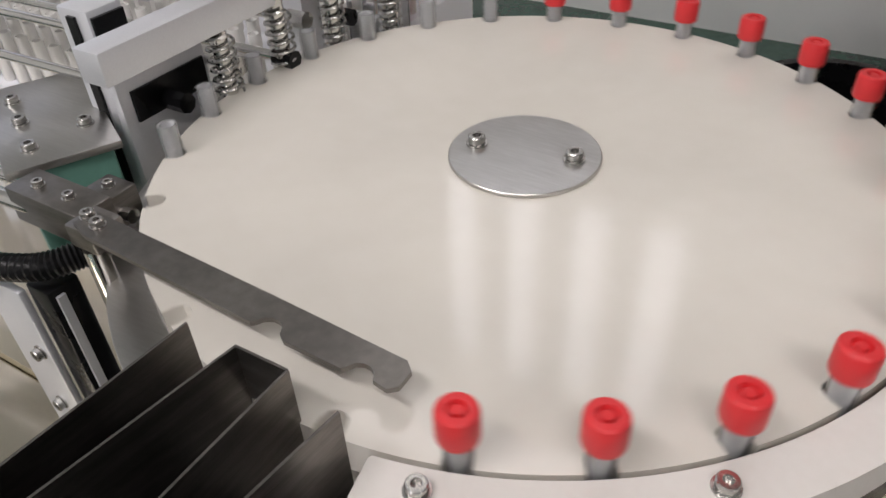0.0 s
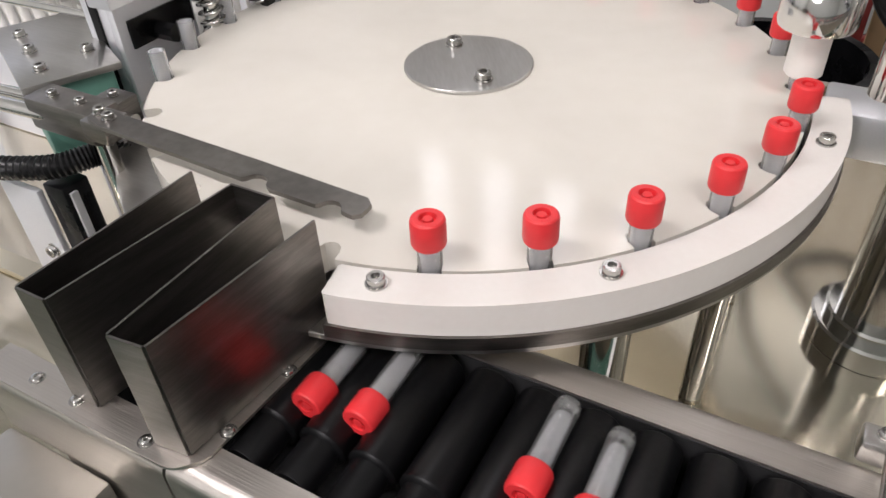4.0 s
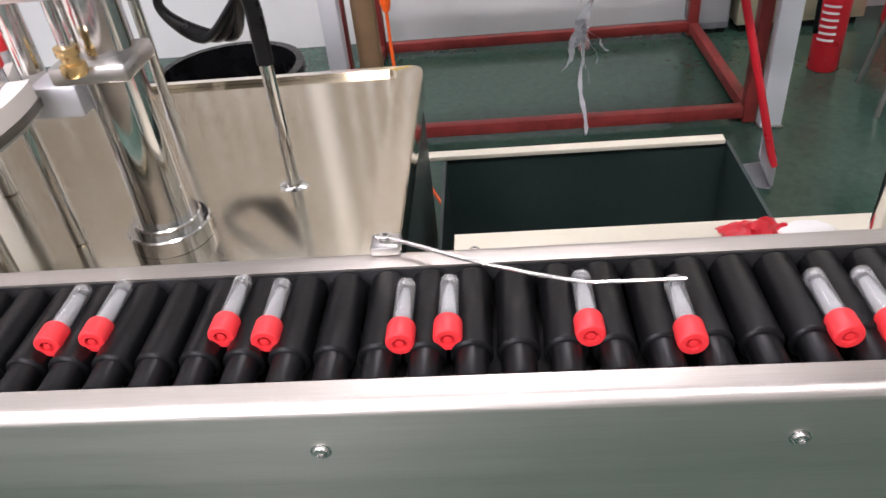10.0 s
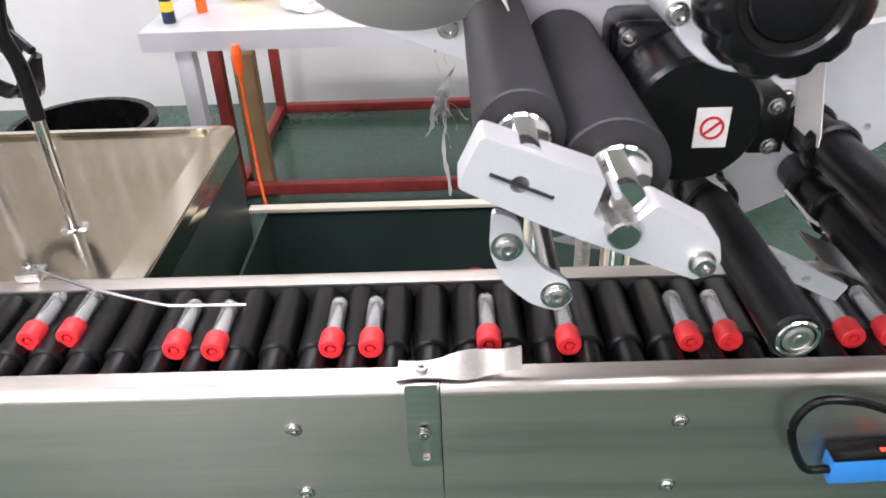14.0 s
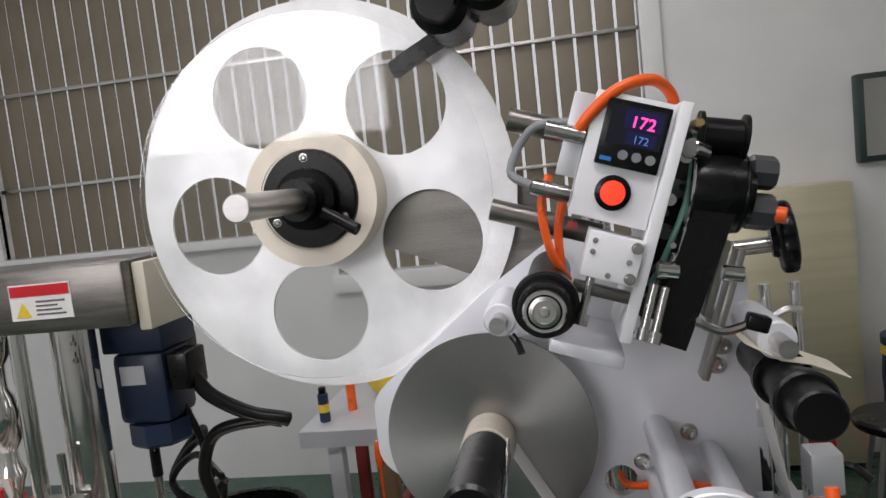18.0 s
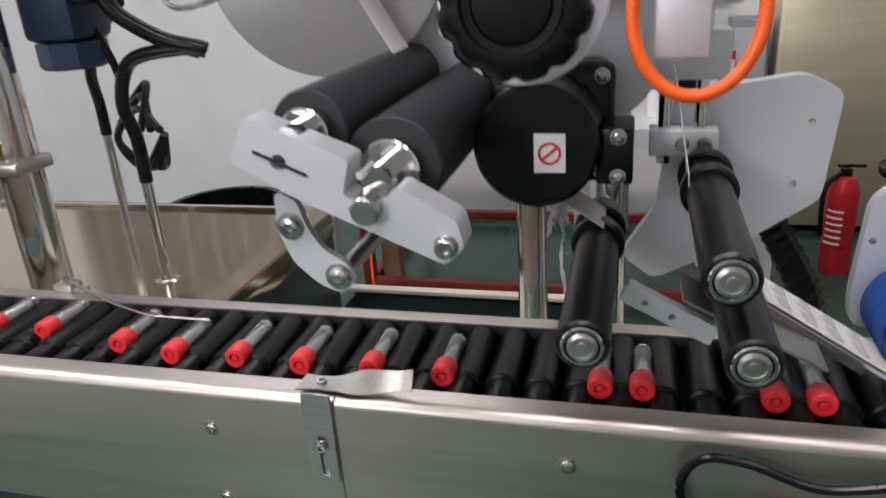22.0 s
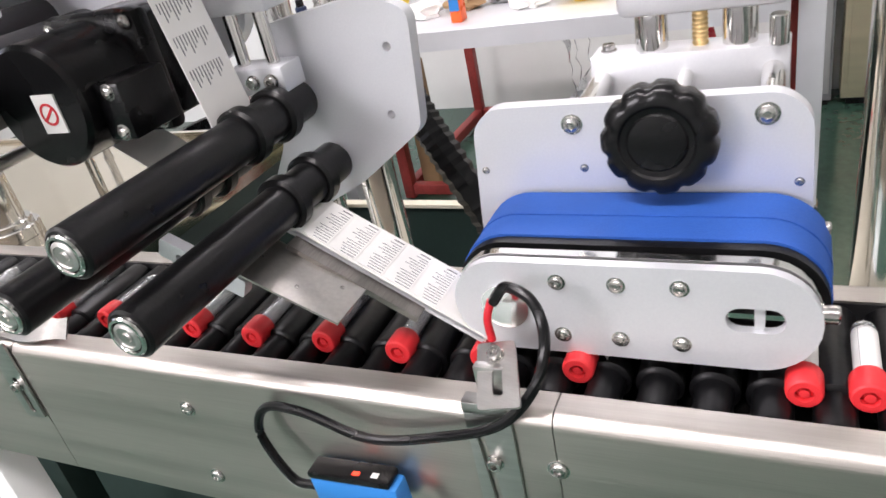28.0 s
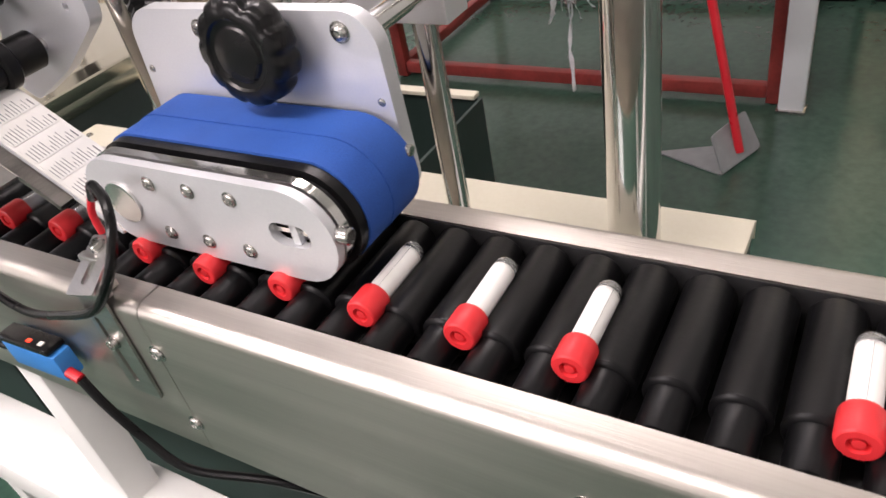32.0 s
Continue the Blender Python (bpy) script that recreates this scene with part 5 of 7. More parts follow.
part("upper_spool", lathe(bm_new(), [(0, 0), (0.017, 0), (0.017, 0.003), (0.013, 0.004), (0.013, 0.03), (0.017, 0.031), (0.017, 0.034), (0, 0.034)], PM @ Vector((0.046, 0.024, 0.03)), RD, 32), BLACK, pr, "small black ribbon roller")
part("foil_ribbon", box(bm_new(), 0.056, 0.084, 0.004, 0.0055, -0.118, 0.008, 0.0, PM @ Euler((0, radians(4), 0)).to_matrix().to_4x4()), BLACK, pr, "black foil ribbon")
part("roller_end", rod(bm_new(), PM @ Vector((0.04, 0.002, -0.07)), PM @ Vector((0.056, 0.002, -0.068)), 0.006, 20, 0.001), CHROME, pr)
part("roller_end", rod(bm_new(), PM @ Vector((0.085, 0.006, -0.062)), PM @ Vector((0.1, 0.006, -0.06)), 0.006, 20, 0.001), CHROME, pr)
part("arm_plate", box(bm_new(), 0.086, 0.092, 0.03, 0.045, -0.1, -0.04, 0.001, PM), SATIN, pr)
part("brass_stud", rod(bm_new(), PM @ Vector((0.042, -0.004, 0.036)), PM @ Vector((0.042, 0.02, 0.036)), 0.0035, 16, 0.001), BRASS, pr)
part("stud", rod(bm_new(), PM @ Vector((0.04, -0.002, 0.018)), PM @ Vector((0.052, 0.01, 0.018)), 0.007, 16, 0.001), CHROME, pr)
part("spring_lead", sweep(bm_new(), [PM @ Vector((0.075, 0.0, -0.1)), PM @ Vector((0.095, 0.0, -0.102)), PM @ Vector((0.112, 0.0, -0.092))], 0.0032, 8, 8, 0.1), BOLT, pr)
part("lead_plug", box(bm_new(), 0.108, 0.124, -0.006, 0.006, -0.096, -0.084, 0.002, PM), BLACK, pr)
part("foot_bar", box(bm_new(), -0.02, 0.035, 0.0, 0.12, -0.148, -0.138, 0.001, PM), ALU_WHITE, pr)
random.seed(21)
for i in range(16):
    x, z = 0.036 + 0.02 * random.random(), -0.125 + 0.0105 * i
    r, y0 = 0.0018 + 0.0022 * random.random(), 0.0 + 0.03 * random.random()
    part("small_stud", lathe(bm_new(), [(0, 0), (r, 0), (r, 0.004), (r * 0.6, 0.005), (r * 0.6, 0.012), (r * 1.2, 0.013), (r * 1.2, 0.018), (0, 0.018)], PM @ Vector((x, y0 + 0.018, z)), PM.to_3x3() @ Vector((0.35 * (i % 3 - 1), -1, 0)), 14), (CHROME, BOLT, GREY_DARK)[i % 3], pr)
for x, z, r, h in ((0.088, 0.012, 0.0125, 0.02), (0.092, -0.016, 0.0135, 0.022)):
    part("grey_cap", lathe(bm_new(), [(0, 0), (r * 0.8, 0), (r, 0.003), (r, h - 0.003), (r * 0.85, h), (0, h)], PM @ Vector((x, 0.03, z)), RD, 8), GREY_DARK, pr, "dark grey shaft cap")
part("orange_tip", rod(bm_new(), PM @ Vector((0.112, 0.024, -0.014)), PM @ Vector((0.121, 0.022, -0.013)), 0.006, 12, 0.001), ORANGE, pr)
part("slant_bar", box(bm_new(), 0.1, 0.106, 0.04, 0.06, -0.15, -0.045, 0.001, PM), SATIN, pr, "slanting aluminium bar")
star_knob("hand_knob", pr, (0.348, 0.12, 0.456), (1, -0.15, 0.1), 0.031, 0.02, 6)
part("knob_shaft", rod(bm_new(), (0.318, 0.122, 0.45), (0.354, 0.12, 0.452), 0.007, 14), BOLT, pr)


def guide_roller(name, x, z, y0, y1, r, mat, label, cap=True, collar=None):
    g = thing(name, (x, y0, z), label, "guide roller", "web guide rollers")
    part("sleeve", rod(bm_new(), (x, y0, z), (x, y1, z), r, 32, 0.0015), mat, g)
    if cap:
        part("end_cap", lathe(bm_new(), [(r * 0.62, 0), (r * 0.8, 0), (r * 0.8, 0.001), (r * 0.75, 0.002), (r * 0.65, 0.002), (r * 0.62, 0.0012), (r * 0.62, 0)], (x, y1, z), (0, -1, 0), 32), CHROME, g, "turned bright bearing ring")
        part("seal", lathe(bm_new(), [(0, 0), (r * 0.615, 0), (r * 0.615, 0.0008), (0, 0.0008)], (x, y1, z), (0, -1, 0), 28), BLACK, g)
        part("axle_end", lathe(bm_new(), [(0, 0.0009), (r * 0.57, 0.0009), (r * 0.57, 0.0016), (r * 0.42, 0.0024), (r * 0.4, 0.0016), (r * 0.2, 0.0016), (r * 0.17, 0.0026), (0, 0.0028)], (x, y1, z), (0, -1, 0), 28), STEEL, g, "turned steel axle end")
    for cy in collar or ():
        part("collar", rod(bm_new(), (x, cy + 0.006, z), (x, cy - 0.006, z), r * 1.28, 32, 0.002), mat, g)
    part("axle", rod(bm_new(), (x, y0, z), (x, y0 + 0.03, z), r * 0.35, 14), CHROME, g)
    return g


guide_roller("guide_roller", 0.162, 0.447, 0.11, -0.078, 0.0175, RUBBER, "black rubber guide roller beside the printer", True, (-0.05,))
guide_roller("guide_roller", 0.121, 0.421, 0.12, 0.035, 0.0135, ALU_WHITE, "white guide roller with a steel stub", False)
sh = thing("wing_screw_stub", (0.121, 0.02, 0.421), "steel stub with a wing screw on the white roller", "wing screw")
part("stub", rod(bm_new(), (0.121, 0.04, 0.421), (0.121, 0.012, 0.421), 0.0065, 14), STEEL, sh)
part("wing_screw", sweep(bm_new(), [(0.13, 0.028, 0.41), (0.134, 0.026, 0.404), (0.137, 0.022, 0.396)], 0.003, 8), BLACK, sh)
guide_roller("guide_roller", 0.326, 0.391, 0.12, 0.03, 0.0145, ALU_WHITE, "grey and white guide roller with a steel stub", False)
sh = thing("wing_screw_stub", (0.326, 0.01, 0.391), "steel stub with a wing screw on the end roller", "wing screw")
part("stub", rod(bm_new(), (0.326, 0.032, 0.391), (0.326, 0.002, 0.391), 0.007, 14), STEEL, sh)
part("wing_screw", sweep(bm_new(), [(0.332, 0.06, 0.402), (0.342, 0.058, 0.408), (0.352, 0.057, 0.407)], 0.003, 8), STEEL, sh)
guide_roller("guide_roller", 0.331, 0.358, 0.12, -0.045, 0.0175, RUBBER, "black rubber guide roller at the plate edge", False, (0.045, -0.01))
part("label_web_band", strip(bm_new(), [(0.30, 0.393), (0.325, 0.378), (0.345, 0.374), (0.372, 0.362)], 0.02, 0.07, 0.0006), CREAM, lh, "cream label web")

kn = thing("tension_knob_unit", (0.262, 0.04, 0.268), "large black knob on a white disc held by three rods", "knob unit")
for x, z in ((0.243, 0.292), (0.287, 0.266), (0.241, 0.244)):
    part("rod", rod(bm_new(), (x, PY, z), (x, -0.035, z), 0.0115, 24), ALU, kn, "satin aluminium rod")
part("disc", lathe(bm_new(), [(0, 0), (0.042, 0), (0.043, 0.001), (0.043, 0.011), (0.042, 0.012), (0, 0.012)], (0.262, -0.033, 0.266), (0, -1, 0), 56), ALU_WHITE, kn, "white anodised disc")
star_knob("hand_knob", kn, (0.262, -0.045, 0.266), (0, -1, 0), 0.0375, 0.034, 12)
bolts(kn, SOCKET, 0.0045, [(0.244, -0.045, 0.302), (0.299, -0.045, 0.28), (0.2245, -0.045, 0.252)], (0, -1, 0))

mt = thing("web_motor", (0.26, 0.07, 0.176), "black stepper motor with a square bolted flange", "motor")
part("can", lathe(bm_new(), [(0, 0), (0.036, 0), (0.0385, 0.003), (0.0385, 0.06), (0, 0.06)], (0.26, 0.009, 0.176), (0, 1, 0), 48), BLACK, mt)
part("flange", box(bm_new(), 0.222, 0.305, 0.062, 0.078, 0.138, 0.218, 0.006), BLACK, mt)
part("gear_case", box(bm_new(), 0.226, 0.3, 0.079, PY - 0.002, 0.142, 0.214, 0.008), BLACK, mt)
part("connector", box(bm_new(), 0.296, 0.318, 0.02, 0.06, 0.15, 0.185, 0.002), BLACK, mt)
bolts(mt, DOME, 0.004, [(x, 0.062, z) for x in (0.23, 0.297) for z in (0.146, 0.21)] + [(0.309, 0.02, 0.155), (0.309, 0.02, 0.18)], (0, -1, 0))
st = part("sticker", box(bm_new(), 0.2595, 0.2785, 0.0078, 0.0089, 0.161, 0.185), PAPER, mt, "white sticker with a red prohibition ring")
part("ring", lathe(bm_new(), [(0.0055, 0), (0.007, 0), (0.007, 0.0004), (0.0055, 0.0004), (0.0055, 0)], (0.269, 0.0078, 0.173), (0, -1, 0), 28), RED, st)
part("bar", box(bm_new(), -0.0055, 0.0055, -0.0005, 0, -0.0008, 0.0008, 0, Matrix.Translation((0.269, 0.0078, 0.173)) @ Euler((0, radians(-40), 0)).to_matrix().to_4x4()), RED, st)

for x, z, r, lab in ((0.152, 0.207, 0.0215, "charcoal rubber nip roller"), (0.197, 0.187, 0.0265, "thick charcoal rubber drive roller")):
    n = thing("nip_roller", (x, PY - 0.01, z), lab, "nip roller", "nip rollers")
    part("sleeve", rod(bm_new(), (x, PY - 0.012, z), (x, -0.072, z), r, 40, 0.001), GREY_RUBBER, n)
    part("end_ring", rod(bm_new(), (x, -0.072, z), (x, -0.08, z), r * 0.62, 28, 0.001), CHROME, n)
    part("axle", rod(bm_new(), (x, -0.08, z), (x, -0.1, z), 0.008, 16), CHROME, n)
nb = thing("nip_bracket", (0.18, -0.1, 0.18), "angled aluminium bracket holding the nip rollers", "bracket")
bo = rounded([(0.122, 0.198), (0.133, 0.221), (0.186, 0.2), (0.181, 0.182), (0.196, 0.174), (0.209, 0.187), (0.238, 0.17), (0.241, 0.156), (0.231, 0.147), (0.16, 0.178)], 0.003, 3)
part("plate", plate(bm_new(), [bo, circle(0.149, 0.1985, 0.0042, 16), circle(0.191, 0.192, 0.002, 8)], 0.02, facing(-0.106)), ALU, nb, "clear anodised angled plate")
# uncut plate: a thin dark bar gives the shade of the saw cut
slit_shade = bm_new()
box(slit_shade, -0.014, 0.016, -0.1068, -0.1058, -0.0008, 0.0008, 0, Matrix.Translation((0.149, 0, 0.1985)) @ Euler((0, radians(24), 0)).to_matrix().to_4x4())
part("slit_shade", slit_shade, DARK, nb)
lk = [(0.138, 0.18), (0.15, 0.175), (0.154, 0.16), (0.162, 0.148), (0.174, 0.141), (0.178, 0.13), (0.17, 0.123), (0.157, 0.128), (0.144, 0.14), (0.137, 0.158)]
part("link", plate(bm_new(), [rounded(lk, 0.004, 3)], 0.005, facing(-0.095)), ALU, nb, "curved aluminium link")
bolts(nb, DOME, 0.006, [(0.145, -0.095, 0.161), (0.169, -0.095, 0.133)], (0, -1, 0))
bolts(nb, SOCKET, 0.005, [(0.232, -0.106, 0.157)], (0, -1, 0))
part("pin", rod(bm_new(), (0.194, -0.075, 0.18), (0.194, -0.114, 0.176), 0.0075, 20, 0.001), BOLT, nb, "bright steel pin")
part("link_rod", rod(bm_new(), (0.169, -0.09, 0.133), (0.169, PY, 0.133), 0.005, 14), STEEL, nb)

guide_roller("guide_roller", 0.296, 0.096, 0.12, -0.087, 0.0143, RUBBER, "black rubber guide roller above the conveyor", True, (0.06, 0.09))
guide_roller("guide_roller", 0.366, 0.136, 0.12, -0.086, 0.0143, RUBBER, "black rubber guide roller above the conveyor", True, (0.055, 0.09))
guide_roller("guide_roller", 0.38, 0.09, 0.12, -0.085, 0.0143, RUBBER, "black rubber guide roller above the conveyor", True, (0.055, 0.09))

pl = thing("peel_unit", (0.4, 0.13, 0.12), "angled aluminium peel plate unit on twin rods", "peel unit")
tp = rounded([(0.345, 0.185), (0.43, 0.198), (0.456, 0.185), (0.449, 0.108), (0.395, 0.07), (0.335, 0.04), (0.31, 0.06), (0.335, 0.1)], 0.008, 4)
part("side_plate", plate(bm_new(), [tp, circle(0.437, 0.164, 0.003, 12), circle(0.429, 0.119, 0.003, 12)], 0.011, facing(0.127)), ALU, pl, "polygonal satin aluminium plate")
for x in (0.338, 0.362):
    part("slide_rod", rod(bm_new(), (x, 0.109, 0.14), (x, 0.109, 0.42), 0.0045, 14), CHROME, pl)
part("rod_block", box(bm_new(), 0.328, 0.374, 0.098, 0.122, 0.147, 0.165, 0.0015), ALU, pl)
bolts(pl, SOCKET, 0.004, [(0.35, 0.098, 0.156), (0.365, 0.098, 0.156)], (0, -1, 0))
part("top_block", box(bm_new(), 0.322, 0.378, 0.095, 0.125, 0.2, 0.232, 0.002), ALU, pl, "aluminium slider block")
part("slotted_bar", plate(bm_new(), [rounded([(0.312, 0.079), (0.318, 0.091), (0.374, 0.062), (0.368, 0.05)], 0.002, 2), circle(0.328, 0.077, 0.0025, 10), circle(0.345, 0.0685, 0.0025, 10)], 0.008, facing(0.005)), ALU, pl, "drilled aluminium bar")


def slope_plate(name, a, b, y0, y1, t, mat, parent, label=""):
    """A flat plate between (x, z) a and b, across y."""
    return part(name, strip(bm_new(), [a, b], y0, y1, t), mat, parent, label)


slope_plate("peel_plate", (0.36, 0.087), (0.502, -0.0015), 0.0465, 0.09, 0.0022, ALU, pl, "thin sloping peel plate")
slope_plate("wing_plate", (0.35, 0.0825), (0.436, 0.0395), 0.0, 0.041, 0.0016, SATIN, pl, "bent aluminium wing plate")
slope_plate("clamp_bar", (0.386, 0.068), (0.466, 0.0185), 0.0355, 0.0462, 0.004, STEEL_DULL, pl, "dull steel clamp bar")
bolts(pl, DOME, 0.003, [(0.402, 0.041, 0.0605), (0.436, 0.041, 0.0392)], (0.53, 0, 0.85))
bolts(pl, DOME, 0.0017, [(0.377, 0.022, 0.0698), (0.405, 0.012, 0.0558), (0.425, 0.028, 0.0458)], (0.45, 0, 0.89))
lw = thing("label_web", (0.4, 0.07, 0.08), "white printed label web running down the peel plate", "label web")
part("band", strip(bm_new(), [(0.372, 0.0765), (0.376, 0.0752), (0.3885, 0.0745), (0.5025, 0.0035), (0.504, 0.001), (0.503, -0.001)], 0.0468, 0.089, 0.0006), PAPER, lw, "white label backing band")
part("upper_band", strip(bm_new(), [(0.318, 0.345), (0.352, 0.15), (0.353, 0.135)], 0.045, 0.085, 0.0006), PAPER, lw, "white label backing band")
part("lower_band", strip(bm_new(), [(0.218, 0.166), (0.3, 0.112)], 0.045, 0.085, 0.0006), PAPER, lw, "pale backing band")
wa, wb = Vector((0.392, 0, 0.0728)), Vector((0.5025, 0, 0.004))
dd = (wb - wa).normalized()
upn = Vector((-dd.z, 0, dd.x))
for i in range(5):
    c = wa + dd * (0.009 + i * 0.02)
    mm = Matrix(((dd.x, 0, upn.x, c.x), (0, 1, 0, 0), (dd.z, 0, upn.z, c.z), (0, 0, 0, 1)))
    lab = part("label", box(bm_new(), -0.0088, 0.0088, 0.0485, 0.0875, 0.0003, 0.0007, 0, mm), PAPER, lw, "small white printed label")
    tx = bm_new()
    random.seed(5)
    for r in range(13):
        y = 0.05 + r * 0.0026
        ln_ = 0.005 + 0.008 * random.random()
        box(tx, 0.0075 - ln_, 0.0075, y, y + 0.0005, 0.0007, 0.00085, 0, mm)
    box(tx, 0.0, 0.0075, 0.0845, 0.0855, 0.0007, 0.00085, 0, mm)
    part("print_block", tx, INK, lab)
ua, ub = Vector((0.322, 0, 0.3205)), Vector((0.3515, 0, 0.152))
dd = (ub - ua).normalized()
upn = Vector((-dd.z, 0, dd.x))
for i in range(8):
    c = ua + dd * (0.01 + i * 0.02)
    mm = Matrix(((dd.x, 0, upn.x, c.x), (0, 1, 0, 0), (dd.z, 0, upn.z, c.z), (0, 0, 0, 1)))
    tx = bm_new()
    for r in range(11):
        ln_ = 0.005 + 0.008 * ((r * 37 + 11) % 10) / 10
        box(tx, -0.0075, -0.0075 + ln_, 0.0485 + r * 0.0028, 0.0491 + r * 0.0028, 0.0007, 0.0011, 0, mm)
    part("print_block", tx, INK, lw)
oh = thing("orange_air_hose", (0.343, -0.08, 0.26), "ring of bright orange air hose before the label sensor", "hose")
ring = [(0.343 + 0.027 * math.sin(radians(a)), -0.08 - 0.006 * math.cos(radians(a / 2)), 0.26 - 0.036 * math.cos(radians(a))) for a in range(-150, 161, 31)]
part("hose", sweep(bm_new(), [(0.331, -0.06, 0.299)] + ring + [(0.34, -0.072, 0.299), (0.334, -0.05, 0.302)], 0.0031, 12, 6), ORANGE, oh)
part("hose", sweep(bm_new(), [(0.333, -0.05, 0.302), (0.318, -0.045, 0.3), (0.3, -0.02, 0.285), (0.285, 0.04, 0.27), (0.26, 0.09, 0.256), (0.215, 0.128, 0.24), (0.208, 0.15, 0.242)], 0.0036, 12, 8), ORANGE, oh)
se = thing("label_sensor", (0.338, -0.06, 0.26), "grey fork label sensor on a slider beside the web", "sensor")
part("body", box(bm_new(), 0.3255, 0.35, -0.072, -0.05, 0.238, 0.274, 0.002), ALU, se)
part("bracket", box(bm_new(), 0.333, 0.342, -0.05, 0.098, 0.25, 0.26, 0.001, None), ALU, se)
part("fitting", rod(bm_new(), (0.333, -0.052, 0.297), (0.333, -0.048, 0.312), 0.0045, 14), ORANGE, se, "orange push-in fitting")
part("slider_block", box(bm_new(), 0.355, 0.38, 0.07, 0.098, 0.25, 0.285, 0.002), ALU, se)
part("clamp_lever", sweep(bm_new(), [(0.38, 0.085, 0.27), (0.39, 0.08, 0.27), (0.4, 0.07, 0.262)], 0.0032, 8), BLACK, se)
part("stay", rod(bm_new(), (0.338, 0.085, 0.345), (0.338, 0.085, 0.25), 0.0045, 12), CHROME, se)

# ---- wrap press ----
ps = thing("wrap_press", (0.585, 0.13, 0.06), "aluminium wrap press with a blue foam belt over the tubes", "wrap press")
mp_ = rounded([(0.481, 0.006), (0.478, 0.03), (0.484, 0.106), (0.497, 0.118), (0.667, 0.12), (0.681, 0.107), (0.684, 0.006)], 0.012, 5)
part("main_plate", plate(bm_new(), [mp_], 0.011, facing(0.13)), ALU, ps, "large satin aluminium plate with rounded corners")
bolts(ps, DOME, 0.0052, [(0.549, 0.13, 0.106), (0.658, 0.13, 0.108)], (0, -1, 0))
bolts(ps, DOME, 0.0021, [(0.488, 0.13, 0.076), (0.554, 0.13, 0.077), (0.675, 0.13, 0.067)], (0, -1, 0))


def stadium(x0, x1, zc, r, n=14):
    return circle(x1 - r, zc, r, n, -90, 90) + circle(x0 + r, zc, r, n, 90, 270)


sl = stadium(0.642, 0.671, 0.028, 0.0075, 8)
part("front_plate", plate(bm_new(), [stadium(0.489, 0.688, 0.027, 0.0305), sl], 0.006, facing(0.048)), ALU, ps, "stadium-shaped front plate")
part("inner_rim", plate(bm_new(), [stadium(0.4885, 0.6885, 0.0275, 0.031), stadium(0.492, 0.685, 0.0275, 0.0275)], 0.006, facing(0.0555)), CHROME, ps)
bolts(ps, DOME, 0.004, [(0.554, 0.048, 0.0455), (0.587, 0.048, 0.0455), (0.62, 0.048, 0.0455), (0.554, 0.048, 0.0095), (0.587, 0.048, 0.0095), (0.62, 0.048, 0.0095)], (0, -1, 0))
part("tension_bar", box(bm_new(), 0.64, 0.674, 0.052, 0.06, 0.0265, 0.0295), CHROME, ps)
part("tension_block", box(bm_new(), 0.656, 0.661, 0.05, 0.06, 0.021, 0.036), ALU, ps)
part("tension_screw", rod(bm_new(), (0.684, 0.054, 0.031), (0.695, 0.054, 0.031), 0.005, 16, 0.001), BOLT, ps)
part("tension_screw", rod(bm_new(), (0.684, 0.125, 0.04), (0.692, 0.125, 0.04), 0.004, 14, 0.001), BOLT, ps)
part("pulley_bearing", lathe(bm_new(), [(0, 0), (0.011, 0), (0.011, 0.001), (0.0125, 0.001), (0.0125, 0), (0.0145, 0), (0.0145, 0.0018), (0.012, 0.0018), (0, 0.0008)], (0.521, 0.048, 0.027), (0, -1, 0), 36), CHROME, ps, "bright bearing end of the pulley")
part("belt_edge", plate(bm_new(), [stadium(0.4865, 0.6915, 0.027, 0.0328, 18), stadium(0.49, 0.687, 0.027, 0.0285, 18)], 0.007, facing(0.0655)), RUBBER, ps, "black belt backing edge")
part("belt", plate(bm_new(), [stadium(0.4855, 0.6925, 0.0275, 0.0338, 18), stadium(0.4895, 0.6875, 0.0275, 0.0288, 18)], 0.0235, facing(0.073)), BLUE_BELT, ps, "blue foam belt")
part("belt", plate(bm_new(), [stadium(0.485, 0.693, 0.0277, 0.0344, 18), stadium(0.4895, 0.6875, 0.0277, 0.0288, 18)], 0.029, facing(0.0968)), BLUE_BELT, ps, "blue foam belt")
part("pulley_core", plate(bm_new(), [stadium(0.491, 0.686, 0.027, 0.027)], 0.063, facing(0.063)), DARK, ps)
star_knob("hand_knob", ps, (0.603, 0.13, 0.102), (0, -1, 0.05), 0.0325, 0.028, 11)
for x in (0.547, 0.604, 0.658):
    part("slide_rod", rod(bm_new(), (x, 0.139, 0.1), (x, 0.235, 0.1), 0.0075 if x != 0.604 else 0.005, 16), CHROME, ps)
part("rear_block", box(bm_new(), 0.539, 0.668, 0.225, 0.255, 0.072, 0.117, 0.002), ALU, ps)
for x in (0.58, 0.637):
    part("lift_post", rod(bm_new(), (x, 0.24, 0.117), (x, 0.24, 0.142), 0.011, 24), CHROME, ps)
part("lift_screw", sweep(bm_new(), [(0.612, 0.24, 0.117 + 0.0015 * k) for k in range(21)], 0.0048, 12, raw=True, ribs=0.16), BRASS, ps)
part("top_block", box(bm_new(), 0.56, 0.668, 0.222, 0.258, 0.142, 0.166, 0.006), ALU, ps)
part("top_knob", rod(bm_new(), (0.612, 0.24, 0.166), (0.612, 0.24, 0.18), 0.011, 20, 0.002), BLACK, ps)
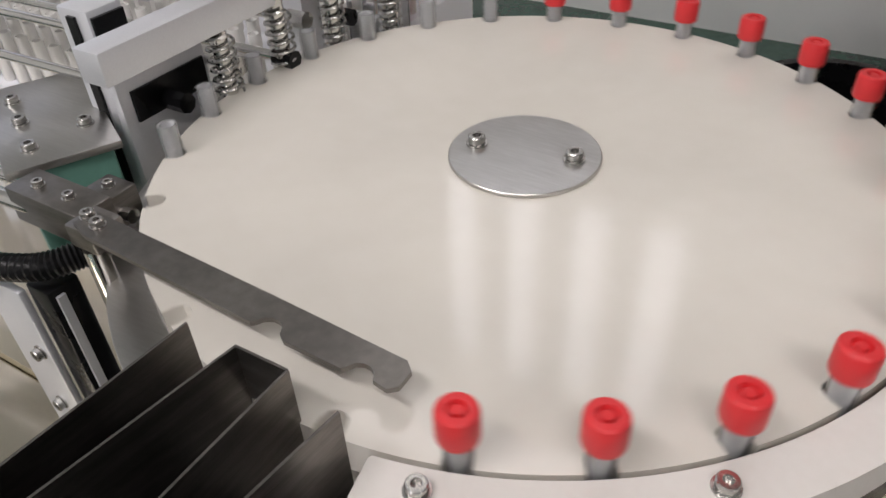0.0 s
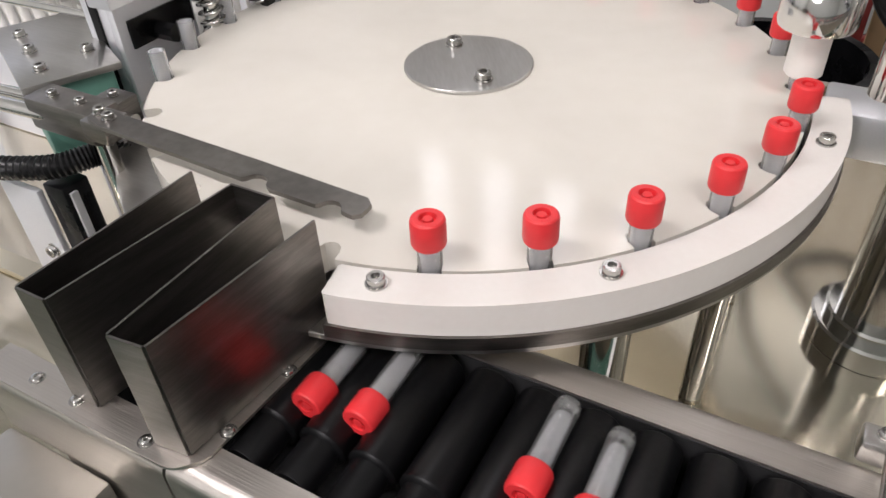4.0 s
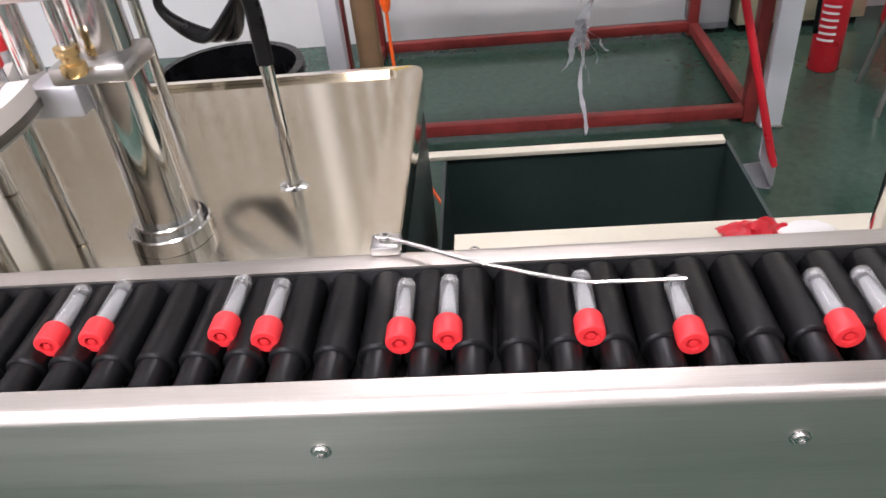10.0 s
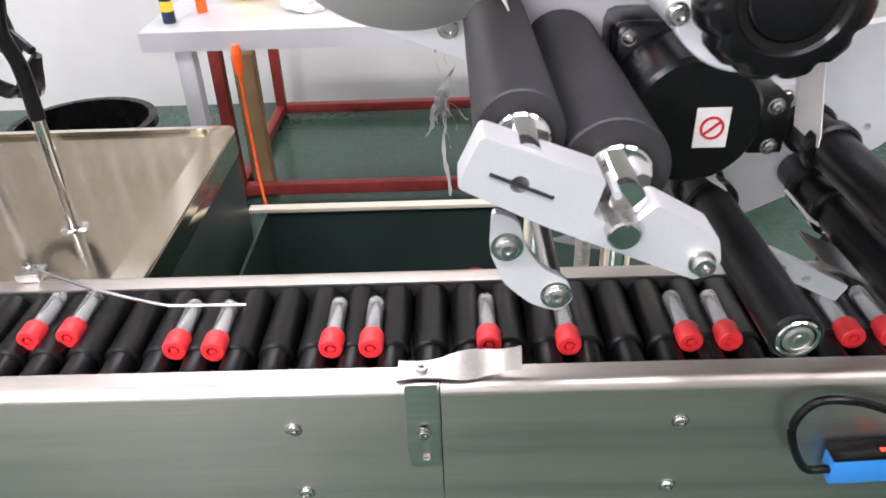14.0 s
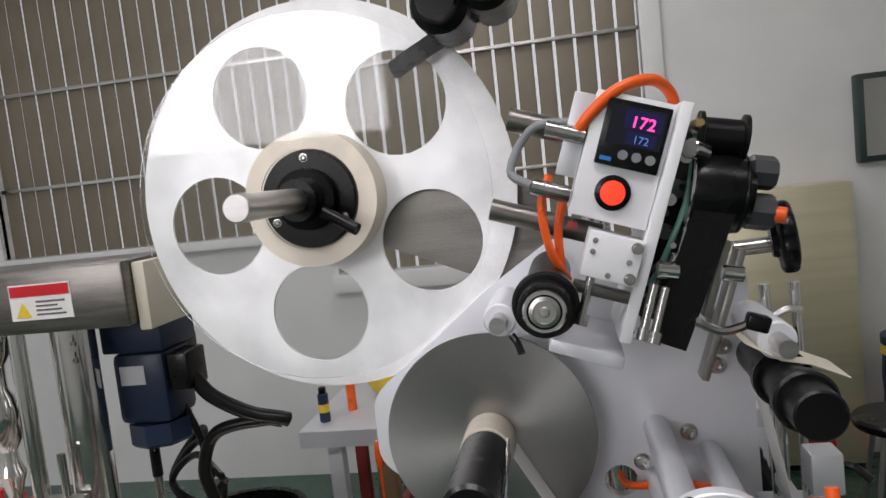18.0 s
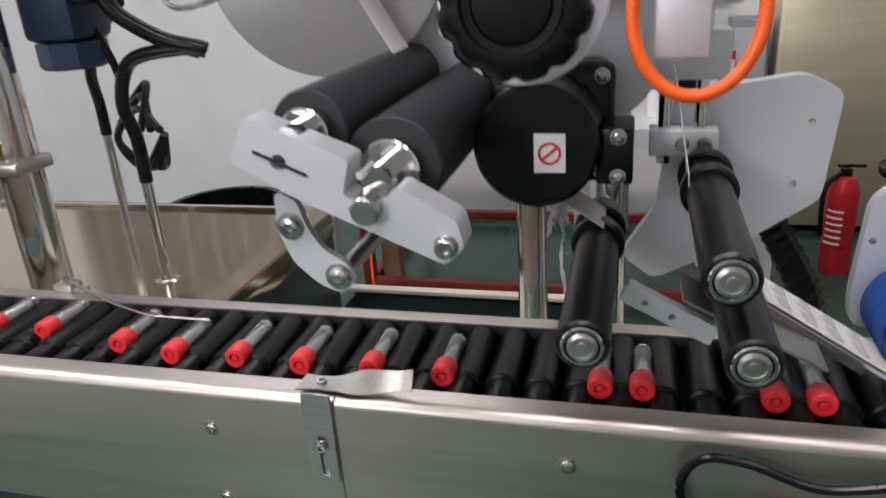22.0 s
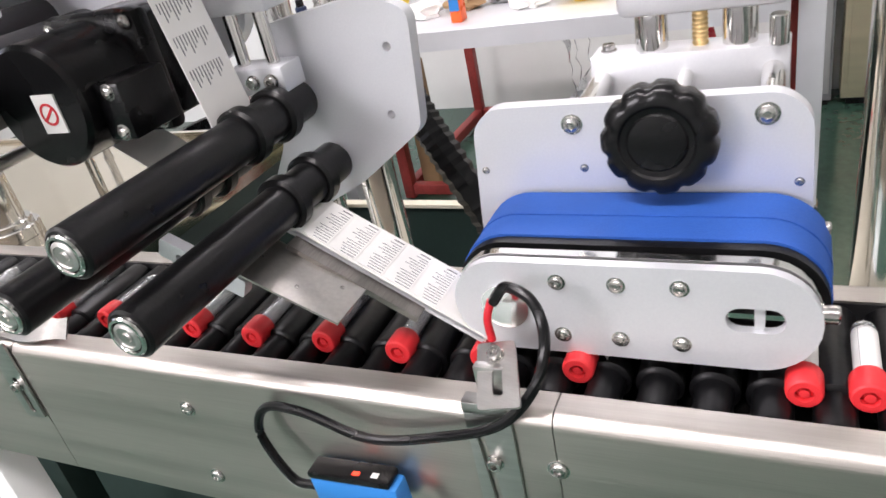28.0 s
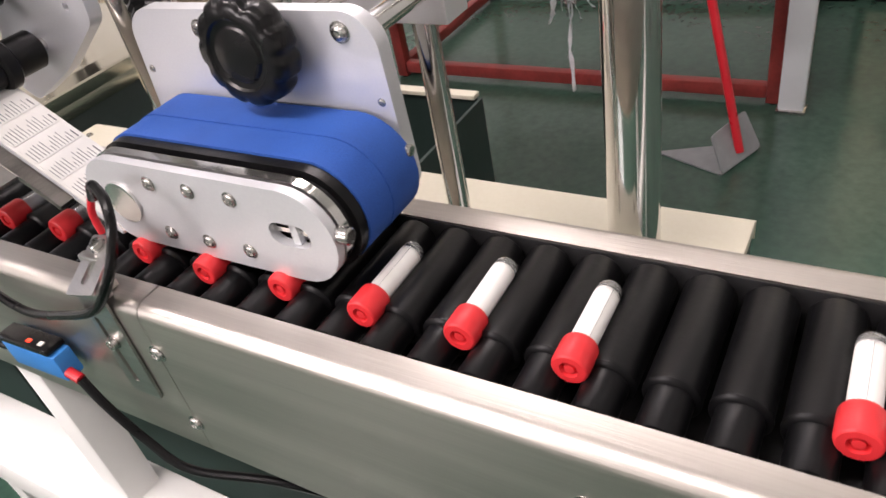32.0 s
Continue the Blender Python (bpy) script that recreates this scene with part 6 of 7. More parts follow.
bolts(ps, SOCKET, 0.0045, [(0.55, 0.24, 0.117), (0.661, 0.24, 0.117)], (0, 0, 1))
part("cross_pin", rod(bm_new(), (0.661, 0.226, 0.117), (0.661, 0.226, 0.137), 0.006, 16, 0.001), CHROME, ps)
part("mount_post", rod(bm_new(), (0.563, 0.24, -0.24), (0.563, 0.24, 0.072), 0.009, 18), CHROME, ps)
part("mount_post", rod(bm_new(), (0.64, 0.24, -0.24), (0.64, 0.24, 0.072), 0.009, 18), CHROME, ps)
eb = thing("cable_chain", (0.46, 0.2, 0.08), "black corrugated cable duct rising behind the press", "cable duct")
cp_ = smooth_path([(0.468, 0.185, -0.06), (0.462, 0.185, 0.0), (0.432, 0.19, 0.06), (0.405, 0.205, 0.1), (0.375, 0.23, 0.15), (0.345, 0.25, 0.22), (0.335, 0.26, 0.3)], 14)
part("duct", sweep(bm_new(), cp_, 0.012, 8, raw=True, ribs=0.14), RUBBER, eb)
part("end_clamp", box(bm_new(), 0.452, 0.484, 0.17, 0.2, -0.238, -0.055, 0.002), BLACK, eb)
part("end_clamp", box(bm_new(), 0.32, 0.35, 0.245, 0.275, 0.295, 0.312, 0.002), BLACK, eb)

# ---- labelling machine base and posts ----
lb_ = thing("labelling_stand", (0.3, 0.3, FLOOR), "cream topped labelling machine base with dark green panels", "machine base")
part("top", box(bm_new(), -0.226, 0.832, 0.165, 0.484, -0.25, -0.238, 0.002), CREAM, lb_, "cream powder-coated top sheet")
part("top_edge", box(bm_new(), -0.226, 0.832, 0.4845, 0.487, -0.262, -0.24), CREAM, lb_)
part("front_panel", box(bm_new(), -0.2, 0.83, 0.17, 0.178, FLOOR + 0.06, -0.252), GREEN_DARK, lb_)
part("end_panel", box(bm_new(), 0.822, 0.83, 0.179, 0.48, FLOOR + 0.06, -0.252), GREEN_DARK, lb_)
part("open_side", box(bm_new(), -0.2, 0.82, 0.47, 0.478, FLOOR + 0.06, -0.262), GREEN_DARK, lb_)
for x in (-0.17, 0.8):
    for y in (0.2, 0.45):
        part("foot", rod(bm_new(), (x, y, FLOOR), (x, y, FLOOR + 0.062), 0.02, 16), BLACK, lb_)
bolts(lb_, DOME, 0.005, [(0.75, 0.4, -0.238), (0.8, 0.2, -0.238), (-0.2, 0.45, -0.238)], (0, 0, 1))
bn = thing("open_bin", (0.0, 0.72, FLOOR), "open dark green sheet metal bin with a cream far edge", "bin")
part("wall", plate(bm_new(), [[(-0.268, 0.5), (0.262, 0.5), (0.262, 0.95), (-0.268, 0.95)], [(-0.262, 0.506), (0.256, 0.506), (0.256, 0.944), (-0.262, 0.944)]], 0.473, Matrix.Translation((0, 0, FLOOR + 0.02))), GREEN_DARK, bn)
part("rim", box(bm_new(), -0.3, 0.252, 0.935, 0.958, FLOOR + 0.4935, FLOOR + 0.503, 0.002), CREAM, bn, "cream folded edge")
part("bottom", box(bm_new(), -0.268, 0.262, 0.5, 0.95, FLOOR, FLOOR + 0.019), GREEN_DARK, bn)
cl = thing("chrome_column", (0.745, 0.36, -0.238), "tall polished chrome column standing on the machine base", "column")
part("tube", rod(bm_new(), (0.745, 0.36, -0.238), (0.745, 0.36, 1.3), 0.0235, 40), CHROME, cl)
part("collar", rod(bm_new(), (0.745, 0.36, -0.238), (0.745, 0.36, -0.228), 0.0285, 40, 0.002), CHROME, cl)
part("head_cover", box(bm_new(), 0.6, 0.85, 0.3, 0.45, 1.3, 1.42, 0.006), ALU_WHITE, cl)
rc = thing("red_cloth", (0.15, 0.42, -0.238), "crumpled red and white cloth on the machine base", "cloth")
b = bm_new()
bmesh.ops.create_grid(b, x_segments=14, y_segments=10, size=0.5)
for v in b.verts:
    x, y = v.co.x, v.co.y
    v.co = Vector((0.135 + x * 0.085, 0.43 + y * 0.06, -0.236 + 0.022 * max(0, 1 - 1.6 * (x * x + y * y)) * (1 + noise.noise(Vector((x * 6, y * 6, 3))))))
bmesh.ops.solidify(b, geom=b.faces[:], thickness=0.002)
part("cloth", b, RED, rc)
b = bm_new()
bmesh.ops.create_icosphere(b, subdivisions=2, radius=0.016)
for v in b.verts:
    v.co = Vector((0.19, 0.425, -0.222)) + Vector((v.co.x * 2.4, v.co.y * 1.3, v.co.z * 0.8)) * (1 + 0.3 * noise.noise(v.co * 90))
part("white_tail", b, PAPER, rc)

# ---- bench with red frame at the back ----
wb_ = thing("workbench", (0.05, 1.9, FLOOR), "steel workbench with a red tube frame and grey top", "workbench")
BX0, BX1, BY0, BY1, BZ = -0.64, 0.66, 1.42, 2.1, -0.14
part("top", box(bm_new(), BX0, BX1, BY0, BY1, BZ - 0.02, BZ, 0.003), ALU, wb_, "pale grey sheet metal top")
part("top_edge", box(bm_new(), BX0, BX1, BY0 - 0.004, BY0, BZ - 0.05, BZ - 0.002), ALU, wb_)
for x in (-0.63, 0.655):
    for y in (1.945, 2.72):
        part("leg", box(bm_new(), x - 0.02, x + 0.02, y - 0.02, y + 0.02, FLOOR + 0.005, BZ - 0.021, 0.003), RED_PAINT, wb_, "chipped red square leg")
        part("foot", rod(bm_new(), (x, y, FLOOR), (x, y, FLOOR + 0.005), 0.016, 12), BLACK, wb_)
    part("rail", box(bm_new(), x - 0.018, x + 0.018, 1.966, 2.699, -0.86, -0.82, 0.003), RED_PAINT, wb_, "chipped red square rail")
for x in (-0.63, 0.655):
    part("top_rail", box(bm_new(), x - 0.018, x + 0.018, 2.105, 2.699, -0.2, -0.161, 0.003), RED_PAINT, wb_, "chipped red square rail")
part("top_rail", box(bm_new(), -0.609, 0.634, 2.702, 2.738, -0.2, -0.161, 0.003), RED_PAINT, wb_, "chipped red square rail")
for y in (1.945, 2.72):
    part("rail", box(bm_new(), -0.609, 0.634, y - 0.018, y + 0.018, -0.86, -0.82, 0.003), RED_PAINT, wb_, "chipped red square rail")
for x, y in ((-0.55, 1.47),):
    part("front_leg", box(bm_new(), x - 0.022, x + 0.022, y - 0.022, y + 0.022, FLOOR, BZ - 0.02, 0.003), ALU, wb_, "grey square leg")
for x, y, r, h, mt_, lab in ((-0.585, 1.5, 0.016, 0.085, BLUE, "blue and yellow spray can on the bench"), (-0.53, 1.6, 0.014, 0.1, ORANGE, "orange glue bottle with a blue cap"), (0.36, 1.56, 0.018, 0.07, PAPER, "white tape roll on the bench")):
    c = thing("spray_can", (x, y, BZ), lab, "can")
    part("body", rod(bm_new(), (x, y, BZ), (x, y, BZ + h), r, 20, 0.002), mt_, c)
    part("cap", rod(bm_new(), (x, y, BZ + h), (x, y, BZ + h + 0.02), r * 0.7, 16, 0.002), BLACK if mt_ is BLUE else BLUE_BRIGHT, c)
    if mt_ is BLUE:
        part("band", rod(bm_new(), (x, y, BZ + 0.03), (x, y, BZ + 0.055), r * 1.02, 20), YELLOW, c, "yellow printed band")


def crumple(name, at, size, mat, label, cat, seed, flat=1.0):
    t = thing(name, at, label, cat)
    b = bm_new()
    bmesh.ops.create_icosphere(b, subdivisions=3, radius=1)
    for v in b.verts:
        k = 1 + 0.45 * noise.noise(v.co * 2.2 + Vector((seed, 0, 0))) + 0.18 * noise.noise(v.co * 6 + Vector((0, seed, 0)))
        v.co = Vector((v.co.x * size[0] * k, v.co.y * size[1] * k, max(v.co.z * flat, -0.75) * size[2] * k + size[2] * 0.75))
        v.co += Vector(at)
    part(name + "_body", b, mat, t)
    return t


crumple("yellow_bag", (-0.44, 1.75, BZ), (0.07, 0.06, 0.09), YELLOW, "crumpled yellow plastic bag on the bench", "bag", 3)
crumple("yellow_bag", (0.2, 1.6, BZ), (0.07, 0.05, 0.05), YELLOW, "crumpled yellow plastic bag on the bench", "bag", 8)
for i in range(6):
    crumple("paper_scrap", (-0.25 + 0.1 * i, 1.58 + 0.05 * (i % 3), BZ), (0.05, 0.04, 0.025), [PAPER, CARD, GREY, PAPER, PAPER, KRAFT][i], "crumpled scrap of packing paper on the bench", "paper scrap", 11 + i)
dr = thing("power_tool", (-0.1, 1.5, BZ), "orange and blue boxes standing on the bench", "box")
part("box", box(bm_new(), -0.13, -0.1, 1.48, 1.52, BZ, BZ + 0.1, 0.003), ORANGE, dr)
part("label", box(bm_new(), -0.128, -0.102, 1.4785, 1.4798, BZ + 0.03, BZ + 0.06), BLUE_BRIGHT, dr)
oc = thing("extension_cord", (-0.4, 1.4, BZ), "orange cord with a connector hanging from the bench", "cord")
part("plug", lathe(bm_new(), [(0, 0), (0.008, 0), (0.013, 0.02), (0.013, 0.06), (0.008, 0.075), (0, 0.075)], (-0.405, 1.405, -0.25), (0, 0.05, 1), 14), ORANGE, oc, "orange connector")
part("cord", sweep(bm_new(), [(-0.405, 1.405, -0.25), (-0.4, 1.39, -0.4), (-0.36, 1.3, -0.6), (-0.25, 1.2, -0.75), (-0.1, 1.12, -0.86), (0.1, 1.1, -0.872)], 0.004, 8, 8), ORANGE, oc)
fm = thing("plastic_film", (0.1, 1.8, BZ), "torn clear film hanging from the bench edge", "film")
random.seed(11)
for i in range(9):
    sheet = i < 3
    b = bm_new()
    va, vb = [], []
    z0, z1 = (BZ - 0.021, -0.5 - 0.02 * i) if sheet else (-0.45, (-0.8, -0.6, -0.56, -0.63, -0.58, -0.55)[i - 3])
    for k in range(15):
        q = k / 14
        w = (0.03 * (1 - 0.5 * q) if sheet else 0.012 * (1 - 0.6 * q)) * (1 + 0.3 * math.sin(k * 2.3 + i))
        drift = 0.0 if i == 3 else (0.1 * (i - 6) / 3) * q
        xx = 0.085 + (0.03 * (i - 1) * (1 - 0.5 * q) if sheet else 0.02 * q + drift) + 0.006 * math.sin(q * 9 + i * 2)
        yy = 1.79 + 0.02 * math.sin(q * 5 + i * 2)
        zz = z0 + (z1 - z0) * q
        tw = q * 4 + i
        va.append(b.verts.new((xx - w * math.cos(tw) * (1 if not sheet else 1 / max(0.3, abs(math.cos(tw)))), yy - w * 0.6 * math.sin(tw), zz)))
        vb.append(b.verts.new((xx + w, yy + w * 0.6 * math.sin(k * 1.9), zz)))
    for k in range(14):
        b.faces.new((va[k], va[k + 1], vb[k + 1], vb[k]))
    bmesh.ops.solidify(b, geom=b.faces[:], thickness=0.0006)
    part("film_sheet" if sheet else "film_strand", b, FILM if sheet else FILM_WHITE, fm)
wp_ = thing("leaning_panel", (0.7, 1.9, FLOOR), "pale grey metal upright beside the bench", "panel")
part("panel", box(bm_new(), 0.675, 0.742, 1.88, 1.922, FLOOR + 0.012, BZ - 0.065, 0.003), ALU_WHITE, wp_)
part("foot_plate", box(bm_new(), 0.67, 0.747, 1.875, 1.927, FLOOR, FLOOR + 0.0115, 0.002), BOLT, wp_, "steel foot plate")
part("top_cap", box(bm_new(), 0.674, 0.743, 1.879, 1.923, BZ - 0.0645, BZ - 0.06, 0.001), GREY, wp_)
ex = thing("fire_extinguisher", (1.03, 2.320, FLOOR), "red fire extinguisher with black hose on the floor", "fire extinguisher")
part("cylinder", lathe(bm_new(), [(0, 0), (0.048, 0), (0.052, 0.006), (0.052, 0.3), (0.046, 0.33), (0.035, 0.352), (0.018, 0.36), (0, 0.36)], (1.03, 2.320, FLOOR), seg=36), RED, ex)
part("valve", box(bm_new(), 1.013, 1.047, 2.305, 2.335, FLOOR + 0.355, FLOOR + 0.385, 0.003), BLACK, ex)
part("lever", box(bm_new(), 1.0, 1.09, 2.313, 2.327, FLOOR + 0.39, FLOOR + 0.4, 0.002), BLACK, ex)
part("hose", sweep(bm_new(), [(1.01, 2.310, FLOOR + 0.37), (0.965, 2.290, FLOOR + 0.33), (0.957, 2.280, FLOOR + 0.25), (0.963, 2.280, FLOOR + 0.15)], 0.009, 10, 8), RUBBER, ex)
lines = bm_new()
for i in range(6):
    a0 = 205 + 3 * (i % 2)
    for k in range(8):
        a = radians(a0 + k * 8)
        box(lines, -0.004, 0.004, -0.0006, 0.0006, -0.004, 0.004, 0, Matrix.Translation((1.03 + 0.0524 * math.cos(a), 2.320 + 0.0524 * math.sin(a), FLOOR + 0.12 + i * 0.024)) @ Euler((0, 0, a + math.pi / 2)).to_matrix().to_4x4())
part("print_block", lines, PAPER, ex, "rows of pale printed bars")
dp = thing("dustpan", (0.6, 1.6, FLOOR), "grey long-handled dustpan with a red stick", "dustpan")
pan = [(0.41, 1.6), (0.6, 1.525), (0.665, 1.68), (0.56, 1.665)]
part("pan_floor", plate(bm_new(), [rounded(pan, 0.008, 2)], 0.005, Matrix.Translation((0, 0, FLOOR + 0.001))), GREY, dp, "scuffed grey sheet")
lean = Matrix.Translation((0.632, 1.603, FLOOR + 0.006)) @ Euler((0, 0, math.atan2(0.155, 0.065))).to_matrix().to_4x4() @ Euler((radians(62), 0, 0)).to_matrix().to_4x4()
part("pan_back", plate(bm_new(), [rounded([(-0.084, 0), (0.084, 0), (0.078, 0.11), (-0.07, 0.1)], 0.01, 2)], 0.005, lean), GREY, dp, "scuffed grey sheet")
part("stick", rod(bm_new(), (0.628, 1.605, FLOOR + 0.03), (0.42, 1.73, -0.08), 0.0115, 14), RED, dp, "red painted stick")
sc = thing("steel_cabinet", (1.15, 2.78, FLOOR), "tall stainless cabinet with a brushed door", "cabinet")
part("body", box(bm_new(), 0.83, 1.33, 2.71, 2.86, FLOOR + 0.03, 0.345, 0.004), GALV, sc)
part("door", box(bm_new(), 0.85, 1.31, 2.7, 2.708, FLOOR + 0.06, 0.325, 0.003), GALV, sc)
part("plinth", box(bm_new(), 0.85, 1.31, 2.73, 2.85, FLOOR, FLOOR + 0.029), BLACK, sc)
fan = thing("wall_box", (1.42, 2.85, 0.7), "dark green framed box on the wall", "wall box")
part("frame", box(bm_new(), 1.41, 1.65, 2.84, 2.9, 0.41, 0.78, 0.006), GREEN_DARK, fan)
part("glass", box(bm_new(), 1.435, 1.625, 2.835, 2.839, 0.435, 0.755), CHROME, fan)
lk_ = thing("grey_locker", (0.93, 2.72, FLOOR), "tall dark grey steel locker against the wall", "locker")
part("body", box(bm_new(), 0.66, 0.8, 2.72, 2.88, FLOOR + 0.02, -0.02, 0.004), GREY, lk_)
part("door", box(bm_new(), 0.67, 0.79, 2.71, 2.719, FLOOR + 0.05, -0.05, 0.003), GREY_SHEET, lk_)
part("plinth", box(bm_new(), 0.67, 0.79, 2.73, 2.87, FLOOR, FLOOR + 0.019), BLACK, lk_)
bt = thing("spray_bottle", (0.53, 1.5, BZ), "clear bottle with a white and red label", "bottle")
part("bottle", lathe(bm_new(), [(0, 0), (0.022, 0), (0.024, 0.004), (0.024, 0.1), (0.012, 0.125), (0.01, 0.15), (0, 0.15)], (0.53, 1.5, BZ), seg=24), CLEAR, bt)
part("label", rod(bm_new(), (0.53, 1.5, BZ + 0.02), (0.53, 1.5, BZ + 0.07), 0.0246, 24), PAPER, bt)
part("cap", rod(bm_new(), (0.53, 1.5, BZ + 0.15), (0.53, 1.5, BZ + 0.17), 0.012, 16), RED, bt)
for i, (x, y, m_) in enumerate(((0.6, 1.5, PAPER), (0.63, 1.58, ALU), (0.45, 1.52, PAPER))):
    crumple("parts_bag", (x, y, BZ), (0.04, 0.04, 0.022), m_, "small bag of loose parts on the bench", "bag", 31 + i)
bks = thing("blue_drum", (1.52, 2.68, FLOOR), "stack of blue, yellow and red plastic drums", "drum")
for i, (m_, z0) in enumerate(((RED, 0.0), (BLUE, 0.25), (YELLOW, 0.505), (BLUE, 0.545))):
    part("drum", lathe(bm_new(), [(0, 0), (0.12, 0), (0.125, 0.02), (0.12, 0.08), (0.125, 0.16), (0.12, 0.24), (0, 0.248)] if i < 2 else [(0, 0), (0.125, 0), (0.125, 0.035), (0, 0.035)], (1.52, 2.68, FLOOR + z0), seg=32), m_, bks)
bk = thing("waste_bucket", (-0.62, 1.25, FLOOR), "black round bucket on the floor beside the bench", "bucket")
part("bucket", lathe(bm_new(), [(0, 0), (0.13, 0), (0.16, 0.56), (0.168, 0.56), (0.168, 0.58), (0.15, 0.58), (0.12, 0.02), (0, 0.02)], (-0.75, 1.25, FLOOR), seg=36), BLACK, bk)
so = thing("work_stool", (1.2, 2.02, FLOOR), "round stool on four thin splayed steel legs", "stool")
for a in (215, 305, 35, 125):
    ca, sa = math.cos(radians(a)), math.sin(radians(a))
    part("leg", rod(bm_new(), (1.2 + 0.18 * ca, 2.02 + 0.18 * sa, FLOOR), (1.2 + 0.1 * ca, 2.02 + 0.1 * sa, FLOOR + 0.45), 0.009, 12), SATIN, so, "thin steel leg")
part("seat", lathe(bm_new(), [(0, 0), (0.15, 0), (0.155, 0.008), (0.155, 0.024), (0.145, 0.032), (0, 0.034)], (1.2, 2.02, FLOOR + 0.45), seg=36), BLACK, so, "black padded seat")
cbx = thing("carton", (-0.56, 2.03, FLOOR), "folded brown cardboard carton leaning by the bench leg", "carton")
part("box", box(bm_new(), -0.60, -0.53, 2.0, 2.06, FLOOR, FLOOR + 0.5, 0.004), CARD, cbx)

# ---- a wrapped label ----
LABEL = thing("wrapped_label", (0, 0, 0), "small white printed label wrapped round a tube", "label", "wrapped labels")
b = bm_new()
rows_ = []
for k in range(19):
    a = radians(-179 + 358 * k / 18)
    rows_.append((b.verts.new((0.0069 * math.cos(a), 0.0069 * math.sin(a), 0.006)), b.verts.new((0.0069 * math.cos(a), 0.0069 * math.sin(a), 0.042))))
for k in range(18):
    b.faces.new((rows_[k][0], rows_[k + 1][0], rows_[k + 1][1], rows_[k][1]))
part("paper", b, PAPER, LABEL, "white label paper")
b = bm_new()
for r in range(7):
    z = 0.01 + 0.004 * r
    a1 = -40 + 60 * ((r * 37 + 11) % 10) / 10
    prev = None
    for k in range(6):
        a = radians(-85 + (a1 + 85) * k / 5)
        cur = (b.verts.new((0.00697 * math.cos(a), 0.00697 * math.sin(a), z)), b.verts.new((0.00697 * math.cos(a), 0.00697 * math.sin(a), z + 0.001)))
        if prev:
            b.faces.new((prev[0], cur[0], cur[1], prev[1]))
        prev = cur
part("print_block", b, INK, LABEL)


# ---- what moves ----
def wheel_turn(t):
    """Degrees that the wheel has turned since the start: two slots at each index, clockwise from above."""
    return -2 * STEP * sum(min(1.0, max(0.0, (t - s) / 0.3)) for s in INDEX)


def station(j, t):
    a = radians(REST + STEP * j + wheel_turn(t))
    return WC.x + SLOT_R * math.cos(a), WC.y + SLOT_R * math.sin(a)


OFFSET = {5: -0.006, 8: -0.013, 9: -0.011, 0: -0.002}


def lie_y(x, n):
    """Where a lying tube's foot rests: the wire guide pushes it towards the front on its way."""
    k = min(1.0, max(0.0, (x + 0.2) / 0.14))
    guided = 0.1225 - 0.0215 * k * k * (3 - 2 * k) + 0.0015 * math.sin(n * 1.7)
    return min(0.1225 + OFFSET.get(n, 0.001 * math.sin(n * 2.3)), guided)


def lying(t, n):
    x = chain_at(t) + n * PITCH
    return pose(x, lie_y(x, n), AXIS_Z + 0.0132, 90, 0, 2.0 * math.sin(n * 3.1) * (1 if x < -0.25 else 0.3))


TIMES = [k * 0.5 for k in range(65)]
AHEAD = [8, 9, 12, 14, 17, 18, 21, 22, 25, 26]
FALL = {0: (4, 5), 1: (0, 1), 2: (-6, -4), 3: (-10, -8), 4: (-14, -12), 5: (-19, -17), 6: (-23, -21), 7: (-27, -25), 8: (-31, -29), 9: (-36, -34), 10: (-40, -38), 11: (-44, -42), 12: (-49, -47), 13: (-53, -51), 14: (-57, -55)}
IN_WHEEL, CAPPED = 38, 13
LOAD_AT, CAP_AT = 215, 112
LABELLED = [9, 8, 5, 4, 1, 0, -4, -6, -8, -10, -12]
capped_tubes = [TUBE] + [copy_thing(TUBE, Matrix()) for _ in range(len(AHEAD) + CAPPED - 1)]
open_tubes = [OPEN_TUBE] + [copy_thing(OPEN_TUBE, Matrix()) for _ in range(IN_WHEEL - CAPPED - 1)]
caps = [CAP] + [copy_thing(CAP, Matrix()) for _ in range(IN_WHEEL - CAPPED - 1)]
labels = [LABEL] + [copy_thing(LABEL, Matrix()) for _ in LABELLED[1:]]


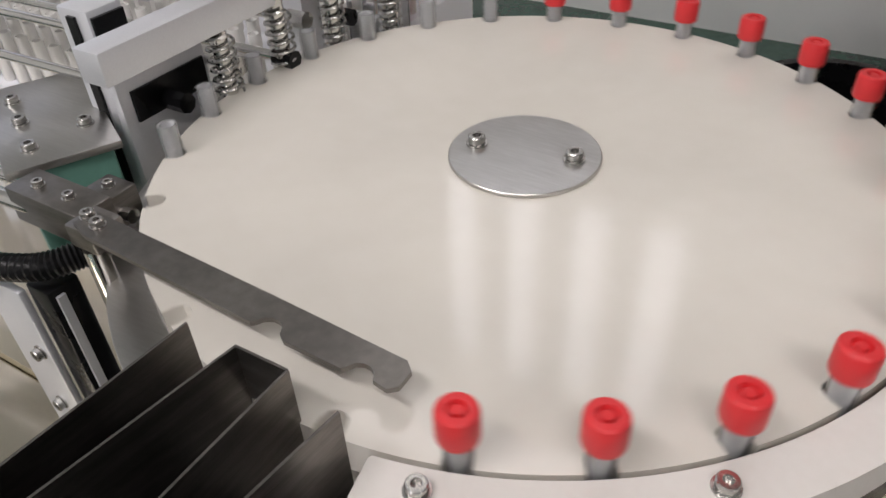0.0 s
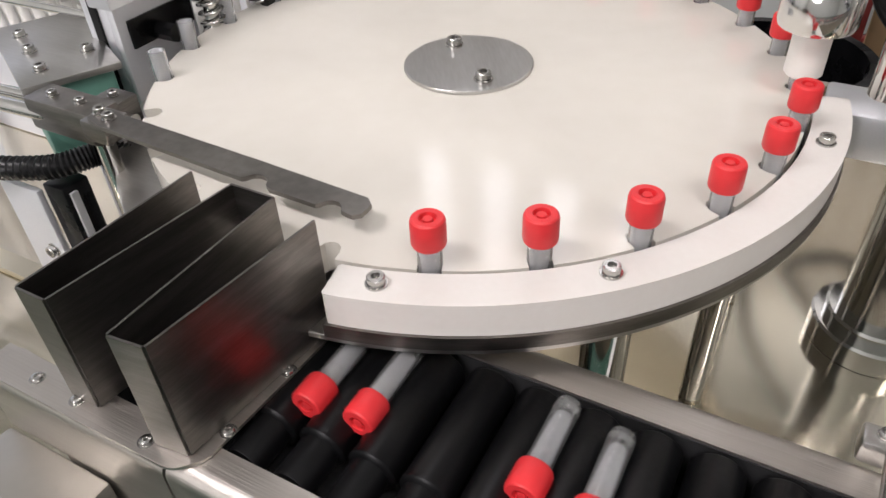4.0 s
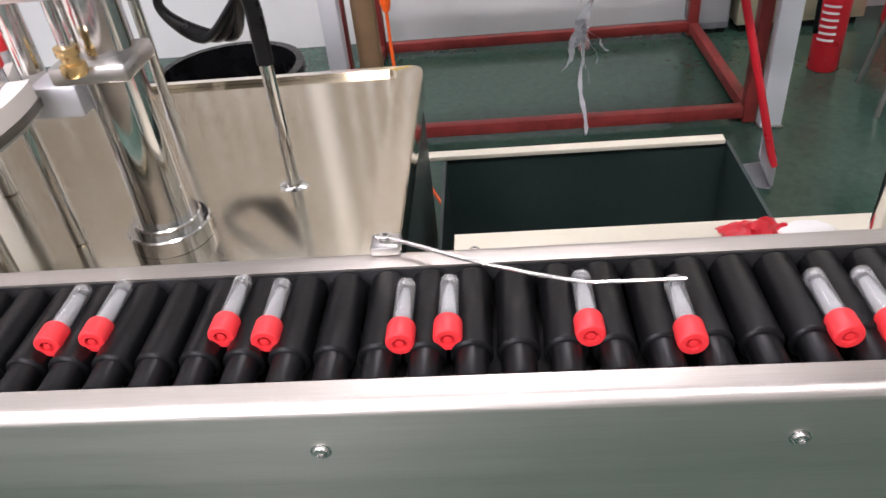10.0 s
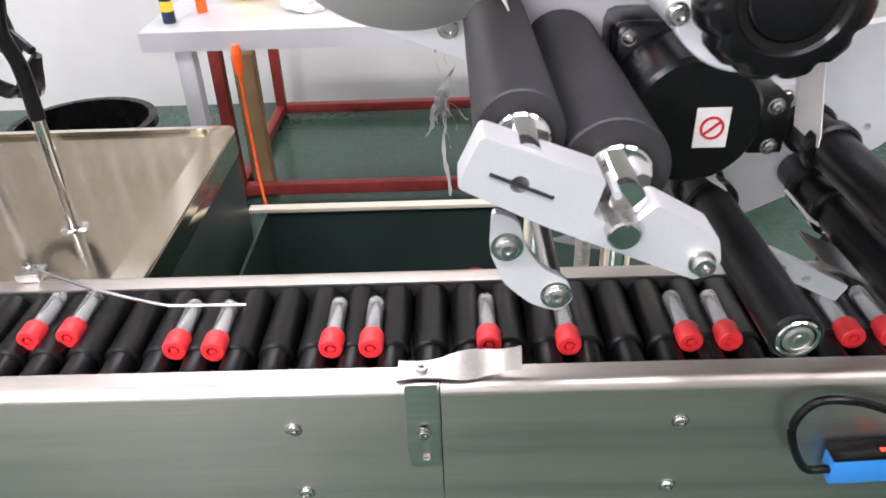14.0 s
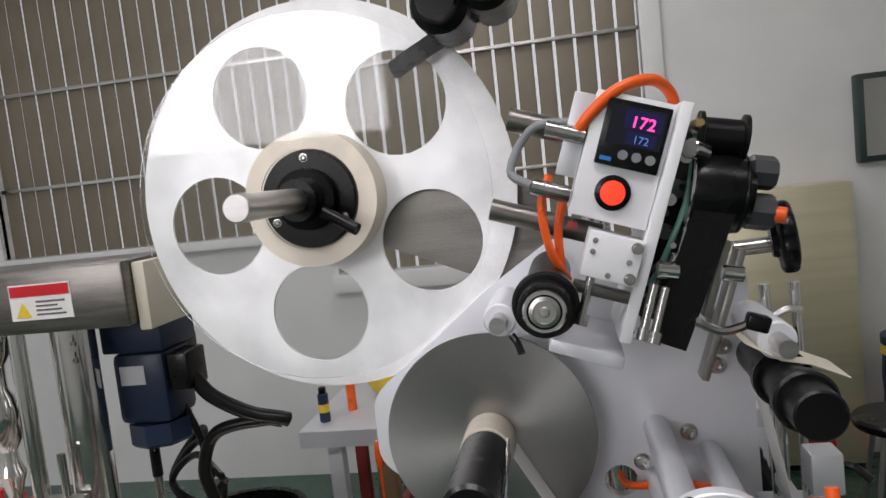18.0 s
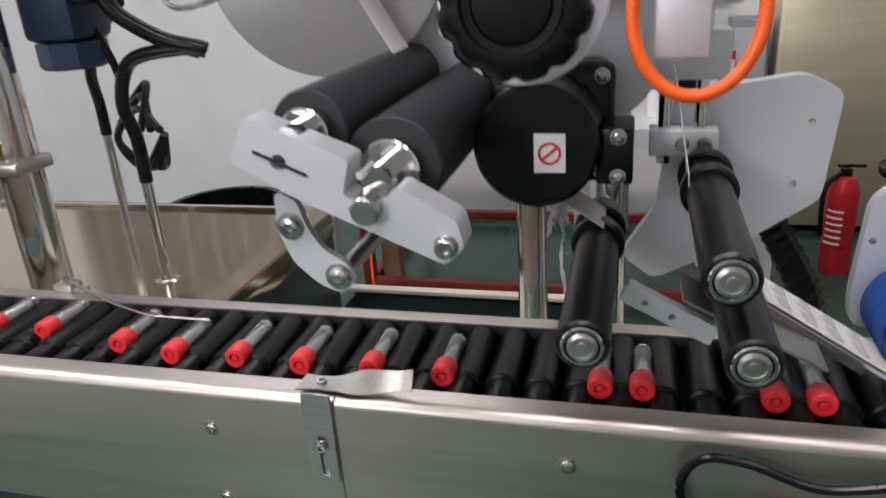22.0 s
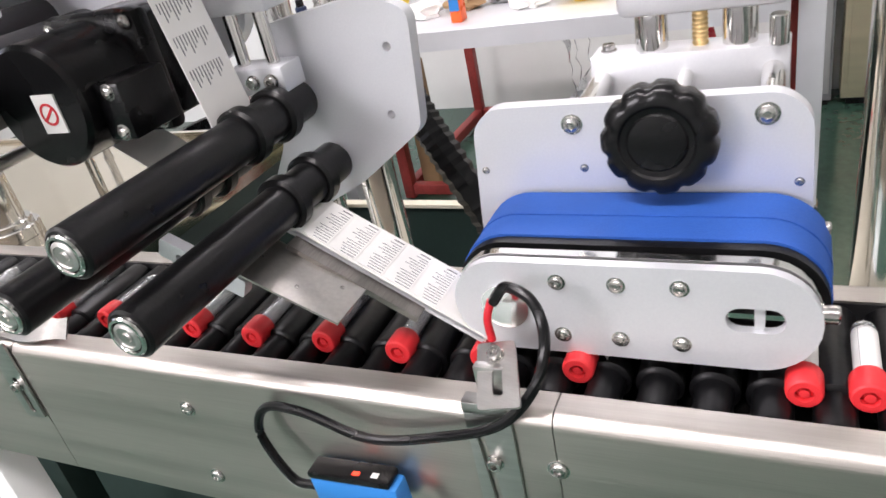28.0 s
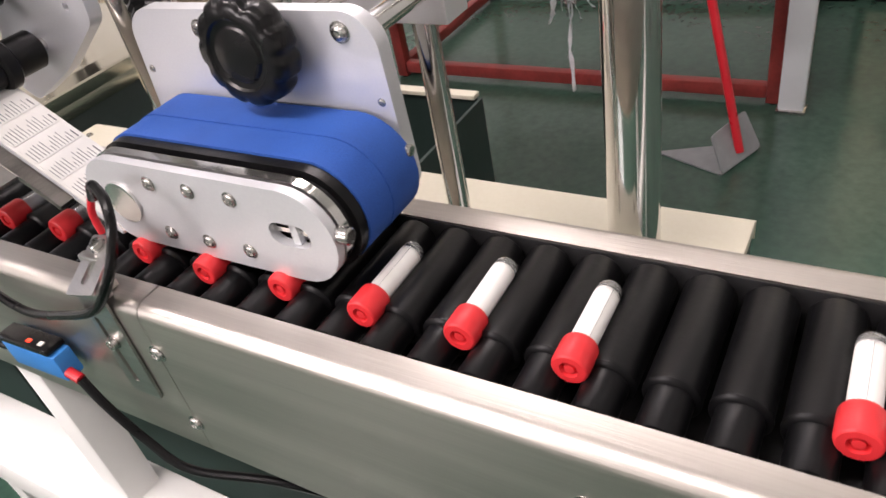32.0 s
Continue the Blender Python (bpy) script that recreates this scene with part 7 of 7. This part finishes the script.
def motions():
    for i, ob in enumerate(rollers):
        rows = []
        for t in TIMES:
            x, z = loop_place(chain_at(t) + (i + 0.5) * PITCH - LOOP_X0)
            rows.append((t, pose(x, -0.075, z - FLOOR)))
        walk(ob, rows)
    rows = [(0, wheel_turn(0))]
    for s in INDEX:
        if s + 0.3 < 31.9:
            rows += [(q, wheel_turn(q)) for q in (s, s + 0.15, s + 0.3) if q > 0]
    rows.append((32, wheel_turn(32) if wheel_turn(32) == rows[-1][1] else rows[-1][1]))
    walk(wheel, [(t, pose(WC.x, WC.y, WH - 0.002, 0, 0, a)) for t, a in rows])
    for tb, n in zip(capped_tubes, AHEAD):
        walk(tb, [(t, lying(t, n)) for t in TIMES])
    # two tubes leave the wheel at every index and are swept into the two chutes
    standing = capped_tubes[len(AHEAD):][:CAPPED] + open_tubes
    for j, tb in enumerate(standing):
        k, which = j // 2, j % 2
        wait = pose(WC.x - 0.29 - 0.0275 * (j % 5), WC.y + 0.1 + 0.0275 * (j // 5), -0.055)
        start = REST + STEP * j

        def stand(t):
            return pose(*station(j, t), WH - 0.0115) if start + wheel_turn(t) < LOAD_AT else wait

        rows = [(0, stand(0))]
        for s in INDEX[: k + 1]:
            if s + 0.3 < 31.5:
                rows += [(q, stand(q)) for q in (s, s + 0.15, s + 0.3) if q > 0]
        if k in FALL and INDEX[k] + 1.6 < 31.5:
            n, cx = FALL[k][which], CHUTE_X[which]
            sx, sy = station(j, INDEX[k] + 0.3)
            ta = INDEX[k] + 0.6
            lean = -2 if which else -15
            rows += [(ta, pose(sx, sy, WH - 0.0115)), (ta + 0.2, pose(cx, 0.108, 0.005, 12, 0, 0)), (ta + 0.35, pose(cx, 0.108, 0.0, 60, 0, 0)), (ta + 0.5, pose(cx, 0.115, AXIS_Z + 0.022, 90, 0, lean))]
            t = ta + 0.5
            while t < 31.9 and chain_at(t) + n * PITCH < cx - 0.004:
                t += 0.05
            if t > ta + 0.6 and t < 31.9:
                rows.append((t, pose(cx, 0.115, AXIS_Z + 0.021, 90, 0, lean)))
            t = math.ceil((t + 0.4) * 2) / 2
            while t <= 32:
                rows.append((t, lying(t, n)))
                t += 0.5
        if rows[-1][0] < 32:
            rows.append((32, rows[-1][1]))
        walk(tb, rows)
        if j >= CAPPED:
            # its cap waits on the rack and is set on when the tube comes by
            i = j - CAPPED
            rest = pose(WC.x - 0.3 - 0.022 * (i % 5), WC.y + 0.3 + 0.022 * (i // 5), -0.0525)
            on = [r for r in rows if start + wheel_turn(r[0]) < CAP_AT]
            before = [(0, rest)] + ([(on[0][0] - 0.3, rest)] if on and on[0][0] > 0.4 else [])
            walk(caps[i], before + on if on else [(0, rest), (32, rest)])
    # the arm sweeps over the rim after each index
    rows = [(0, pose(*ARM_AT))]
    for s in INDEX:
        if s + 1.8 < 31.9:
            rows += [(s + 0.5, pose(*ARM_AT)), (s + 0.78, pose(*ARM_AT, 0, 0, -10)), (s + 1.45, pose(*ARM_AT, 0, 0, -10)), (s + 1.75, pose(*ARM_AT))]
    rows.append((32, rows[-1][1]))
    walk(arm, rows)
    # the label reel unwinds in short pulls
    reel = [(0, -262), (5, -187), (10, -112), (15, -37), (17.5, -22), (18, 0), (19, 5), (20, 13), (20.5, 23), (22, 45), (27, 120), (32, 195)]
    walk(big, [(t, pose(RX, PY, RZ, 0, a, 0)) for t, a in reel])
    # labels wait under the belt and are wiped round the tubes that roll below it
    for lb, n in zip(labels, LABELLED):
        rows = []
        for t in TIMES:
            x = chain_at(t) + n * PITCH
            wrap = pose(0, 0, 0, 0, 0, -90 + 35 * math.sin(n * 1.9))
            rows.append((t, (lying(t, n) if x > 0.57 else pose(0.57, 0.0945, AXIS_Z + 0.0132, 90, 0, 0)) @ wrap))
        walk(lb, rows)


motions()
